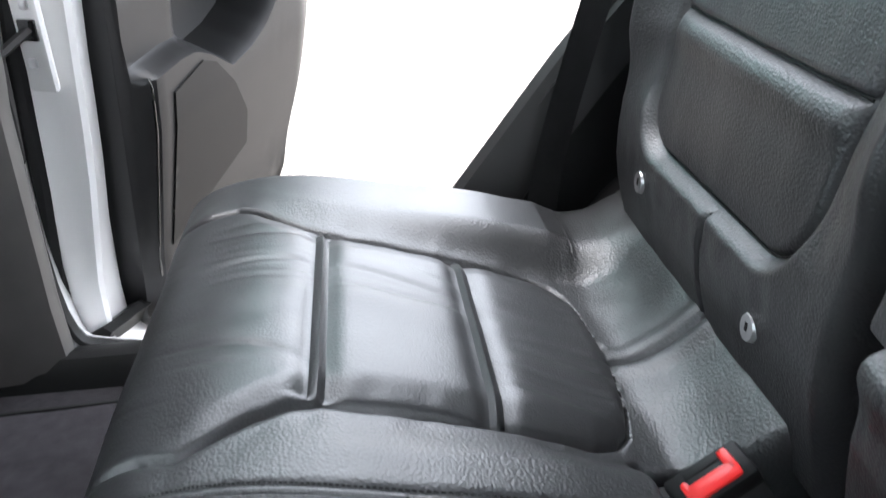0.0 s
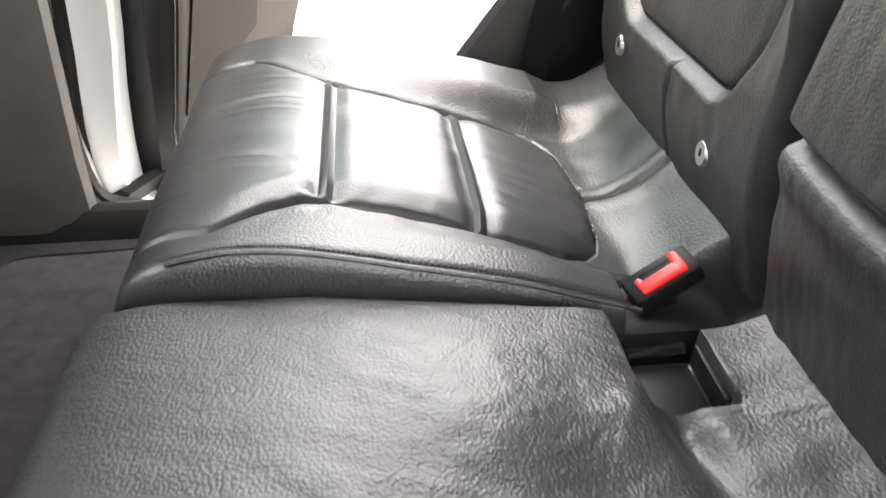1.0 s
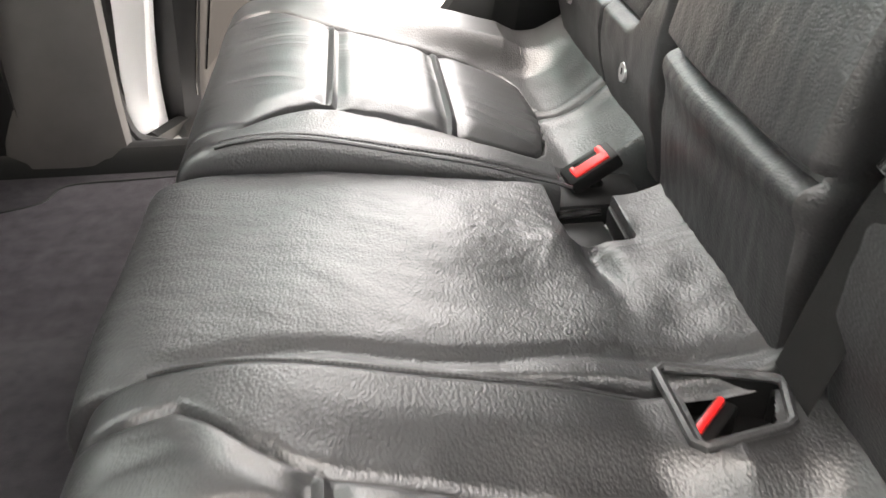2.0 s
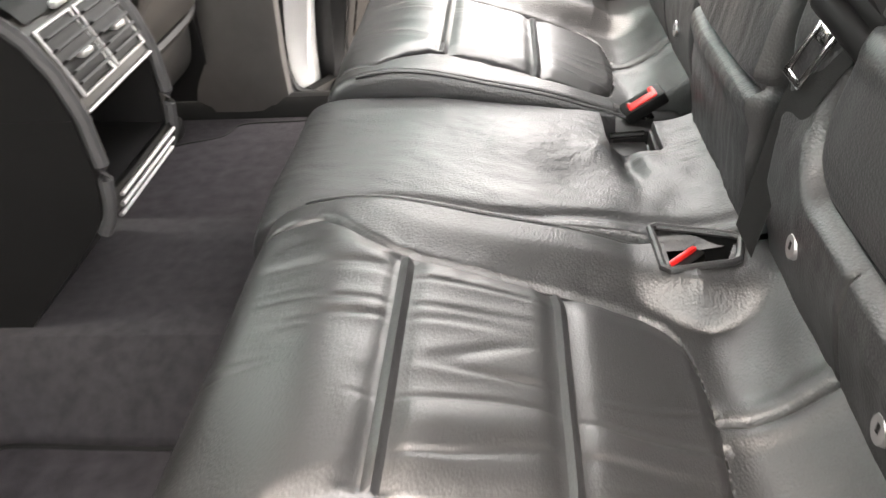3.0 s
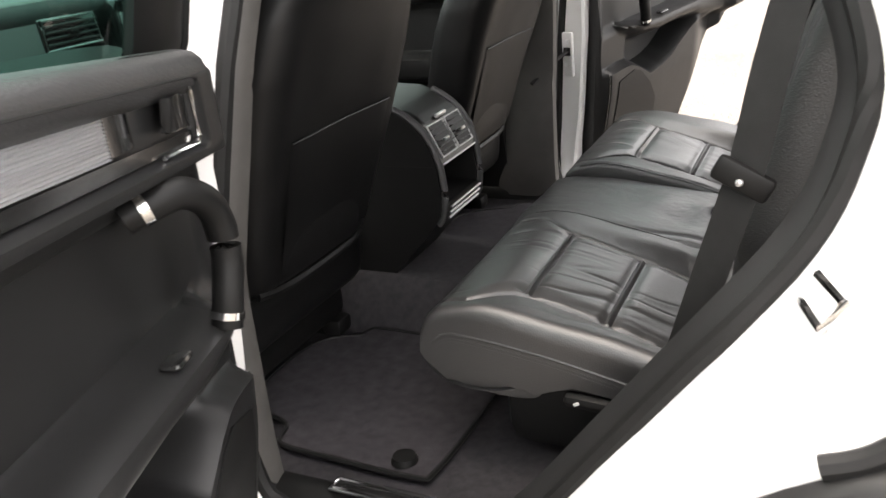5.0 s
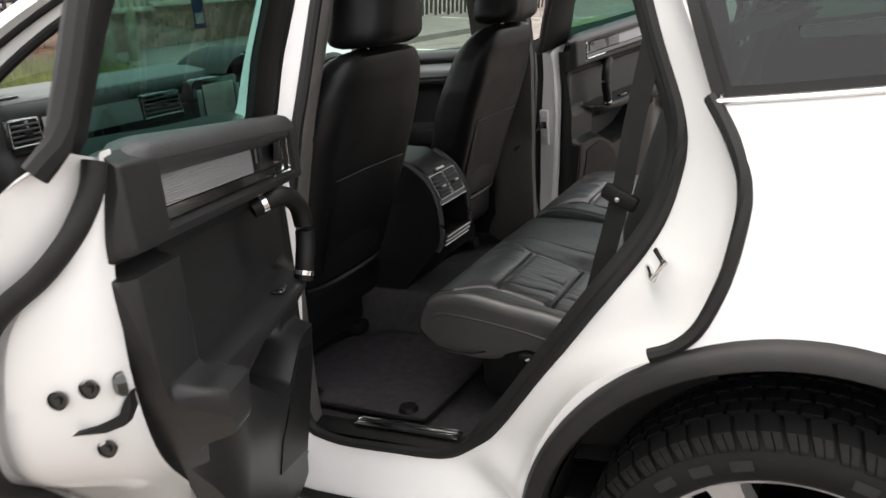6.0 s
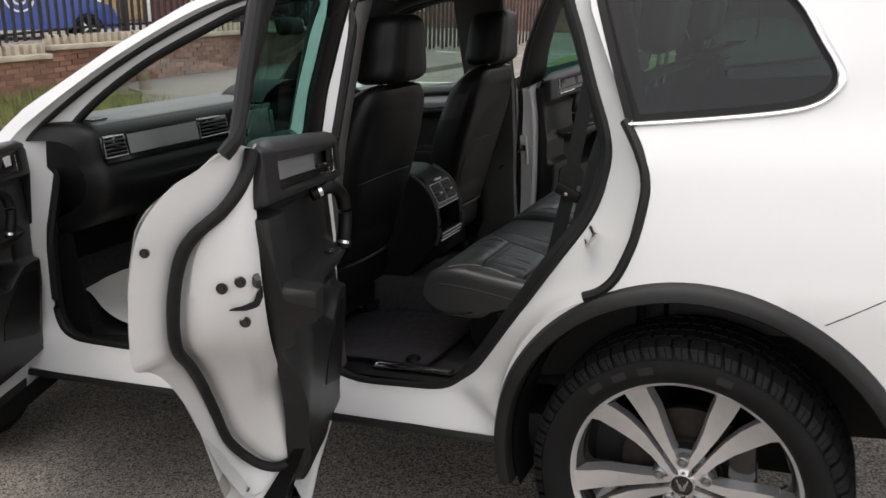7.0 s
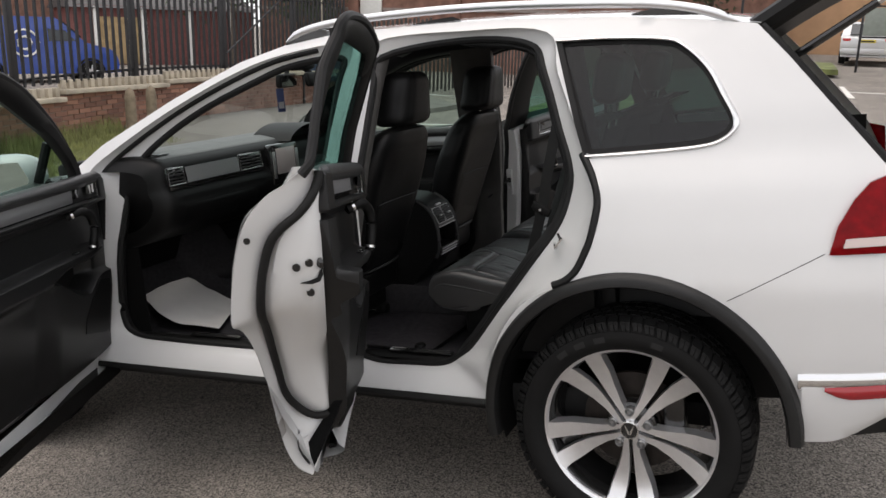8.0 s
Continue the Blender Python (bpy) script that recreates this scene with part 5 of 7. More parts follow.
def rear_seat(sign, label, seed):
    s = thing("rear_bench", label, "seat", group="rear bench")
    sewn, rest = outer_cushion(sign, seed)
    part("side_bolster", rest, LEATHER, s, "grained black leather side bolsters")
    part("sewn_panel", sewn, SMOOTH_LEATHER, s, "smooth creased black leather seat panel with two piped bars")
    part("backrest", outer_back(sign, seed + 2), LEATHER, s)
    # base coloured black for the deep shade under the cushion
    part("cushion_base", box((-0.53, sign * 0.42, 0.585), (0.36, 0.37, 0.15), 0.04), RUBBER, s)
    for y, z in (((0.301, 0.806), (0.515, 0.795)) if sign < 0 else ((0.301, 0.805), (0.572, 0.820))):
        b = bmesh.new()
        bmesh.ops.create_cone(b, cap_ends=True, segments=24, radius1=0.0120, radius2=0.0105, depth=0.004)
        m = pose(back_surface(y - 0.435, z, seed + 2) - 0.001, sign * y, z, 0, -86, 0)
        bmesh.ops.transform(b, matrix=m, verts=b.verts)
        bt = part("anchor_button", b, BUTTON, s, "small round silver child-seat anchor button")
        part("button_mark", put(box((0.001, 0.0, 0.0022), (0.007, 0.004, 0.0006), 0), m), PLASTIC, bt)
    # padded head restraint
    part("headrest", box((-0.13, sign * 0.44, 1.47), (0.10, 0.27, 0.17), 0.04, pose(0, 0, 0, 0, 12, 0), seg=4), LEATHER, s)
    for d in (-0.06, 0.06):
        part("headrest_post", tube([(-0.145, sign * 0.44 + d, 1.30), (-0.125, sign * 0.44 + d, 1.42)], 0.006, 8), CHROME, s)
    # dark tubes sunk in the seams' grooves, drawn for the shade in them
    left, right, rear = [], [], []
    for i in range(1, 200):
        x, z, n = along(0.30 + 0.65 * i / 200)
        if -0.785 < x < -0.4175:
            for run_, e in ((left, -1), (right, 1)):
                a = e * panel_half(x) - 0.011
                run_.append(Vector((x, 0.436 + a, z)) + n * (cushion_relief(a, x, z, seed, sign < 0) - 0.0002))
        elif -0.414 < x < -0.335:
            rear.append(Vector((x, 0.415, z)) + n * (cushion_relief(-0.021, x, z, seed, sign < 0) - 0.0002))
    for line in (left + right[::-1], rear):
        part("seam", tube([Vector((p.x, sign * p.y, p.z)) for p in line], 0.0013, 6), SEAL, s)
    edge = [(-0.17, 1.30 - 0.02 * i) for i in range(20)] + [(-0.11 - 0.06 * math.cos(radians(9 * i)), 0.916 - 0.06 * math.sin(radians(9 * i))) for i in range(1, 11)]
    for line in (edge + [(-a, z) for a, z in edge[::-1]], [(-0.165 + 0.01 * i, 0.982) for i in range(34)], [(-0.02, 0.770 + 0.005 * i) for i in range(17)]):
        part("seam", tube([Vector((back_surface(a, z, seed + 2) - 0.0002, sign * (0.435 + a), z)) for a, z in line], 0.0013, 6), SEAL, s)
    # stitched seam on the flank that faces the middle seat
    part("flank_seam", tube([(x, sign * 0.1795, z + 0.6 * lift(x) - 0.003) for x, z, _ in (along(0.345 + 0.337 * i / 40) for i in range(41))], 0.0022, 6), LEATHER, s)
    # row of stitches along the top of that flank
    st = bmesh.new()
    for i in range(110):
        (xa, za, _), (xb, zb, _) = along(0.35 + 0.33 * i / 110), along(0.35 + 0.33 * (i + 0.6) / 110)
        tube([(xa, sign * 0.1835, za + 0.6 * lift(xa) - 0.0005), (xb, sign * 0.1835, zb + 0.6 * lift(xb) - 0.0005)], 0.0006, 4, st)
    part("stitching", st, RUBBER, s)
    # outer flank with its piping, and the release lever under it
    fy = 0.668 if sign < 0 else 0.728
    L = [(-0.775, 0.735), (-0.755, 0.752), (-0.72, 0.752), (-0.60, 0.733), (-0.50, 0.710), (-0.42, 0.69)]
    for dz, r in ((0.0, 0.0028), (-0.008, 0.0012), (-0.014, 0.0012)):
        part("flank_piping", tube(smooth_line([(x, sign * (fy + 0.005), z + dz) for x, z in L], 6), r, 6), SMOOTH_LEATHER, s)
    F = [(p.x, p.y) for p in smooth_line([(-0.765, 0.672, 0), (-0.785, 0.71, 0), (-0.765, 0.745, 0), (-0.60, 0.725, 0), (-0.42, 0.688, 0), (-0.36, 0.675, 0), (-0.42, 0.668, 0), (-0.57, 0.690, 0), (-0.605, 0.682, 0), (-0.63, 0.655, 0), (-0.70, 0.650, 0)], 5, True)]
    part("flank", panel(F, [], lambda x, z: Vector((x, sign * (fy + 0.004 * math.sin(20 * x)), z)), 0.02, (0, -sign * 0.015, 0)), SMOOTH_LEATHER, s)
    part("release_lever", box((-0.525, sign * (fy + 0.005), 0.664), (0.11, 0.028, 0.022), 0.010, pose(0, 0, 0, 0, 4, 0)), PLASTIC, s, "black seat release lever")
    part("lever_mark", box((-0.557, sign * (fy + 0.0195), 0.667), (0.010, 0.002, 0.005), 0.001, pose(0, 0, 0, 0, -30, 0)), PAINT, s)
    return s


narrow(rear_seat(-1, "black leather outer rear seat with creased cushion, beside the open door", 1.7), nose=0.023)
narrow(rear_seat(1, "black leather outer rear seat with smoother cushion", 4.1), nose=0.023)


def centre_seat():
    s = thing("rear_bench", "narrow black leather middle seat between the outer ones", "seat", group="rear bench")

    C = smooth_line([(-0.72, 0.62, 0), (-0.775, 0.655, 0), (-0.800, 0.705, 0), (-0.795, 0.745, 0), (-0.765, 0.767, 0), (-0.70, 0.769, 0), (-0.62, 0.762, 0), (-0.54, 0.753, 0), (-0.48, 0.745, 0),
                     (-0.44, 0.738, 0), (-0.40, 0.738, 0), (-0.36, 0.746, 0), (-0.325, 0.760, 0)], 14)
    kc = len(C) - 1

    def place(u, v):
        i = min(int(v * kc), kc - 1)
        p = C[i].lerp(C[i + 1], v * kc - i)
        d = (C[i + 1] - C[i]).normalized()
        n = Vector((-d.y, 0, d.x))
        x, z = p.x, p.y
        t = 2 * u - 1
        k = abs(t)
        y = 0.002 + t * 0.174
        h = 0.004 * (1 - k ** 2)
        h -= 0.050 * step_smooth(0.90, 1.0, k) ** 2 * step_smooth(-0.42, -0.47, x) + 0.012 * step_smooth(0.94, 1.0, k)
        # hollow, fold and creases where people sit
        h -= 0.007 * gauss(x + 0.505, 0.045) * gauss(y + 0.045, 0.05)
        h += 0.005 * gauss(x + 0.56, 0.05) * gauss(y - 0.03, 0.07)
        h -= 0.014 * gauss(x + 0.437 + 0.10 * (y - 0.02), 0.014) * step_smooth(0.07, 0.02, y) * gauss(min(0.0, y - 0.02), 0.055)
        h += 0.006 * gauss(x + 0.470, 0.022) * gauss(y - 0.035, 0.026)
        h -= 0.005 * gauss(y + 0.135 + 0.006 * math.sin(x * 30), 0.010) * step_smooth(-0.78, -0.72, x)
        q = math.hypot(x + 0.53, y - 0.04)
        an = math.atan2(y - 0.04, x + 0.53)
        m = step_smooth(0.15, 0.05, q) * step_smooth(-0.16, -0.10, y)
        n1 = noise.noise(Vector((q * 60, an * 1.6, 2.0)))
        h += m * (0.0005 * n1 - 0.0004 * gauss(n1, 0.16) + 0.0002 * noise.noise(Vector((x * 50, y * 26, 4.0))))
        h += 0.003 * noise.noise(Vector((x * 7, y * 8, 7.0))) + 0.0009 * noise.noise(Vector((x * 22, y * 34 + 12 * x, 7.0))) + 0.0005 * noise.noise(Vector((x * 50, y * 70 + 25 * x, 9.0)))
        pad = step_smooth(-0.45, -0.42, x)
        h += pad * (0.0022 * noise.noise(Vector((x * 26, y * 30, 6.0))) + 0.003 * gauss(y - 0.03, 0.02) * noise.noise(Vector((x * 20, y * 110, 6.0))))
        # latch well, and the open gap beside it
        xs = x + 0.012 * (y - 0.08)
        h -= 0.032 * step_smooth(-0.458, -0.452, xs) * step_smooth(-0.394, -0.402, xs) * step_smooth(0.043, 0.050, y)
        h -= 0.060 * step_smooth(-0.452, -0.444, x) * step_smooth(0.128, 0.142, y + 0.35 * max(0.0, -x - 0.40))
        return Vector((x, y, z)) + n * h
    part("cushion", grid(170, 340, place), LEATHER, s)
    part("well_lining", box((-0.426, 0.086, 0.712), (0.046, 0.076, 0.006), 0.002), PLASTIC, s, "grey plastic floor of the latch well")
    part("well_step", box((-0.398, 0.090, 0.722), (0.006, 0.066, 0.020), 0.002), PLASTIC, s)
    part("latch_bar", tube([(-0.448, 0.128, 0.722), (-0.405, 0.130, 0.724)], 0.0045, 8), GLOSS_BLACK, s)

    def back(u, v):
        z = 0.735 + 0.60 * v
        t = 2 * u - 1
        x = backrest_x(z) - 0.014
        h = 0.010 * (1 - t ** 4) - 0.012 * gauss(z - 0.885, 0.005) + 0.010 * step_smooth(0.883, 0.90, z) + 0.008 * gauss(z - 0.868, 0.016)
        h += 0.003 * noise.noise(Vector((t * 2, z * 8, 3))) + 0.0012 * noise.noise(Vector((t * 14, z * 30, 3)))
        return Vector((x - h + 0.10 * step_smooth(0.88, 1, abs(t)) ** 2 + 0.09 * step_smooth(0.9, 1, v) ** 2, -0.002 + t * 0.160, z))
    part("backrest", grid(80, 130, back), LEATHER, s)
    return s


narrow(centre_seat(), nose=0.042)


def buckle(name, m, label):
    b = thing(name, label, "belt buckle", group="belt buckles")
    part("body", put(box((0.001, 0, 0), (0.036, 0.060, 0.018), 0.004), m), PLASTIC, b)
    bm = box((0.007, 0.0, 0.005), (0.016, 0.042, 0.013), 0.003)
    box((-0.001, 0.017, 0.005), (0.024, 0.009, 0.013), 0.003, None, bm)
    box((0.002, -0.018, 0.005), (0.016, 0.007, 0.013), 0.003, None, bm)
    part("release_button", put(bm, m), RED, b, "bright red release button")
    part("tongue_slot", put(box((-0.009, 0.0, 0.0085), (0.006, 0.030, 0.002), 0.0005), m), PLASTIC, b)
    return b


Y = Vector((0.85, 0.12, 0.50)).normalized()
X = (Vector((0.10, -1.0, -0.12)) - Y * Vector((0.10, -1.0, -0.12)).dot(Y)).normalized()
Z = X.cross(Y)
axes = Matrix((X, Y, Z)).transposed().to_4x4()
buckle("belt_buckle", Matrix.Translation((-0.394, 0.222, 0.728)) @ axes, "black seat belt buckle with red button")
part("buckle_well", box((-0.392, 0.212, 0.688), (0.10, 0.075, 0.04), 0.008), RUBBER, bpy.data.objects["belt_buckle"])
part("buckle_stalk", tube([(-0.40, 0.222, 0.722), (-0.37, 0.222, 0.68)], 0.010, 8), GLOSS_BLACK, bpy.data.objects["belt_buckle"])
narrow(bpy.data.objects["belt_buckle"])
bk = thing("belt_buckle", "seat belt buckle with red button in a moulded pocket", "belt buckle", group="belt buckles")
BM = pose(-0.412, -0.205, 0.715, 0, 0, 48)
part("body", put(box((0, 0, 0), (0.058, 0.018, 0.040), 0.003), BM), PLASTIC, bk)
part("release_button", put(box((0, 0.003, 0.020), (0.052, 0.006, 0.008), 0.002), BM), RED, bk, "bright red release button")
narrow(bk)
pocket = thing("buckle_pocket", "dark moulded buckle pocket in the rear seat", "buckle pocket")
pk = [(p.x, -p.y) for p in (Vector(POCKET[i]).lerp(Vector(POCKET[j]), f) for i, j in ((0, 1), (1, 2), (2, 3), (3, 0)) for f in (0.08, 0.3, 0.5, 0.7, 0.92))]
part("rim", tube([Vector((x, y, 0.7445)) for x, y in pk], 0.0040, 8, closed=True), LEATHER, pocket)
npk = len(pk)
part("cup", grid(npk, 2, lambda u, v: Vector((pk[round(u * npk) % npk][0], pk[round(u * npk) % npk][1], 0.7445 - 0.044 * v)), wrap=True), PLASTIC, pocket)
part("cup_floor", box((-0.392, -0.199, 0.702), (0.09, 0.07, 0.006), 0.001), PLASTIC, pocket)
narrow(pocket)


def belt(sign):
    b = thing("seat_belt", "black webbing seat belt hanging at the rear pillar", "seat belt", group="rear belts")
    pts = [(-0.255, 0.67, 1.36), (-0.297, 0.685, 1.18), (-0.320, 0.695, 1.06), (-0.365, 0.698, 0.90), (-0.400, 0.69, 0.77), (-0.415, 0.68, 0.66)]
    L = smooth_line(pts, 6)
    k = len(L) - 1
    part("webbing", grid(k, 2, lambda u, v: (lambda p: Vector((p.x + 0.048 * (v - 0.5) * 0.9, sign * (p.y + 0.02 * (v - 0.5)), p.z)))(L[round(u * k)])), WEBBING, b)
    part("tongue", box((-0.322, sign * 0.700, 1.052), (0.070, 0.014, 0.032), 0.006, pose(0, 0, 0, 0, 28, 0)), PLASTIC, b)
    part("stop_button", box((-0.325, sign * 0.710, 1.050), (0.009, 0.006, 0.009), 0.003), BUTTON, b)
    return b


belt(-1)
belt(1)
mb = thing("centre_seat_belt", "black webbing belt with chrome tongue beside the backrest", "seat belt")
L = smooth_line([(-0.22, -0.36, 1.25), (-0.275, -0.292, 1.08), (-0.312, -0.250, 0.975), (-0.338, -0.222, 0.90), (-0.345, -0.205, 0.83), (-0.355, -0.195, 0.75)], 6)
kL = len(L) - 1
part("webbing", grid(kL, 2, lambda u, v: L[round(u * kL)] + Vector((0.006 * (v - 0.5), -0.046 * (v - 0.5), -0.012 * (v - 0.5)))), WEBBING, mb)
TX = Vector((0.016, -0.012, 0.040)).normalized()
TY = Vector((0.03, -0.060, 0.010))
TY = (TY - TX * TY.dot(TX)).normalized()
TG = Matrix.Translation((-0.337, -0.223, 0.938)) @ Matrix((TX, TY, TX.cross(TY))).transposed().to_4x4()
gb = box((0.042, 0.010, 0), (0.024, 0.084, 0.018), 0.008, seg=3)
box((0.060, 0.010, 0.002), (0.014, 0.060, 0.010), 0.004, None, gb)
part("tongue_grip", put(gb, TG), PLASTIC, mb)
tp = box((-0.019, 0, 0), (0.007, 0.026, 0.003), 0.001)
box((0.004, -0.010, 0), (0.052, 0.006, 0.003), 0.001, None, tp)
box((0.004, 0.010, 0), (0.052, 0.006, 0.003), 0.001, None, tp)
box((0.024, 0, 0), (0.016, 0.026, 0.003), 0.001, None, tp)
part("tongue_plate", put(tp, TG), CHROME, mb, "chrome tongue with a rectangular slot")
narrow(mb)


# ---- console, front seats, dashboard ----
FASCIA = mat("taupe_grey_plastic", (0.026, 0.0245, 0.022), 0.42, spec=0.25, bump=0.15, bscale=900, vary=0.08, bdist=0.0004)


def console():
    c = thing("rear_console", "black centre console end with rear air vents", "console")
    y0, y1 = -0.116, 0.100
    face = lambda z: lerp_table([(0.42, -1.28), (0.615, -1.125), (0.70, -1.045), (0.735, -1.016), (0.756, -1.008), (0.80, -1.003), (0.86, -1.008), (0.905, -1.022), (0.94, -1.043), (0.965, -1.070), (0.985, -1.102), (1.0, -1.15)], z)
    prof = [(0.50 + 0.495 * i / 24) for i in range(25)]
    # open tray: a slot across the end face, closed by two cheeks
    out = [(face(z), z) for z in prof if z < 0.765] + [(face(0.768), 0.768), (-1.13, 0.775), (-1.13, 0.856), (face(0.858), 0.858)] + [(face(z), z) for z in prof if z > 0.862] + [(-1.2, 1.0), (-1.9, 0.98), (-1.9, 0.50)]
    part("body", prism(out, lambda x, z: Vector((x, y0, z)), lambda x, z: Vector((x, y1, z))), PLASTIC, c)
    fl = lambda y, z, n=0.0: Vector((face(z) + 0.004 + n, y, z))
    part("fascia", grid(10, 24, lambda u, v: fl(y0 + 0.012 + (y1 - y0 - 0.024) * u, 0.858 + 0.098 * v, 0.003)), FASCIA, c, "grey vent fascia")
    part("tray_sill", grid(10, 4, lambda u, v: fl(y0 + 0.012 + (y1 - y0 - 0.024) * u, 0.735 + 0.034 * v, 0.003)), FASCIA, c)
    for ya in (y0 - 0.0005, y1 - 0.0175):
        part("tray_cheek", prism([(face(0.766), 0.766), (face(0.785), 0.785), (face(0.80), 0.80), (face(0.83), 0.83), (face(0.860), 0.860), (-1.135, 0.860), (-1.135, 0.766)], lambda x, z: Vector((x, ya, z)), lambda x, z: Vector((x, ya + 0.018, z))), PLASTIC, c)
    for y in (y0 + 0.008, y1 - 0.008):
        part("side_strip", tube([fl(y, 0.725 + 0.262 * i / 16, 0.003) for i in range(17)], 0.008, 8), TRIM, c)
    for a, b in ((y0 + 0.027, -0.013), (-0.003, y1 - 0.027)):
        # black sheet on the fascia stands in for the vent's shaded depth
        v = part("air_vent", grid(2, 4, lambda u, w: fl(a + (b - a) * u, 0.878 + 0.062 * w, 0.005)), RUBBER, c)
        part("vent_frame", tube([fl(a, 0.876, 0.008), fl(b, 0.876, 0.008), fl(b, 0.942, 0.008), fl(a, 0.942, 0.008)], 0.0024, 6, closed=True), VENT_RIM, v, "silver vent surround")
        for i in range(5):
            z = 0.887 + 0.0115 * i
            part("vane", box(fl((a + b) / 2, z, 0.008), (0.010, b - a - 0.004, 0.0028), 0, pose(0, 0, 0, 0, -35, 0)), PLASTIC, v)
        part("vent_thumb", box(fl((a + b) / 2, 0.909, 0.012), (0.010, 0.022, 0.007), 0.002), BUTTON, v)
    part("ashtray_lid", grid(4, 8, lambda u, w: fl(y0 + 0.03 + (y1 - y0 - 0.06) * u, 0.950 + 0.036 * w, 0.009)), PLASTIC, c)
    part("lid_pull", box(fl(-0.008, 0.952, 0.014), (0.008, 0.05, 0.008), 0.002), BUTTON, c)
    part("tray_edge", tube([fl(y0 + 0.02, 0.861, 0.005), fl(y1 - 0.02, 0.861, 0.005)], 0.0022, 6), VENT_RIM, c)
    for z in (0.737, 0.750, 0.763):
        part("tray_bar", tube([fl(y0 + 0.025, z, 0.010), fl(y1 - 0.025, z, 0.010)], 0.0030, 6), VENT_RIM, c)
    return c


console()


# darker copy of the leather: the front seats' shade is in its colour
SHADED_SEAT_LEATHER = mat("shaded_black_leather", (0.006, 0.006, 0.0062), 0.42, spec=0.2, bump=0.4, bscale=420, kind="voronoi", vary=0.15, vscale=12, bdist=0.0006)


def front_seat(sign, label):
    s = thing("bucket_seat", label, "seat", group="front seats")
    mid = sign * 0.42
    spine = [(0.72, -1.195), (0.79, -1.178), (1.1, -1.075), (1.25, -1.015), (1.34, -0.965)]

    def back(u, v):
        a = 2 * math.pi * u
        z = 0.752 + 0.588 * v
        cx = lerp_table(spine, z)
        w = lerp_table([(0.752, 0.180), (0.775, 0.196), (0.85, 0.212), (1.05, 0.240), (1.15, 0.244), (1.24, 0.226), (1.29, 0.200), (1.32, 0.165), (1.335, 0.115), (1.34, 0.05)], z)
        d = lerp_table([(0.752, 0.035), (0.78, 0.072), (1.1, 0.080), (1.27, 0.070), (1.32, 0.050), (1.34, 0.015)], z)
        c, sn = math.cos(a), math.sin(a)
        y = w * math.copysign(abs(sn) ** 0.50, sn)
        x = d * math.copysign(abs(c) ** 0.62, c)
        # hollow rear shell, sewn across under the shoulders
        rear = max(0.0, c)
        x -= 0.014 * rear * gauss(y, 0.16) * step_smooth(0.80, 0.90, z) * step_smooth(1.20, 1.06, z)
        x -= 0.002 * rear * gauss(z - 1.050, 0.005)
        x += 0.006 * rear * gauss(abs(y) - 0.195, 0.030) * step_smooth(1.28, 1.18, z)
        x += 0.0025 * noise.noise(Vector((y * 9, z * 8, 3.1 + sign)))
        return Vector((cx + x, mid + y, z))
    bm = grid(72, 64, back, wrap=True)
    bmesh.ops.holes_fill(bm, edges=bm.edges)
    part("backrest", bm, SHADED_SEAT_LEATHER, s)

    def rest(u, v):
        a = 2 * math.pi * u
        t = 2 * v - 1
        z = 1.440 + 0.105 * math.copysign(abs(t) ** 0.8, t)
        q = max(0.0, 1 - abs(t) ** 6) ** 0.35
        c, sn = math.cos(a), math.sin(a)
        y = (0.150 - 0.050 * v) * math.copysign(abs(sn) ** 0.55, sn) * q
        x = (0.074 + 0.012 * (1 - v)) * math.copysign(abs(c) ** 0.7, c) * q
        x -= 0.003 * max(0.0, c) * gauss(abs(y) - 0.085 + 0.03 * v, 0.006)
        return Vector((-0.955 + x + 0.15 * (z - 1.43), mid + y, z))
    part("headrest", grid(64, 32, rest, wrap=True), SHADED_SEAT_LEATHER, s)
    for d in (-0.06, 0.06):
        part("headrest_post", tube([(-0.96, mid + d, 1.30), (-0.95, mid + d, 1.36)], 0.007, 8), CHROME, s)
    part("cushion", box((-1.40, mid, 0.72), (0.48, 0.48, 0.15), 0.05, pose(0, 0, 0, 0, 6, 0), seg=4), SHADED_SEAT_LEATHER, s)
    part("seat_base", box((-1.42, mid, 0.605), (0.40, 0.40, 0.12), 0.02), PLASTIC, s)
    for d in (-0.17, 0.17):
        part("seat_rail", box((-1.44, mid + d, 0.515), (0.40, 0.040, 0.026), 0.006), GLOSS_BLACK, s)
        part("rail_cap", box((-1.235, mid + d, 0.525), (0.050, 0.055, 0.040), 0.010), PLASTIC, s)
    # stiff lower edge of the rear shell
    part("lower_rail", tube([(lerp_table(spine, 0.762) + 0.062 - 0.02 * abs(q) ** 4, mid + 0.180 * q, 0.762 + 0.006 * abs(q) ** 3) for q in (-1 + 0.1 * i for i in range(21))], 0.011, 8), PLASTIC, s)

    def pocket(u, v):
        z = 0.800 + 0.245 * v
        y = (0.150 + 0.015 * v) * (2 * u - 1)
        return Vector((lerp_table(spine, z) + 0.076 - 0.014 * gauss(y, 0.16) + 0.004 * math.sin(math.pi * u) ** 0.3 * (0.3 + 0.7 * v), mid + y, z))
    part("map_pocket", grid(24, 18, pocket), SHADED_SEAT_LEATHER, s)
    part("pocket_hem", tube([pocket(i / 24, 1.0) + Vector((0.001, 0, 0)) for i in range(25)], 0.0022, 6), SHADED_SEAT_LEATHER, s)
    return s


front_seat(-1, "black leather front passenger seat with tall headrest")
front_seat(1, "black leather driver's seat with tall headrest")


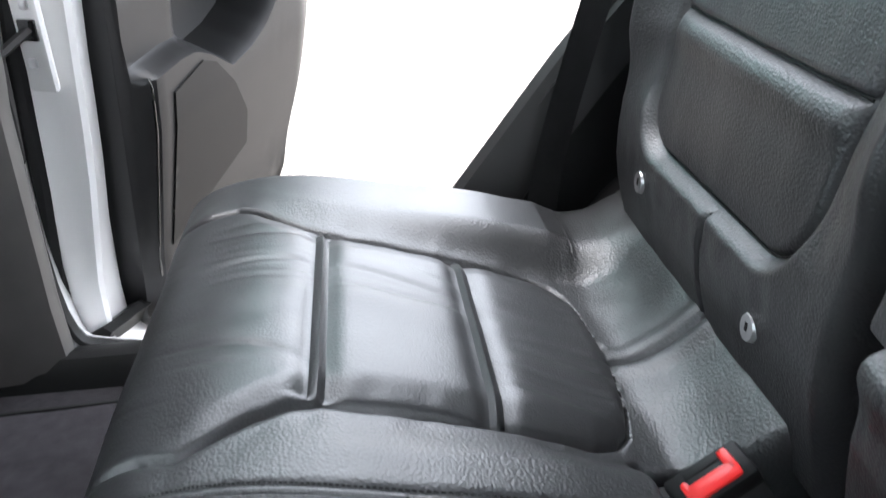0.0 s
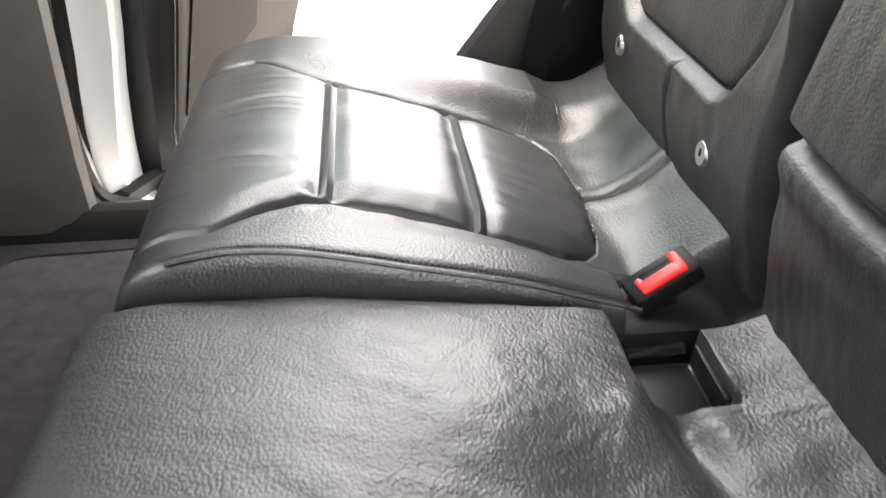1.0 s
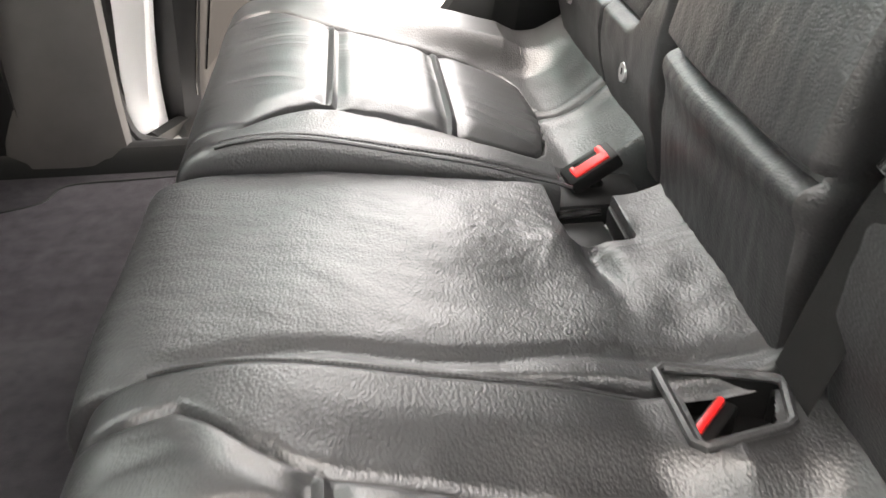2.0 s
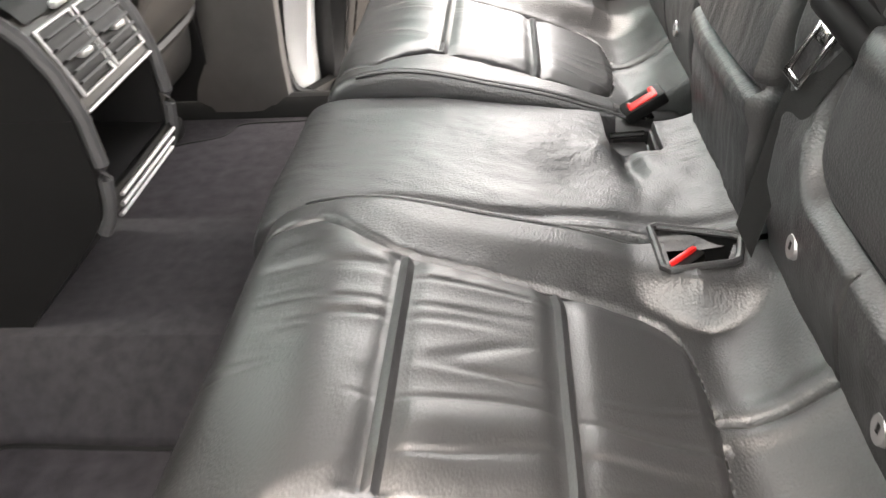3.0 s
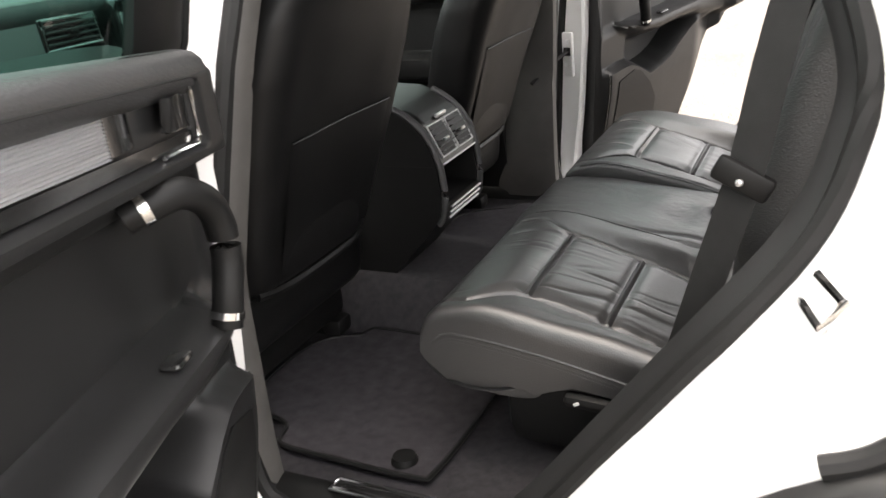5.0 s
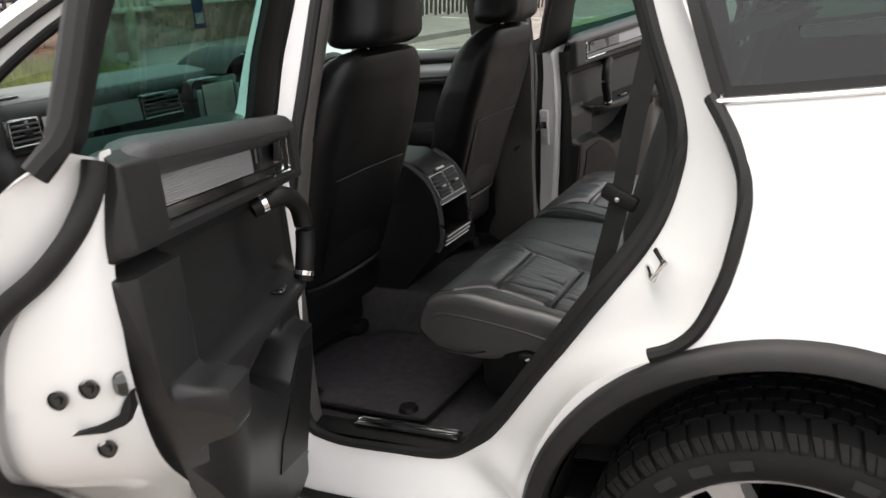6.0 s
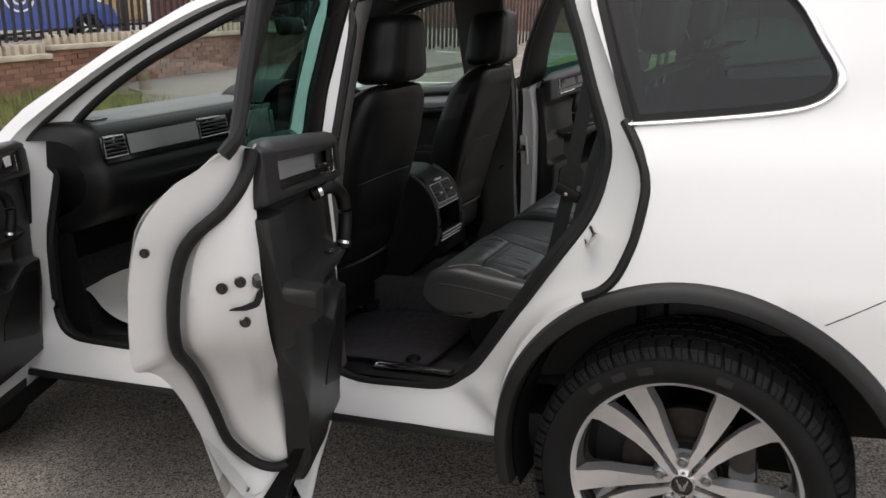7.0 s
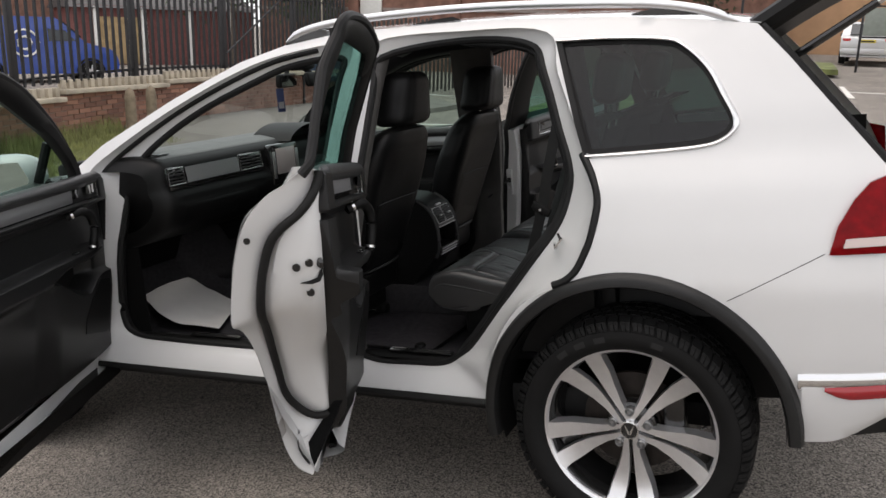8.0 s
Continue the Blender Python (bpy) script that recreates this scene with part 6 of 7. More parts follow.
# grained top pad; its lighter base colour stands in for the sky's sheen
DASH_TOP = mat("dash_grain_sky_sheen", (0.095, 0.098, 0.096), 0.5, bump=0.4, bscale=700, vary=0.1, vscale=20, bdist=0.0006)


def dashboard():
    d = thing("dashboard", "black dashboard with silver trim strip and vents", "dashboard")
    # rounded section swept across the car, drawn in at its ends
    sec = smooth_line([(-2.27, 1.288, 0), (-2.2, 1.290, 0), (-2.07, 1.284, 0), (-1.985, 1.268, 0), (-1.940, 1.245, 0), (-1.925, 1.205, 0), (-1.922, 1.15, 0), (-1.900, 1.10, 0), (-1.905, 1.04, 0), (-1.965, 0.965, 0), (-2.12, 0.90, 0), (-2.27, 0.88, 0)], 5)
    k = len(sec) - 1

    def dash(u, v):
        y = -0.775 + 1.47 * v
        e = min(y + 0.775, 0.695 - y)
        q = 1 - 0.32 * (1 - math.sqrt(max(0.0, 1 - (1 - min(1.0, e / 0.06)) ** 2)))
        p = sec[round(u * k)]
        groove = 0.006 * gauss(p.y - 1.085, 0.006) * step_smooth(-0.70, -0.68, y) * step_smooth(-0.10, -0.12, y)
        return Vector((-2.14 + (p.x + 2.14) * q - groove, y, 1.10 + (p.y - 1.10) * q))
    bm = grid(k, 90, dash)
    bmesh.ops.holes_fill(bm, edges=bm.edges)
    part("body", bm, PLASTIC, d)
    part("glove_box_lid", grid(14, 12, lambda u, v: Vector((-1.898 - 0.055 * v ** 2 + 0.006 * math.sin(math.pi * u) ** 0.3 * math.sin(math.pi * v) ** 0.3, -0.66 + 0.50 * u, 1.07 - 0.10 * v))), PLASTIC, d, "closed black glove box lid")
    part("top_pad", grid(30, 40, lambda u, v: Vector((-2.265 + 0.29 * u, -0.735 + 1.39 * v, lerp_table([(-2.27, 1.2905), (-2.2, 1.2935), (-2.07, 1.288), (-1.985, 1.2715), (-1.97, 1.263)], -2.265 + 0.29 * u) - 0.012 * max(0.0, abs(2 * v - 1) - 0.93) / 0.07))), DASH_TOP, d, "grained black dashboard top with the sky's sheen in its colour")
    part("silver_strip", grid(20, 4, lambda u, v: Vector((-1.908 - 0.006 * v, -0.622 + 0.352 * u, 1.158 + 0.066 * v))), BUTTON, d, "brushed silver trim strip")
    part("gloss_strip", grid(20, 2, lambda u, v: Vector((-1.909, -0.73 + 0.64 * u, 1.138 + 0.016 * v))), GLOSS_BLACK, d)
    for ya, yb in ((-0.735, -0.628), (-0.264, -0.090)):
        y, w = (ya + yb) / 2, (yb - ya) / 2
        v = part("air_vent", box((-1.922, y, 1.192), (0.02, 2 * w, 0.078), 0.008), GLOSS_BLACK, d)
        part("vent_ring", tube([(-1.908, y - w + 0.004, 1.158), (-1.908, y + w - 0.004, 1.158), (-1.914, y + w - 0.010, 1.226), (-1.914, y - w + 0.010, 1.226)], 0.003, 6, closed=True), BUTTON, v)
        for i in range(4):
            part("vane", box((-1.910, y, 1.170 + 0.014 * i), (0.012, 2 * w - 0.016, 0.004), 0, pose(0, 0, 0, 0, -25, 0)), TRIM, v)
        part("vent_thumb", box((-1.902, y, 1.191), (0.012, 0.022, 0.010), 0.003), PLASTIC, v)
    part("defrost_vent", box((-2.03, -0.64, 1.280), (0.05, 0.07, 0.006), 0.003), GLOSS_BLACK, d)
    hood = part("instrument_hood", grid(12, 16, lambda u, v: Vector((-2.12 + 0.24 * u, 0.33 + 0.22 * (2 * v - 1), 1.262 + 0.075 * math.sin(math.pi * v) ** 0.6 - 0.01 * u))), PLASTIC, d)
    scr = part("screen_housing", box((-1.915, 0.070, 1.150), (0.05, 0.225, 0.200), 0.015), GLOSS_BLACK, d)
    for yy in (-0.026, 0.166):
        part("side_keys", box((-1.889, yy, 1.150), (0.006, 0.020, 0.130), 0.002), BUTTON, scr)
    # the screen's pale reflection is painted as its base colour
    part("screen", box((-1.888, 0.070, 1.165), (0.004, 0.155, 0.125), 0.002), mat("screen_painted_reflection", (0.45, 0.40, 0.38), 0.15, vary=0.05), scr, "touch screen with a pale painted reflection")
    return d


dashboard()


def steering_wheel():
    s = thing("steering_wheel", "black leather steering wheel on the driver's side", "steering wheel")
    m = pose(-1.70, 0.38, 1.10, 0, -65, 0)
    bm = tube([m @ Vector((0.185 * math.cos(a), 0.185 * math.sin(a), 0)) for a in (2 * math.pi * i / 40 for i in range(40))], 0.016, 8, closed=True)
    part("rim", bm, LEATHER, s)
    part("boss", box(m.translation, (0.12, 0.15, 0.05), 0.03, m.to_3x3().to_4x4()), PLASTIC, s)
    for a in (0, 90, 180):
        part("spoke", tube([m @ Vector((0, 0, 0)), m @ Vector((0.18 * math.cos(radians(a - 0)) * (1 if a != 90 else 0) , 0.18 * math.sin(radians(a)), 0))], 0.014, 8), PLASTIC, s)
    part("column", tube([m.translation, m.translation + Vector((-0.3, 0, -0.12))], 0.04, 10), PLASTIC, s)
    return s


steering_wheel()
mirror = thing("interior_mirror", "black interior mirror hanging at the windscreen", "mirror")
part("shell", box((-1.62, 0.0, 1.545), (0.03, 0.22, 0.065), 0.012, pose(0, 0, 0, 0, -10, 12)), PLASTIC, mirror)
part("stalk", tube([(-1.63, 0, 1.55), (-1.68, 0, 1.61)], 0.015, 8), PLASTIC, mirror)
part("sensor_box", box((-1.69, 0, 1.615), (0.10, 0.09, 0.05), 0.015), PLASTIC, mirror)

part("firewall", box((-2.46, 0, 0.82), (0.06, 1.56, 0.90), 0.02), PLASTIC, car)
for s in (-1, 1):
    part("kick_panel", grid(10, 10, lambda u, v: Vector((-2.45 + 0.34 * u, s * (0.765 - 0.01 * u), 0.43 + 0.47 * v))), PLASTIC, car)

im = thing("rear_view_mirror", "black interior mirror under the windscreen's top edge", "mirror")
part("housing", put(box((0, 0, 0), (0.030, 0.205, 0.062), 0.012), pose(-1.718, -0.095, 1.548, 0, 8, 14)), PLASTIC, im)
part("mirror_pane", put(box((0.0155, 0, 0), (0.002, 0.190, 0.048), 0.001), pose(-1.718, -0.095, 1.548, 0, 8, 14)), GLOSS_BLACK, im)
part("stem", tube([(-1.725, -0.08, 1.56), (-1.735, -0.055, 1.60)], 0.011, 8), PLASTIC, im)
tg = thing("hanging_tag", "small dark blue card tag hanging from the mirror", "tag")
part("card", put(box((0, 0, 0), (0.004, 0.034, 0.105), 0.0015), pose(-1.706, -0.172, 1.462, 0, 0, -40)), mat("blue_card", (0.02, 0.03, 0.09), 0.45, vary=0.1), tg)
part("pale_patch", put(box((0.0024, 0, -0.022), (0.001, 0.024, 0.030), 0), pose(-1.706, -0.172, 1.462, 0, 0, -40)), BUTTON, tg)
part("string", tube([(-1.706, -0.172, 1.512), (-1.704, -0.165, 1.560)], 0.0015, 5), PLASTIC, tg)


# ---- mats, paper ----
for nm, cy, lab in (("floor_mat", -0.46, "dark grey carpet floor mat in the rear footwell"), ("floor_mat", 0.46, "dark grey carpet floor mat in the rear footwell")):
    f = thing(nm, lab, "floor mat", group="floor mats")
    k = 1 if cy > 0 else -1
    out = [(-0.80, 0.23), (-0.79, 0.42), (-0.80, 0.64), (-0.83, 0.67), (-1.00, 0.665), (-1.11, 0.655), (-1.135, 0.60), (-1.22, 0.565), (-1.27, 0.50), (-1.27, 0.34), (-1.23, 0.275), (-1.175, 0.25), (-1.165, 0.222), (-1.14, 0.212), (-1.0, 0.216), (-0.86, 0.218)]
    O = [(x, y * k) for x, y in out]
    O = [(p.x, p.y) for p in smooth_line([(*q, 0) for q in O], 4, True)]
    part("mat_body", panel(O, [], lambda x, y: Vector((x, y, 0.503 + 0.004 * noise.noise(Vector((x * 6, y * 6, 0))))), 0.04, (0, 0, -0.01)), MAT_PILE, f)
    part("binding", tube([Vector((p[0], p[1], 0.501)) for p in O], 0.005, 6, closed=True), RUBBER, f)
    b = bmesh.new()
    bmesh.ops.create_cone(b, cap_ends=True, segments=24, radius1=0.024, radius2=0.020, depth=0.010)
    bmesh.ops.translate(b, vec=(-0.862, k * 0.638, 0.510), verts=b.verts)
    part("mat_clip", b, PLASTIC, f, "round black mat clip")
paper = thing("paper_mat", "creased white paper mat in the front footwell", "paper mat")
def sheet(u, v):
    a = Vector((-2.35, -0.55, 0.612)).lerp(Vector((-1.85, -0.625, 0.512)), u) + Vector((0, -0.055, -0.02)) * math.sin(math.pi * u) ** 1.5
    b = Vector((-2.30, -0.28, 0.640)).lerp(Vector((-2.02, -0.27, 0.515)), u)
    return a.lerp(b, v) + Vector((0, 0, 0.008 * noise.noise(Vector((u * 4, v * 4, 5))) + 0.012 * math.sin(math.pi * v) * (1 - u)))


part("sheet", grid(24, 24, sheet), mat("white_paper", (0.60, 0.575, 0.55), 0.8, vary=0.05), paper)

# ---- street beyond ----
LEAN_BACK = math.degrees(math.atan(SLOPE))


def up_pose(x, y, turn=0, lift=0.0):
    """Upright on the street, which lies level while the car's spot is tilted against it."""
    return Matrix.Translation((x, y, ground_z(x, y) + lift)) @ pose(0, 0, 0, 0, LEAN_BACK, 0) @ pose(0, 0, 0, 0, 0, turn)


BRICK = mat("red_brick", (0.19, 0.098, 0.072), 0.85, bump=0.4, bscale=60, vary=0.35, vscale=3, bdist=0.004)
MORTAR = mat("mortar", (0.20, 0.155, 0.125), 0.95, bump=0.4, bscale=90, vary=0.2, vscale=6)
CONCRETE = mat("pale_concrete", (0.42, 0.37, 0.29), 0.9, bump=0.4, bscale=80, vary=0.2, vscale=5)
IRON = mat("black_iron", (0.012, 0.012, 0.014), 0.5, vary=0.3, vscale=12)
GRASS = mat("grass", (0.13, 0.15, 0.05), 0.9, vary=0.45, vscale=2.5, bump=0.6, bscale=40)
BLADE = mat("grass_blade", (0.21, 0.22, 0.08), 0.8, vary=0.4, vscale=5)
LEAF = mat("dark_leaf", (0.03, 0.05, 0.018), 0.7, vary=0.4, vscale=4)
BARK = mat("bark", (0.08, 0.06, 0.045), 0.9, bump=0.6, bscale=30, vary=0.3)
ROAD_WHITE = mat("road_marking", (0.62, 0.60, 0.56), 0.8, vary=0.2, vscale=9)
BLUE = mat("blue_van_paint", (0.012, 0.05, 0.28), 0.3, coat=0.8, vary=0.06)
SILVER = mat("silver_car_paint", (0.55, 0.55, 0.55), 0.3, metal=0.3, coat=0.8, vary=0.03)
BLACK_PAINT = mat("black_car_paint", (0.012, 0.012, 0.014), 0.25, coat=0.8, vary=0.1)
DARK_GLASS = mat("dark_window_glass", (0.02, 0.025, 0.028), 0.08, vary=0.2)
WHITE_TRIM = mat("white_window_trim", (0.75, 0.75, 0.72), 0.5, vary=0.05)
RENDER_TAN = mat("tan_render", (0.46, 0.28, 0.16), 0.9, vary=0.1, vscale=1.5, bump=0.2, bscale=60)
BUFF = mat("buff_brick", (0.38, 0.27, 0.14), 0.9, vary=0.25, vscale=4)
SLATE = mat("roof_slate", (0.07, 0.065, 0.065), 0.7, vary=0.3, vscale=6)
PAVING = mat("pavement_asphalt", (0.17, 0.155, 0.14), 0.92, bump=0.4, bscale=90, vary=0.15, vscale=3)
TAN_BOARD = mat("weathered_board", (0.05, 0.045, 0.042), 0.8, vary=0.3, vscale=10)


def draped(outline, name, material, label, lift, step=0.5, kind="structure", category="ground"):
    ob = link(name, panel(outline, [], lambda x, y: Vector((x, y, ground_z(x, y) + lift)), step, (0, 0, -0.15)), material)
    return tagged(ob, label, category, kind=kind)


draped([(-10.0, -3.0), (-8.3, -3.0), (-8.1, 4.0), (-8.4, 5.9), (-9.2, 6.8), (-10.0, 7.0)], "verge", GRASS, "rough green grass verge below the brick wall", 0.06)
draped([(-10.0, 7.0), (-9.2, 6.8), (-8.4, 5.9), (-7.4, 8.0), (-7.0, 14.0), (-9.0, 16.5), (-10.0, 16.0)], "pavement", PAVING, "pale worn asphalt pavement with kerb", 0.10)
draped([(-5.0, 12.2), (-2.6, 12.0), (-2.4, 15.6), (-5.2, 15.9)], "lawn", GRASS, "strip of green lawn beside the road", 0.07)
draped([(-0.6, 24.0), (0.75, 23.4), (0.6, 27.0), (-1.4, 27.5)], "grass_bank", GRASS, "overgrown grass bank by the parked car", 0.25)
for o in ([(0.92, 17.5), (1.06, 17.5), (0.86, 20.6), (0.74, 20.6)], [(0.85, 19.0), (6.0, 19.0), (6.0, 19.09), (0.85, 19.09)], [(-6.9, 10.3), (-3.2, 10.2), (-3.2, 10.32), (-6.9, 10.42)], [(-9.5, 17.6), (-5.5, 17.3), (-5.5, 17.45), (-9.5, 17.75)]):
    draped(o, "road_marking", ROAD_WHITE, "worn white painted line on the asphalt", 0.012, 0.6)

# grass blades on the verge
bm = bmesh.new()
rnd = random.Random(5)
for i in range(9000):
    y = rnd.uniform(1.0, 6.7)
    x = -9.95 + 1.5 * rnd.random() ** 1.5
    tall = rnd.uniform(0.06, 0.16) * (1.0 + 1.6 * max(0, noise.noise(Vector((x * 1.2, y * 1.2, 3)))) + (0.9 if x < -9.6 else 0))
    z = ground_z(x, y) + 0.05
    a, ln = rnd.uniform(0, 6.3), rnd.uniform(-0.06, 0.06)
    w = 0.008
    p = [bm.verts.new((x - w * math.cos(a), y - w * math.sin(a), z)), bm.verts.new((x + w * math.cos(a), y + w * math.sin(a), z)), bm.verts.new((x + ln, y + ln * 0.6, z + tall))]
    bm.faces.new(p)
tagged(link("grass", bm, BLADE, smooth=False), "uneven tufts of grass at the foot of the wall", "grass", kind="stuff")

# boundary wall along x = -10
WALL_X = -10.0
wall = tagged(new("wall_boundary"), "low red brick boundary wall with slotted concrete coping", "wall", kind="structure")
for k in range(9):
    y0, y1 = -3.0 + 2.2 * k, -0.8 + 2.2 * k
    part("wall_core", put(box((-0.06, (y1 - y0) / 2, 0.32), (0.20, y1 - y0, 0.80), 0), up_pose(WALL_X, y0)), MORTAR, wall)
    part("coping", put(box((0.0, (y1 - y0) / 2, 0.76), (0.32, y1 - y0 + 0.001, 0.07), 0.012), up_pose(WALL_X, y0)), CONCRETE, wall)
    bmc = bmesh.new()
    for j in range(16):
        box((0.0, 0.07 + 0.1375 * j, 0.86), (0.10, 0.075, 0.14), 0.008, None, bmc)
    part("coping_slots", put(bmc, up_pose(WALL_X, y0)), CONCRETE, wall, "row of pale concrete merlons on the coping")


def paling(y, h, m):
    b = bmesh.new()
    box((0, 0, 0.88 + h / 2), (0.045, 0.035, h), 0.004, None, b, 1)
    return put(b, m)


fence = thing("fence", "tall black iron railings on the brick wall", "fence")
n = 0
for i in range(118):
    y = -2.9 + 0.145 * i
    m = up_pose(WALL_X, y)
    if i % 16 == 7:
        part("post", put(box((-0.02, 0, 1.75), (0.09, 0.09, 1.85), 0.006), m), IRON, fence)
    else:
        b = paling(0, 1.55, m)
        part("paling", b, IRON, fence)
for z in (0.98, 2.25):
    part("rail", tube([up_pose(WALL_X, y) @ Vector((-0.035, 0, z)) for y in (-3 + 1.0 * j for j in range(18))], 0.022, 6), IRON, fence)
part("brace", tube([up_pose(WALL_X, 9.7) @ Vector((0.03, 0, 1.2)), up_pose(WALL_X, 11.6) @ Vector((0.03, 0, 2.3))], 0.018, 6), IRON, fence)

for x, y in ((-9.35, 6.55), (-9.3, 6.95)):
    b = thing("bollard", "weathered grey timber bollard with rounded top", "bollard", group="bollards")
    m = up_pose(x, y)
    def post(u, v):
        a = 2 * math.pi * u
        r = lerp_table([(0, 0.085), (0.8, 0.082), (0.92, 0.07), (0.98, 0.04), (1.0, 0.0)], v)
        return m @ Vector((r * math.cos(a), r * math.sin(a), 0.02 + 0.80 * v))
    part("stake", grid(14, 16, post, wrap=True), mat("weathered_timber", (0.20, 0.16, 0.11), 0.9, bump=0.5, bscale=40, vary=0.3, vscale=12), b)

board = thing("notice_board", "long dark blue board on posts with a row of white marks", "sign")
m = up_pose(-9.9, 12.6)
part("panel", put(box((0, 1.2, 1.0), (0.05, 3.0, 0.95), 0.01), m), mat("blue_board", (0.03, 0.05, 0.09), 0.5, vary=0.15), board)
for j in range(14):
    part("white_mark", put(box((0.03, -0.1 + 0.19 * j, 0.68), (0.006, 0.10, 0.05), 0), m), WHITE_TRIM, board)
for yy in (-0.35, 2.75):
    part("leg", put(box((-0.05, yy, 0.75), (0.07, 0.07, 1.5), 0.008), m), IRON, board)
far_fence = thing("paling_fence", "dark close-boarded paling fence beside the road", "fence")
for j in range(44):
    m = up_pose(-10.6 + 0.05 * j, 16.4 + 0.16 * j)
    part("pale", put(box((0, 0, 1.0 + 0.03 * ((j * 7) % 3)), (0.03, 0.11, 2.0), 0.004), m), TAN_BOARD, far_fence)
part("poster", put(box((0.04, 0, 1.35), (0.01, 0.55, 0.75), 0), up_pose(-10.45, 18.6)), WHITE_TRIM, far_fence, "white square notice on the fence")


# ---- parked vehicles ----
def vehicle(name, label, place, sidepts, width, paint, windows, wheels, tail=None):
    v = thing(name, label, "van" if "van" in name else "car")
    S = [(p.x, p.y) for p in smooth_line([(*q, 0) for q in sidepts], 3, True)]
    w = width / 2
    tuck = lambda z: 0.16 * step_smooth(0.95, 1.8, z) + 0.05 * step_smooth(0.5, 0.25, z)
    bm = bmesh.new()
    prism(S, lambda x, z: Vector((x, -w + tuck(z), z)), lambda x, z: Vector((x, w - tuck(z), z)), bm)
    part("body", put(bm, place), paint, v)
    for win in windows:
        for s in (-1, 1):
            part("side_window", put(prism(win, lambda x, z: Vector((x, s * (w - tuck(z) + 0.004), z)), lambda x, z: Vector((x, s * (w - tuck(z) - 0.03), z))), place), DARK_GLASS, v)
    for cx, r in wheels:
        for s in (-1, 1):
            wl = part("wheel", put(lathe([(0.0, -0.02), (r * 0.62, -0.02), (r * 0.66, -0.05), (r * 0.92, -0.06), (r, -0.03), (r, 0.14), (r * 0.6, 0.16)], 28, (cx, -w + 0.03, r)) if s < 0 else mirror_y(lathe([(0.0, -0.02), (r * 0.62, -0.02), (r * 0.66, -0.05), (r * 0.92, -0.06), (r, -0.03), (r, 0.14), (r * 0.6, 0.16)], 28, (cx, -w + 0.03, r))), place), TYRE, v)
            bm = bmesh.new()
            for k in range(5):
                a = 2 * math.pi * k / 5
                box((cx + r * 0.33 * math.cos(a), s * (w - 0.005), r + r * 0.33 * math.sin(a)), (r * 0.6, 0.02, r * 0.2), 0.01, pose(0, 0, 0, 0, -math.degrees(a), 0), bm)
            part("alloy_spokes", put(bm, place), ALLOY, wl)
            part("arch", put(tube([(cx + (r + 0.05) * math.cos(a), s * (w + 0.0), r + (r + 0.05) * math.sin(a)) for a in (math.pi * i / 14 for i in range(15))], 0.03, 6), place), RUBBER, v)
    return v


van_side = [(-2.15, 0.35), (-2.2, 0.7), (-2.16, 1.2), (-2.05, 1.72), (-1.9, 1.82), (0.2, 1.83), (0.6, 1.76), (1.15, 1.25), (1.35, 1.12), (1.95, 0.95), (2.12, 0.75), (2.15, 0.4), (1.9, 0.28), (-1.9, 0.28)]
for k, (vx, vy) in enumerate(((-20.5, 14.3), (-22.8, 10.3))):
    P = up_pose(vx, vy, 61)
    van = vehicle("delivery_van", "dark blue delivery van with round white decal, parked behind railings", P, van_side, 1.80, BLUE, [[(0.28, 1.18), (1.0, 1.18), (0.62, 1.62), (0.28, 1.66)]], ((-1.32, 0.32), (1.36, 0.32)))
    tagged(van, group="delivery vans")
    part("windscreen", put(prism([(0.70, 1.70), (1.18, 1.27), (1.21, 1.30), (0.73, 1.73)], lambda x, z: Vector((x, -0.68, z)), lambda x, z: Vector((x, 0.68, z))), P), DARK_GLASS, van)
    for s in (-1, 1):
        part("tail_lamp", put(box((-2.12, s * 0.80, 1.15), (0.10, 0.12, 0.65), 0.03), P), mat("van_lamp_red", (0.5, 0.02, 0.02), 0.2), van)
        bm = tube([(-0.35 + 0.36 * math.cos(a), s * 0.905, 1.12 + 0.36 * math.sin(a)) for a in (2 * math.pi * i / 24 for i in range(24))], 0.03, 6, closed=True)
        part("ring_decal", put(bm, P), WHITE_TRIM, van)
        part("inner_decal", put(tube([(-0.35 + 0.18 * math.cos(a), s * 0.885, 1.12 + 0.18 * math.sin(a)) for a in (2 * math.pi * i / 9 for i in range(9))], 0.035, 6, closed=True), P), WHITE_TRIM, van)
        for j in range(3):
            part("text_bar", put(box((-1.25, s * 0.87, 1.42 - 0.10 * j), (0.55 - 0.08 * j, 0.03, 0.045), 0), P), WHITE_TRIM, van)
        part("headlamp", put(box((2.0, s * 0.68, 0.82), (0.18, 0.26, 0.16), 0.04), P), CHROME, van)
    part("bumper", put(box((2.1, 0, 0.42), (0.14, 1.7, 0.22), 0.05), P), RUBBER, van)
    part("door_line", put(box((0.18, -0.905, 0.95), (0.012, 0.01, 1.1), 0), P), RUBBER, van)

hatch = [(-2.0, 0.35), (-2.06, 0.6), (-2.02, 0.92), (-1.85, 1.0), (-1.35, 1.42), (-0.9, 1.46), (0.1, 1.42), (0.85, 1.0), (1.7, 0.85), (2.0, 0.65), (2.02, 0.4), (1.8, 0.25), (-1.8, 0.25)]
P = up_pose(-21.6, 9.2, 62)
vehicle("parked_car", "black car parked behind the railings", P, hatch, 1.75, BLACK_PAINT, [[(-1.2, 1.0), (0.6, 0.98), (0.1, 1.34), (-1.1, 1.36)]], ((-1.28, 0.31), (1.3, 0.31)))
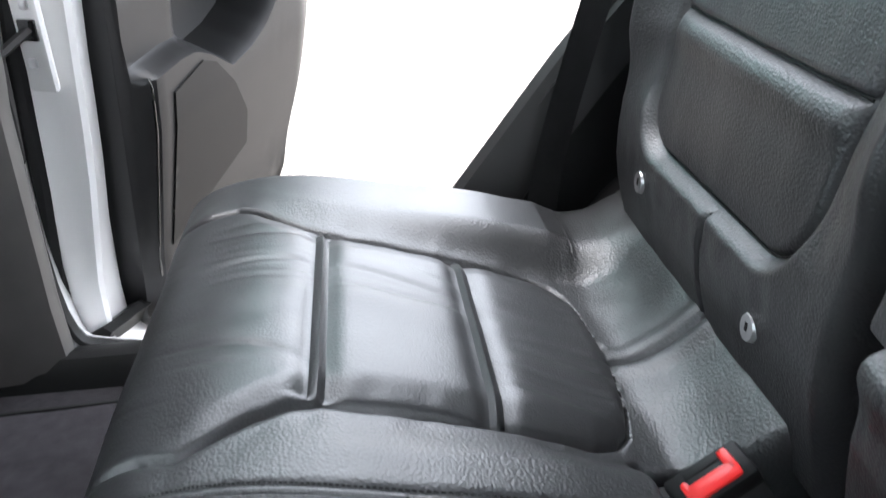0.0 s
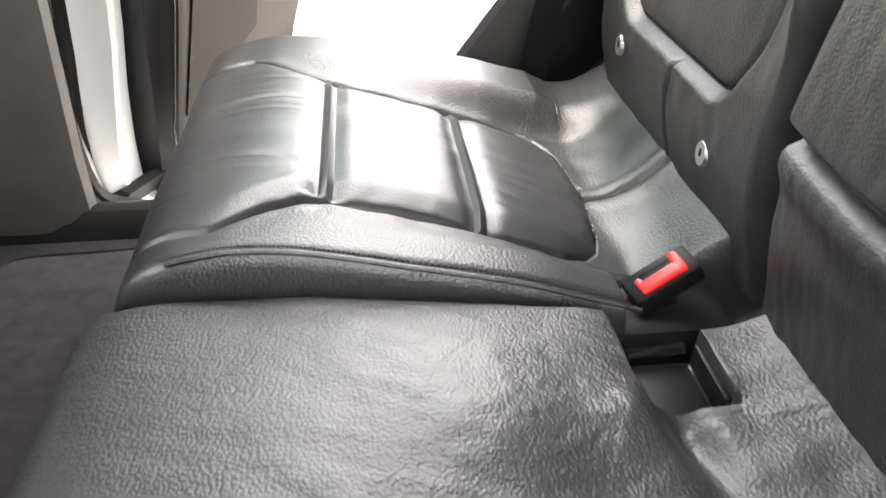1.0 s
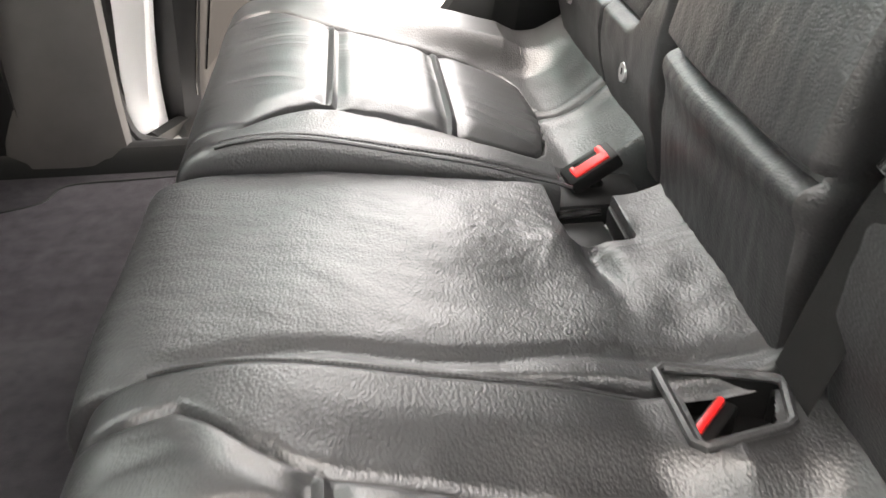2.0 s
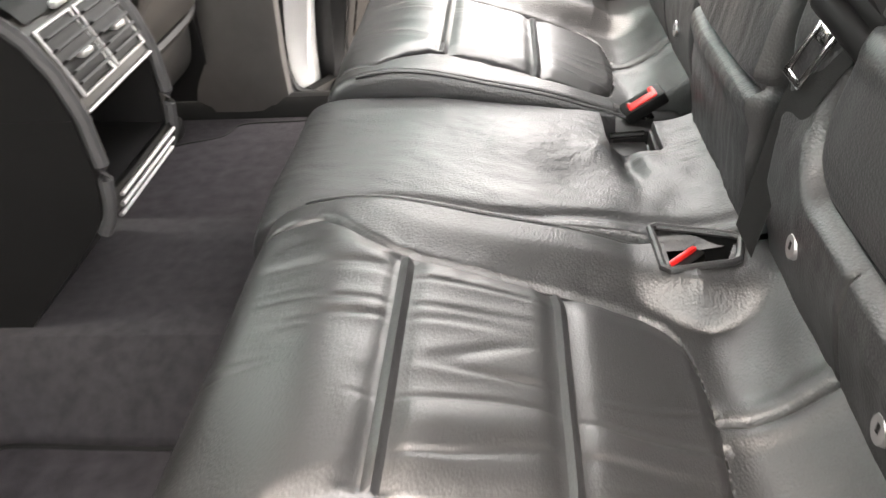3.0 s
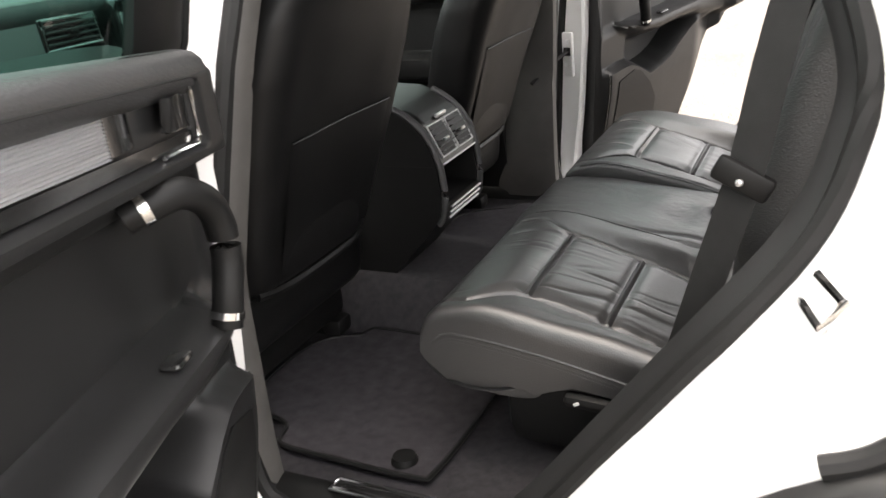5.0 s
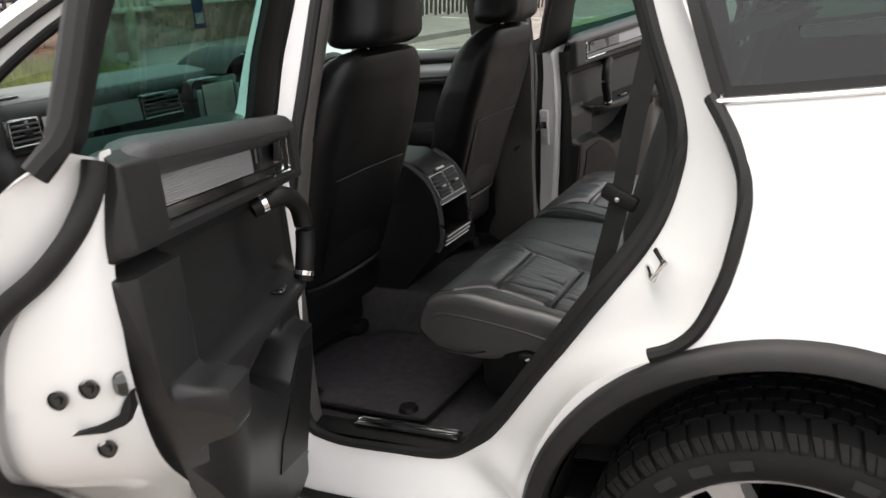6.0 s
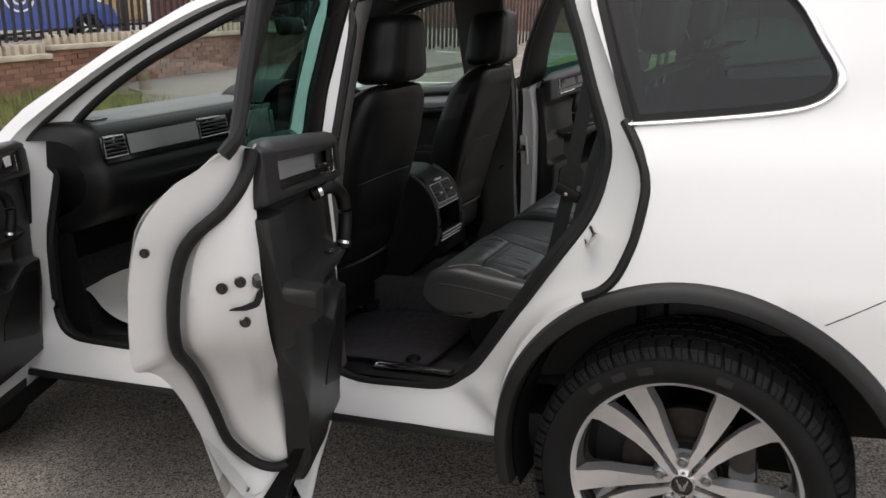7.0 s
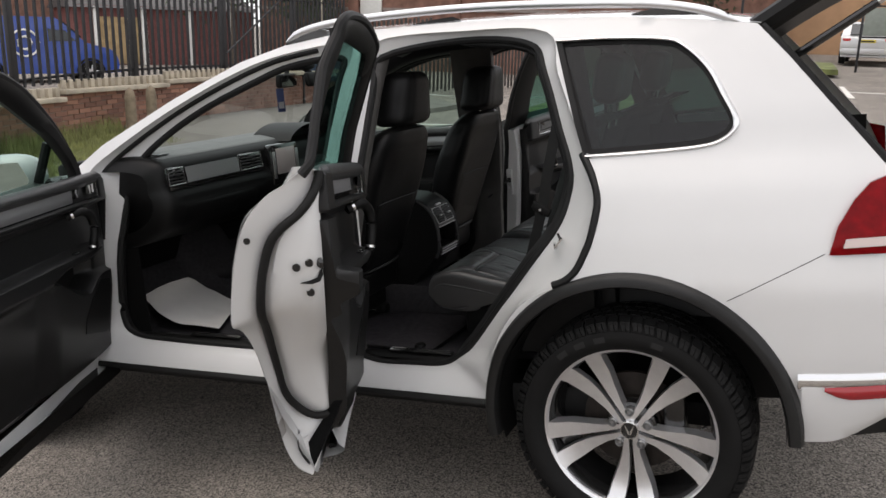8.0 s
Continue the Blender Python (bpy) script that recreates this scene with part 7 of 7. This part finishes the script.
P = up_pose(1.75, 31.8, 86)
white_car = vehicle("parked_car", "silver white hatchback parked with its back to the road", P, hatch, 1.70, SILVER, [[(-1.2, 1.0), (0.6, 0.98), (0.1, 1.34), (-1.1, 1.36)]], ((-1.28, 0.31), (1.3, 0.31)))
part("rear_window", put(prism([(-1.88, 1.01), (-1.42, 1.37), (-1.44, 1.39), (-1.90, 1.03)], lambda x, z: Vector((x, -0.58, z)), lambda x, z: Vector((x, 0.58, z))), P), DARK_GLASS, white_car)
part("plate", put(box((-2.045, 0, 0.80), (0.02, 0.52, 0.115), 0.004), P), mat("yellow_plate", (0.65, 0.5, 0.05), 0.5), white_car)
part("plate_bar", put(box((-2.057, 0, 0.80), (0.004, 0.40, 0.05), 0), P), IRON, white_car)
part("rear_bumper", put(box((-2.05, 0, 0.45), (0.12, 1.66, 0.22), 0.05), P), SILVER, white_car)
for s in (-1, 1):
    part("tail_lamp", put(box((-2.01, s * 0.66, 0.82), (0.08, 0.30, 0.15), 0.04), P), mat("car_lamp_red", (0.45, 0.03, 0.03), 0.2), white_car)
    part("door_mirror", put(box((0.55, s * 0.95, 1.02), (0.12, 0.18, 0.12), 0.04), P), BLACK_PAINT, white_car)


# ---- buildings ----
def building(name, label, place, size, wall_material, wins, roof=None, roof_material=None):
    b = thing(name, label, "building")
    L, D, H = size
    part("wall", put(box((0, D / 2, H / 2 - 0.5), (L, D, H + 1.0), 0), place), wall_material, b, smooth=False)
    for (wx, wz, ww, wh) in wins:
        f = part("window", put(box((wx, -0.01, wz), (ww, 0.10, wh), 0.01), place), WHITE_TRIM, b)
        part("pane", put(box((wx, -0.055, wz), (ww - 0.16, 0.03, wh - 0.16), 0), place), DARK_GLASS, f)
        part("glazing_bar", put(box((wx, -0.075, wz), (0.05, 0.02, wh - 0.16), 0), place), WHITE_TRIM, f)
    if roof:
        part("roof", put(prism([(-0.3, H - 0.1), (D + 0.3, H - 0.1), (D / 2, H + roof)], lambda y, z: Vector((-L / 2 - 0.2, y, z)), lambda y, z: Vector((L / 2 + 0.2, y, z))), place), roof_material or SLATE, b)
    return b


building("brick_house", "red brick house with white framed windows", up_pose(-33.0, 24.5, 57), (9.0, 7.0, 7.0), BRICK, [(-3.2, 3.6, 1.2, 1.5), (-0.6, 3.6, 1.2, 1.5), (2.2, 3.4, 1.0, 1.8), (3.7, 3.4, 0.5, 2.0)], 2.5)
building("buff_house", "buff brick house with a pale gable", up_pose(-37.5, 19.0, 57), (5.0, 7.0, 7.0), BUFF, [(0.2, 3.4, 1.2, 1.4)], 2.5)
gar = building("garage_block", "low garage with red boarded front and white posts", up_pose(-25.5, 25.5, 57), (7.5, 5.0, 2.4), mat("dull_red_boards", (0.16, 0.055, 0.05), 0.8, vary=0.2), [], 0.7)
for j in range(4):
    part("white_post", put(box((-2.9 + 1.9 * j, -0.10, 1.15), (0.22, 0.16, 2.4), 0.01), up_pose(-25.5, 25.5, 57)), WHITE_TRIM, gar)
part("tan_door", put(box((-2.0, -0.04, 1.0), (1.6, 0.08, 1.9), 0.01), up_pose(-25.5, 25.5, 57)), BUFF, gar)
long_b = building("brick_building", "long red brick building with concrete bands", up_pose(-12.5, 30.0, 4), (22.0, 8.0, 6.0), BRICK, [], None)
for z in (2.55, 3.6):
    part("band", put(box((0, -0.03, z), (22.0, 0.10, 0.12), 0), up_pose(-12.5, 30.0, 4)), mat("grey_band", (0.25, 0.21, 0.19), 0.9, vary=0.2), long_b)
for j, xx in enumerate((-9.2, -6.2, -1.5, 3.5, 8.0)):
    part("pier", put(box((xx, -0.10, 2.5), (0.45, 0.22, 6.2), 0.01), up_pose(-12.5, 30.0, 4)), BRICK, long_b)
part("white_door", put(box((-5.4, -0.06, 2.9), (1.0, 0.10, 1.6), 0.01), up_pose(-12.5, 30.0, 4)), WHITE_TRIM, long_b)
tan = building("rendered_building", "tan rendered building beyond the car park", up_pose(4.7, 38.5, 6), (14.0, 7.0, 4.2), RENDER_TAN, [], 0.5, WHITE_TRIM)
sg = thing("framed_sign", "grey board in a dark steel frame", "sign")
P = up_pose(2.05, 26.6, 4)
part("board", put(box((0, 0, 1.55), (1.5, 0.03, 0.85), 0.01), P), mat("grey_green_board", (0.25, 0.28, 0.25), 0.6, vary=0.1), sg)
for xx in (-0.8, 0.8):
    part("upright", put(box((xx, 0, 1.0), (0.07, 0.07, 2.1), 0.008), P), IRON, sg)
for zz in (1.08, 2.02):
    part("crossbar", put(box((0, 0, zz), (1.7, 0.05, 0.05), 0.006), P), IRON, sg)
ne = thing("road_sign", "round red no-entry sign with white bar on a post", "road sign")
P = up_pose(-1.75, 20.3, 22)
part("disc", put(lathe([(0.0, -0.012), (0.29, -0.012), (0.30, 0.0), (0.29, 0.012), (0.0, 0.012)], 32, (0, 0, 2.52)), P), RED, ne)
part("bar", put(box((0, -0.016, 2.52), (0.44, 0.006, 0.10), 0), P), WHITE_TRIM, ne)
part("pole", put(tube([(0, 0.04, 0), (0, 0.04, 2.8)], 0.035, 10), P), IRON, ne)
lp = thing("street_post", "slim grey steel street post", "post")
part("shaft", put(tube([(0, 0, 0), (0, 0, 5.5)], lambda t: 0.07 - 0.025 * t, 10), up_pose(-15.2, 21.4)), CONCRETE, lp)


def tree(x, y, h, spread, seed, label):
    t = thing("tree", label, "tree", group="street trees")
    rnd = random.Random(seed)
    m = up_pose(x, y)
    bm = bmesh.new()
    tube([m @ Vector(p) for p in ((0, 0, 0), (0.05, 0.02, h * 0.25), (0.0, 0.1, h * 0.5), (0.1, 0.0, h * 0.8))], lambda q: 0.16 * (1 - 0.8 * q) + 0.01, 8, bm)
    tips = []
    for i in range(9):
        a, z0 = rnd.uniform(0, 6.3), h * rnd.uniform(0.3, 0.7)
        e = Vector((spread * 0.75 * math.cos(a), spread * 0.75 * math.sin(a), z0 + h * rnd.uniform(0.1, 0.35)))
        tube([m @ Vector((0.03, 0.03, z0)), m @ (Vector((0, 0, z0)).lerp(e, 0.5) + Vector((0, 0, 0.15))), m @ e], lambda q: 0.05 * (1 - 0.8 * q), 5, bm)
        tips.append(e)
    part("trunk", bm, BARK, t)
    cl = bmesh.new()
    for i in range(2600):
        c = rnd.choice(tips) if rnd.random() < 0.8 else Vector((0, 0, h * 0.75))
        p = c + Vector((rnd.gauss(0, spread * 0.28), rnd.gauss(0, spread * 0.28), rnd.gauss(0, h * 0.10)))
        s = rnd.uniform(0.05, 0.13)
        q = Euler((rnd.uniform(0, 6), rnd.uniform(0, 6), rnd.uniform(0, 6))).to_matrix()
        cl.faces.new([cl.verts.new(m @ (p + q @ Vector(k))) for k in ((-s, 0, 0), (0, -s * 0.5, 0), (s, 0, 0), (0, s * 0.5, 0))])
    part("crown", cl, LEAF, t, smooth=False)
    return t


tree(-22.5, 26.0, 5.2, 1.9, 3, "dark leafy tree behind the railings")
tree(-20.5, 28.0, 4.6, 1.7, 4, "dark leafy tree behind the railings")
tree(-3.4, 27.0, 4.8, 1.6, 6, "small leafy tree by the sign")
tree(3.6, 25.2, 5.6, 1.8, 8, "leafy tree beside the tan building")

# single bricks of the boundary wall's seen stretch
bricks = box((0, 0, 0), (0.03, 0.215, 0.065), 0.004, None, None, 1)
brick_mesh = bpy.data.meshes.new("brick")
bricks.to_mesh(brick_mesh)
bricks.free()
brick_mesh.materials.append(None)


def brick_material():
    m = mat("single_brick", (0.205, 0.112, 0.084), 0.85, bump=0.4, bscale=60)
    t = m.node_tree
    o = t.nodes.new("ShaderNodeObjectInfo")
    r = t.nodes.new("ShaderNodeValToRGB")
    r.color_ramp.elements[0].color = (0.15, 0.075, 0.055, 1)
    r.color_ramp.elements[1].color = (0.33, 0.17, 0.115, 1)
    t.links.new(o.outputs["Random"], r.inputs["Fac"])
    t.links.new(r.outputs["Color"], t.nodes["Principled BSDF"].inputs["Base Color"])
    return m


brick_mesh.materials[0] = brick_material()
rest = bmesh.new()
for row in range(9):
    for j in range(76):
        y = -2.9 + 0.225 * j + 0.1125 * (row % 2)
        m = up_pose(WALL_X, y) @ Matrix.Translation((0.045 + 0.004 * math.sin(j * 3.7 + row), 0, 0.06 + 0.075 * row))
        if 3.2 < y < 9.6:
            ob = new("brick", brick_mesh)
            ob.parent = wall
            ob.matrix_basis = m
        else:
            box((0, 0, 0), (0.03, 0.215, 0.065), 0, m, rest)
tagged(part("brickwork", rest, BRICK, wall, smooth=False), kind="stuff")
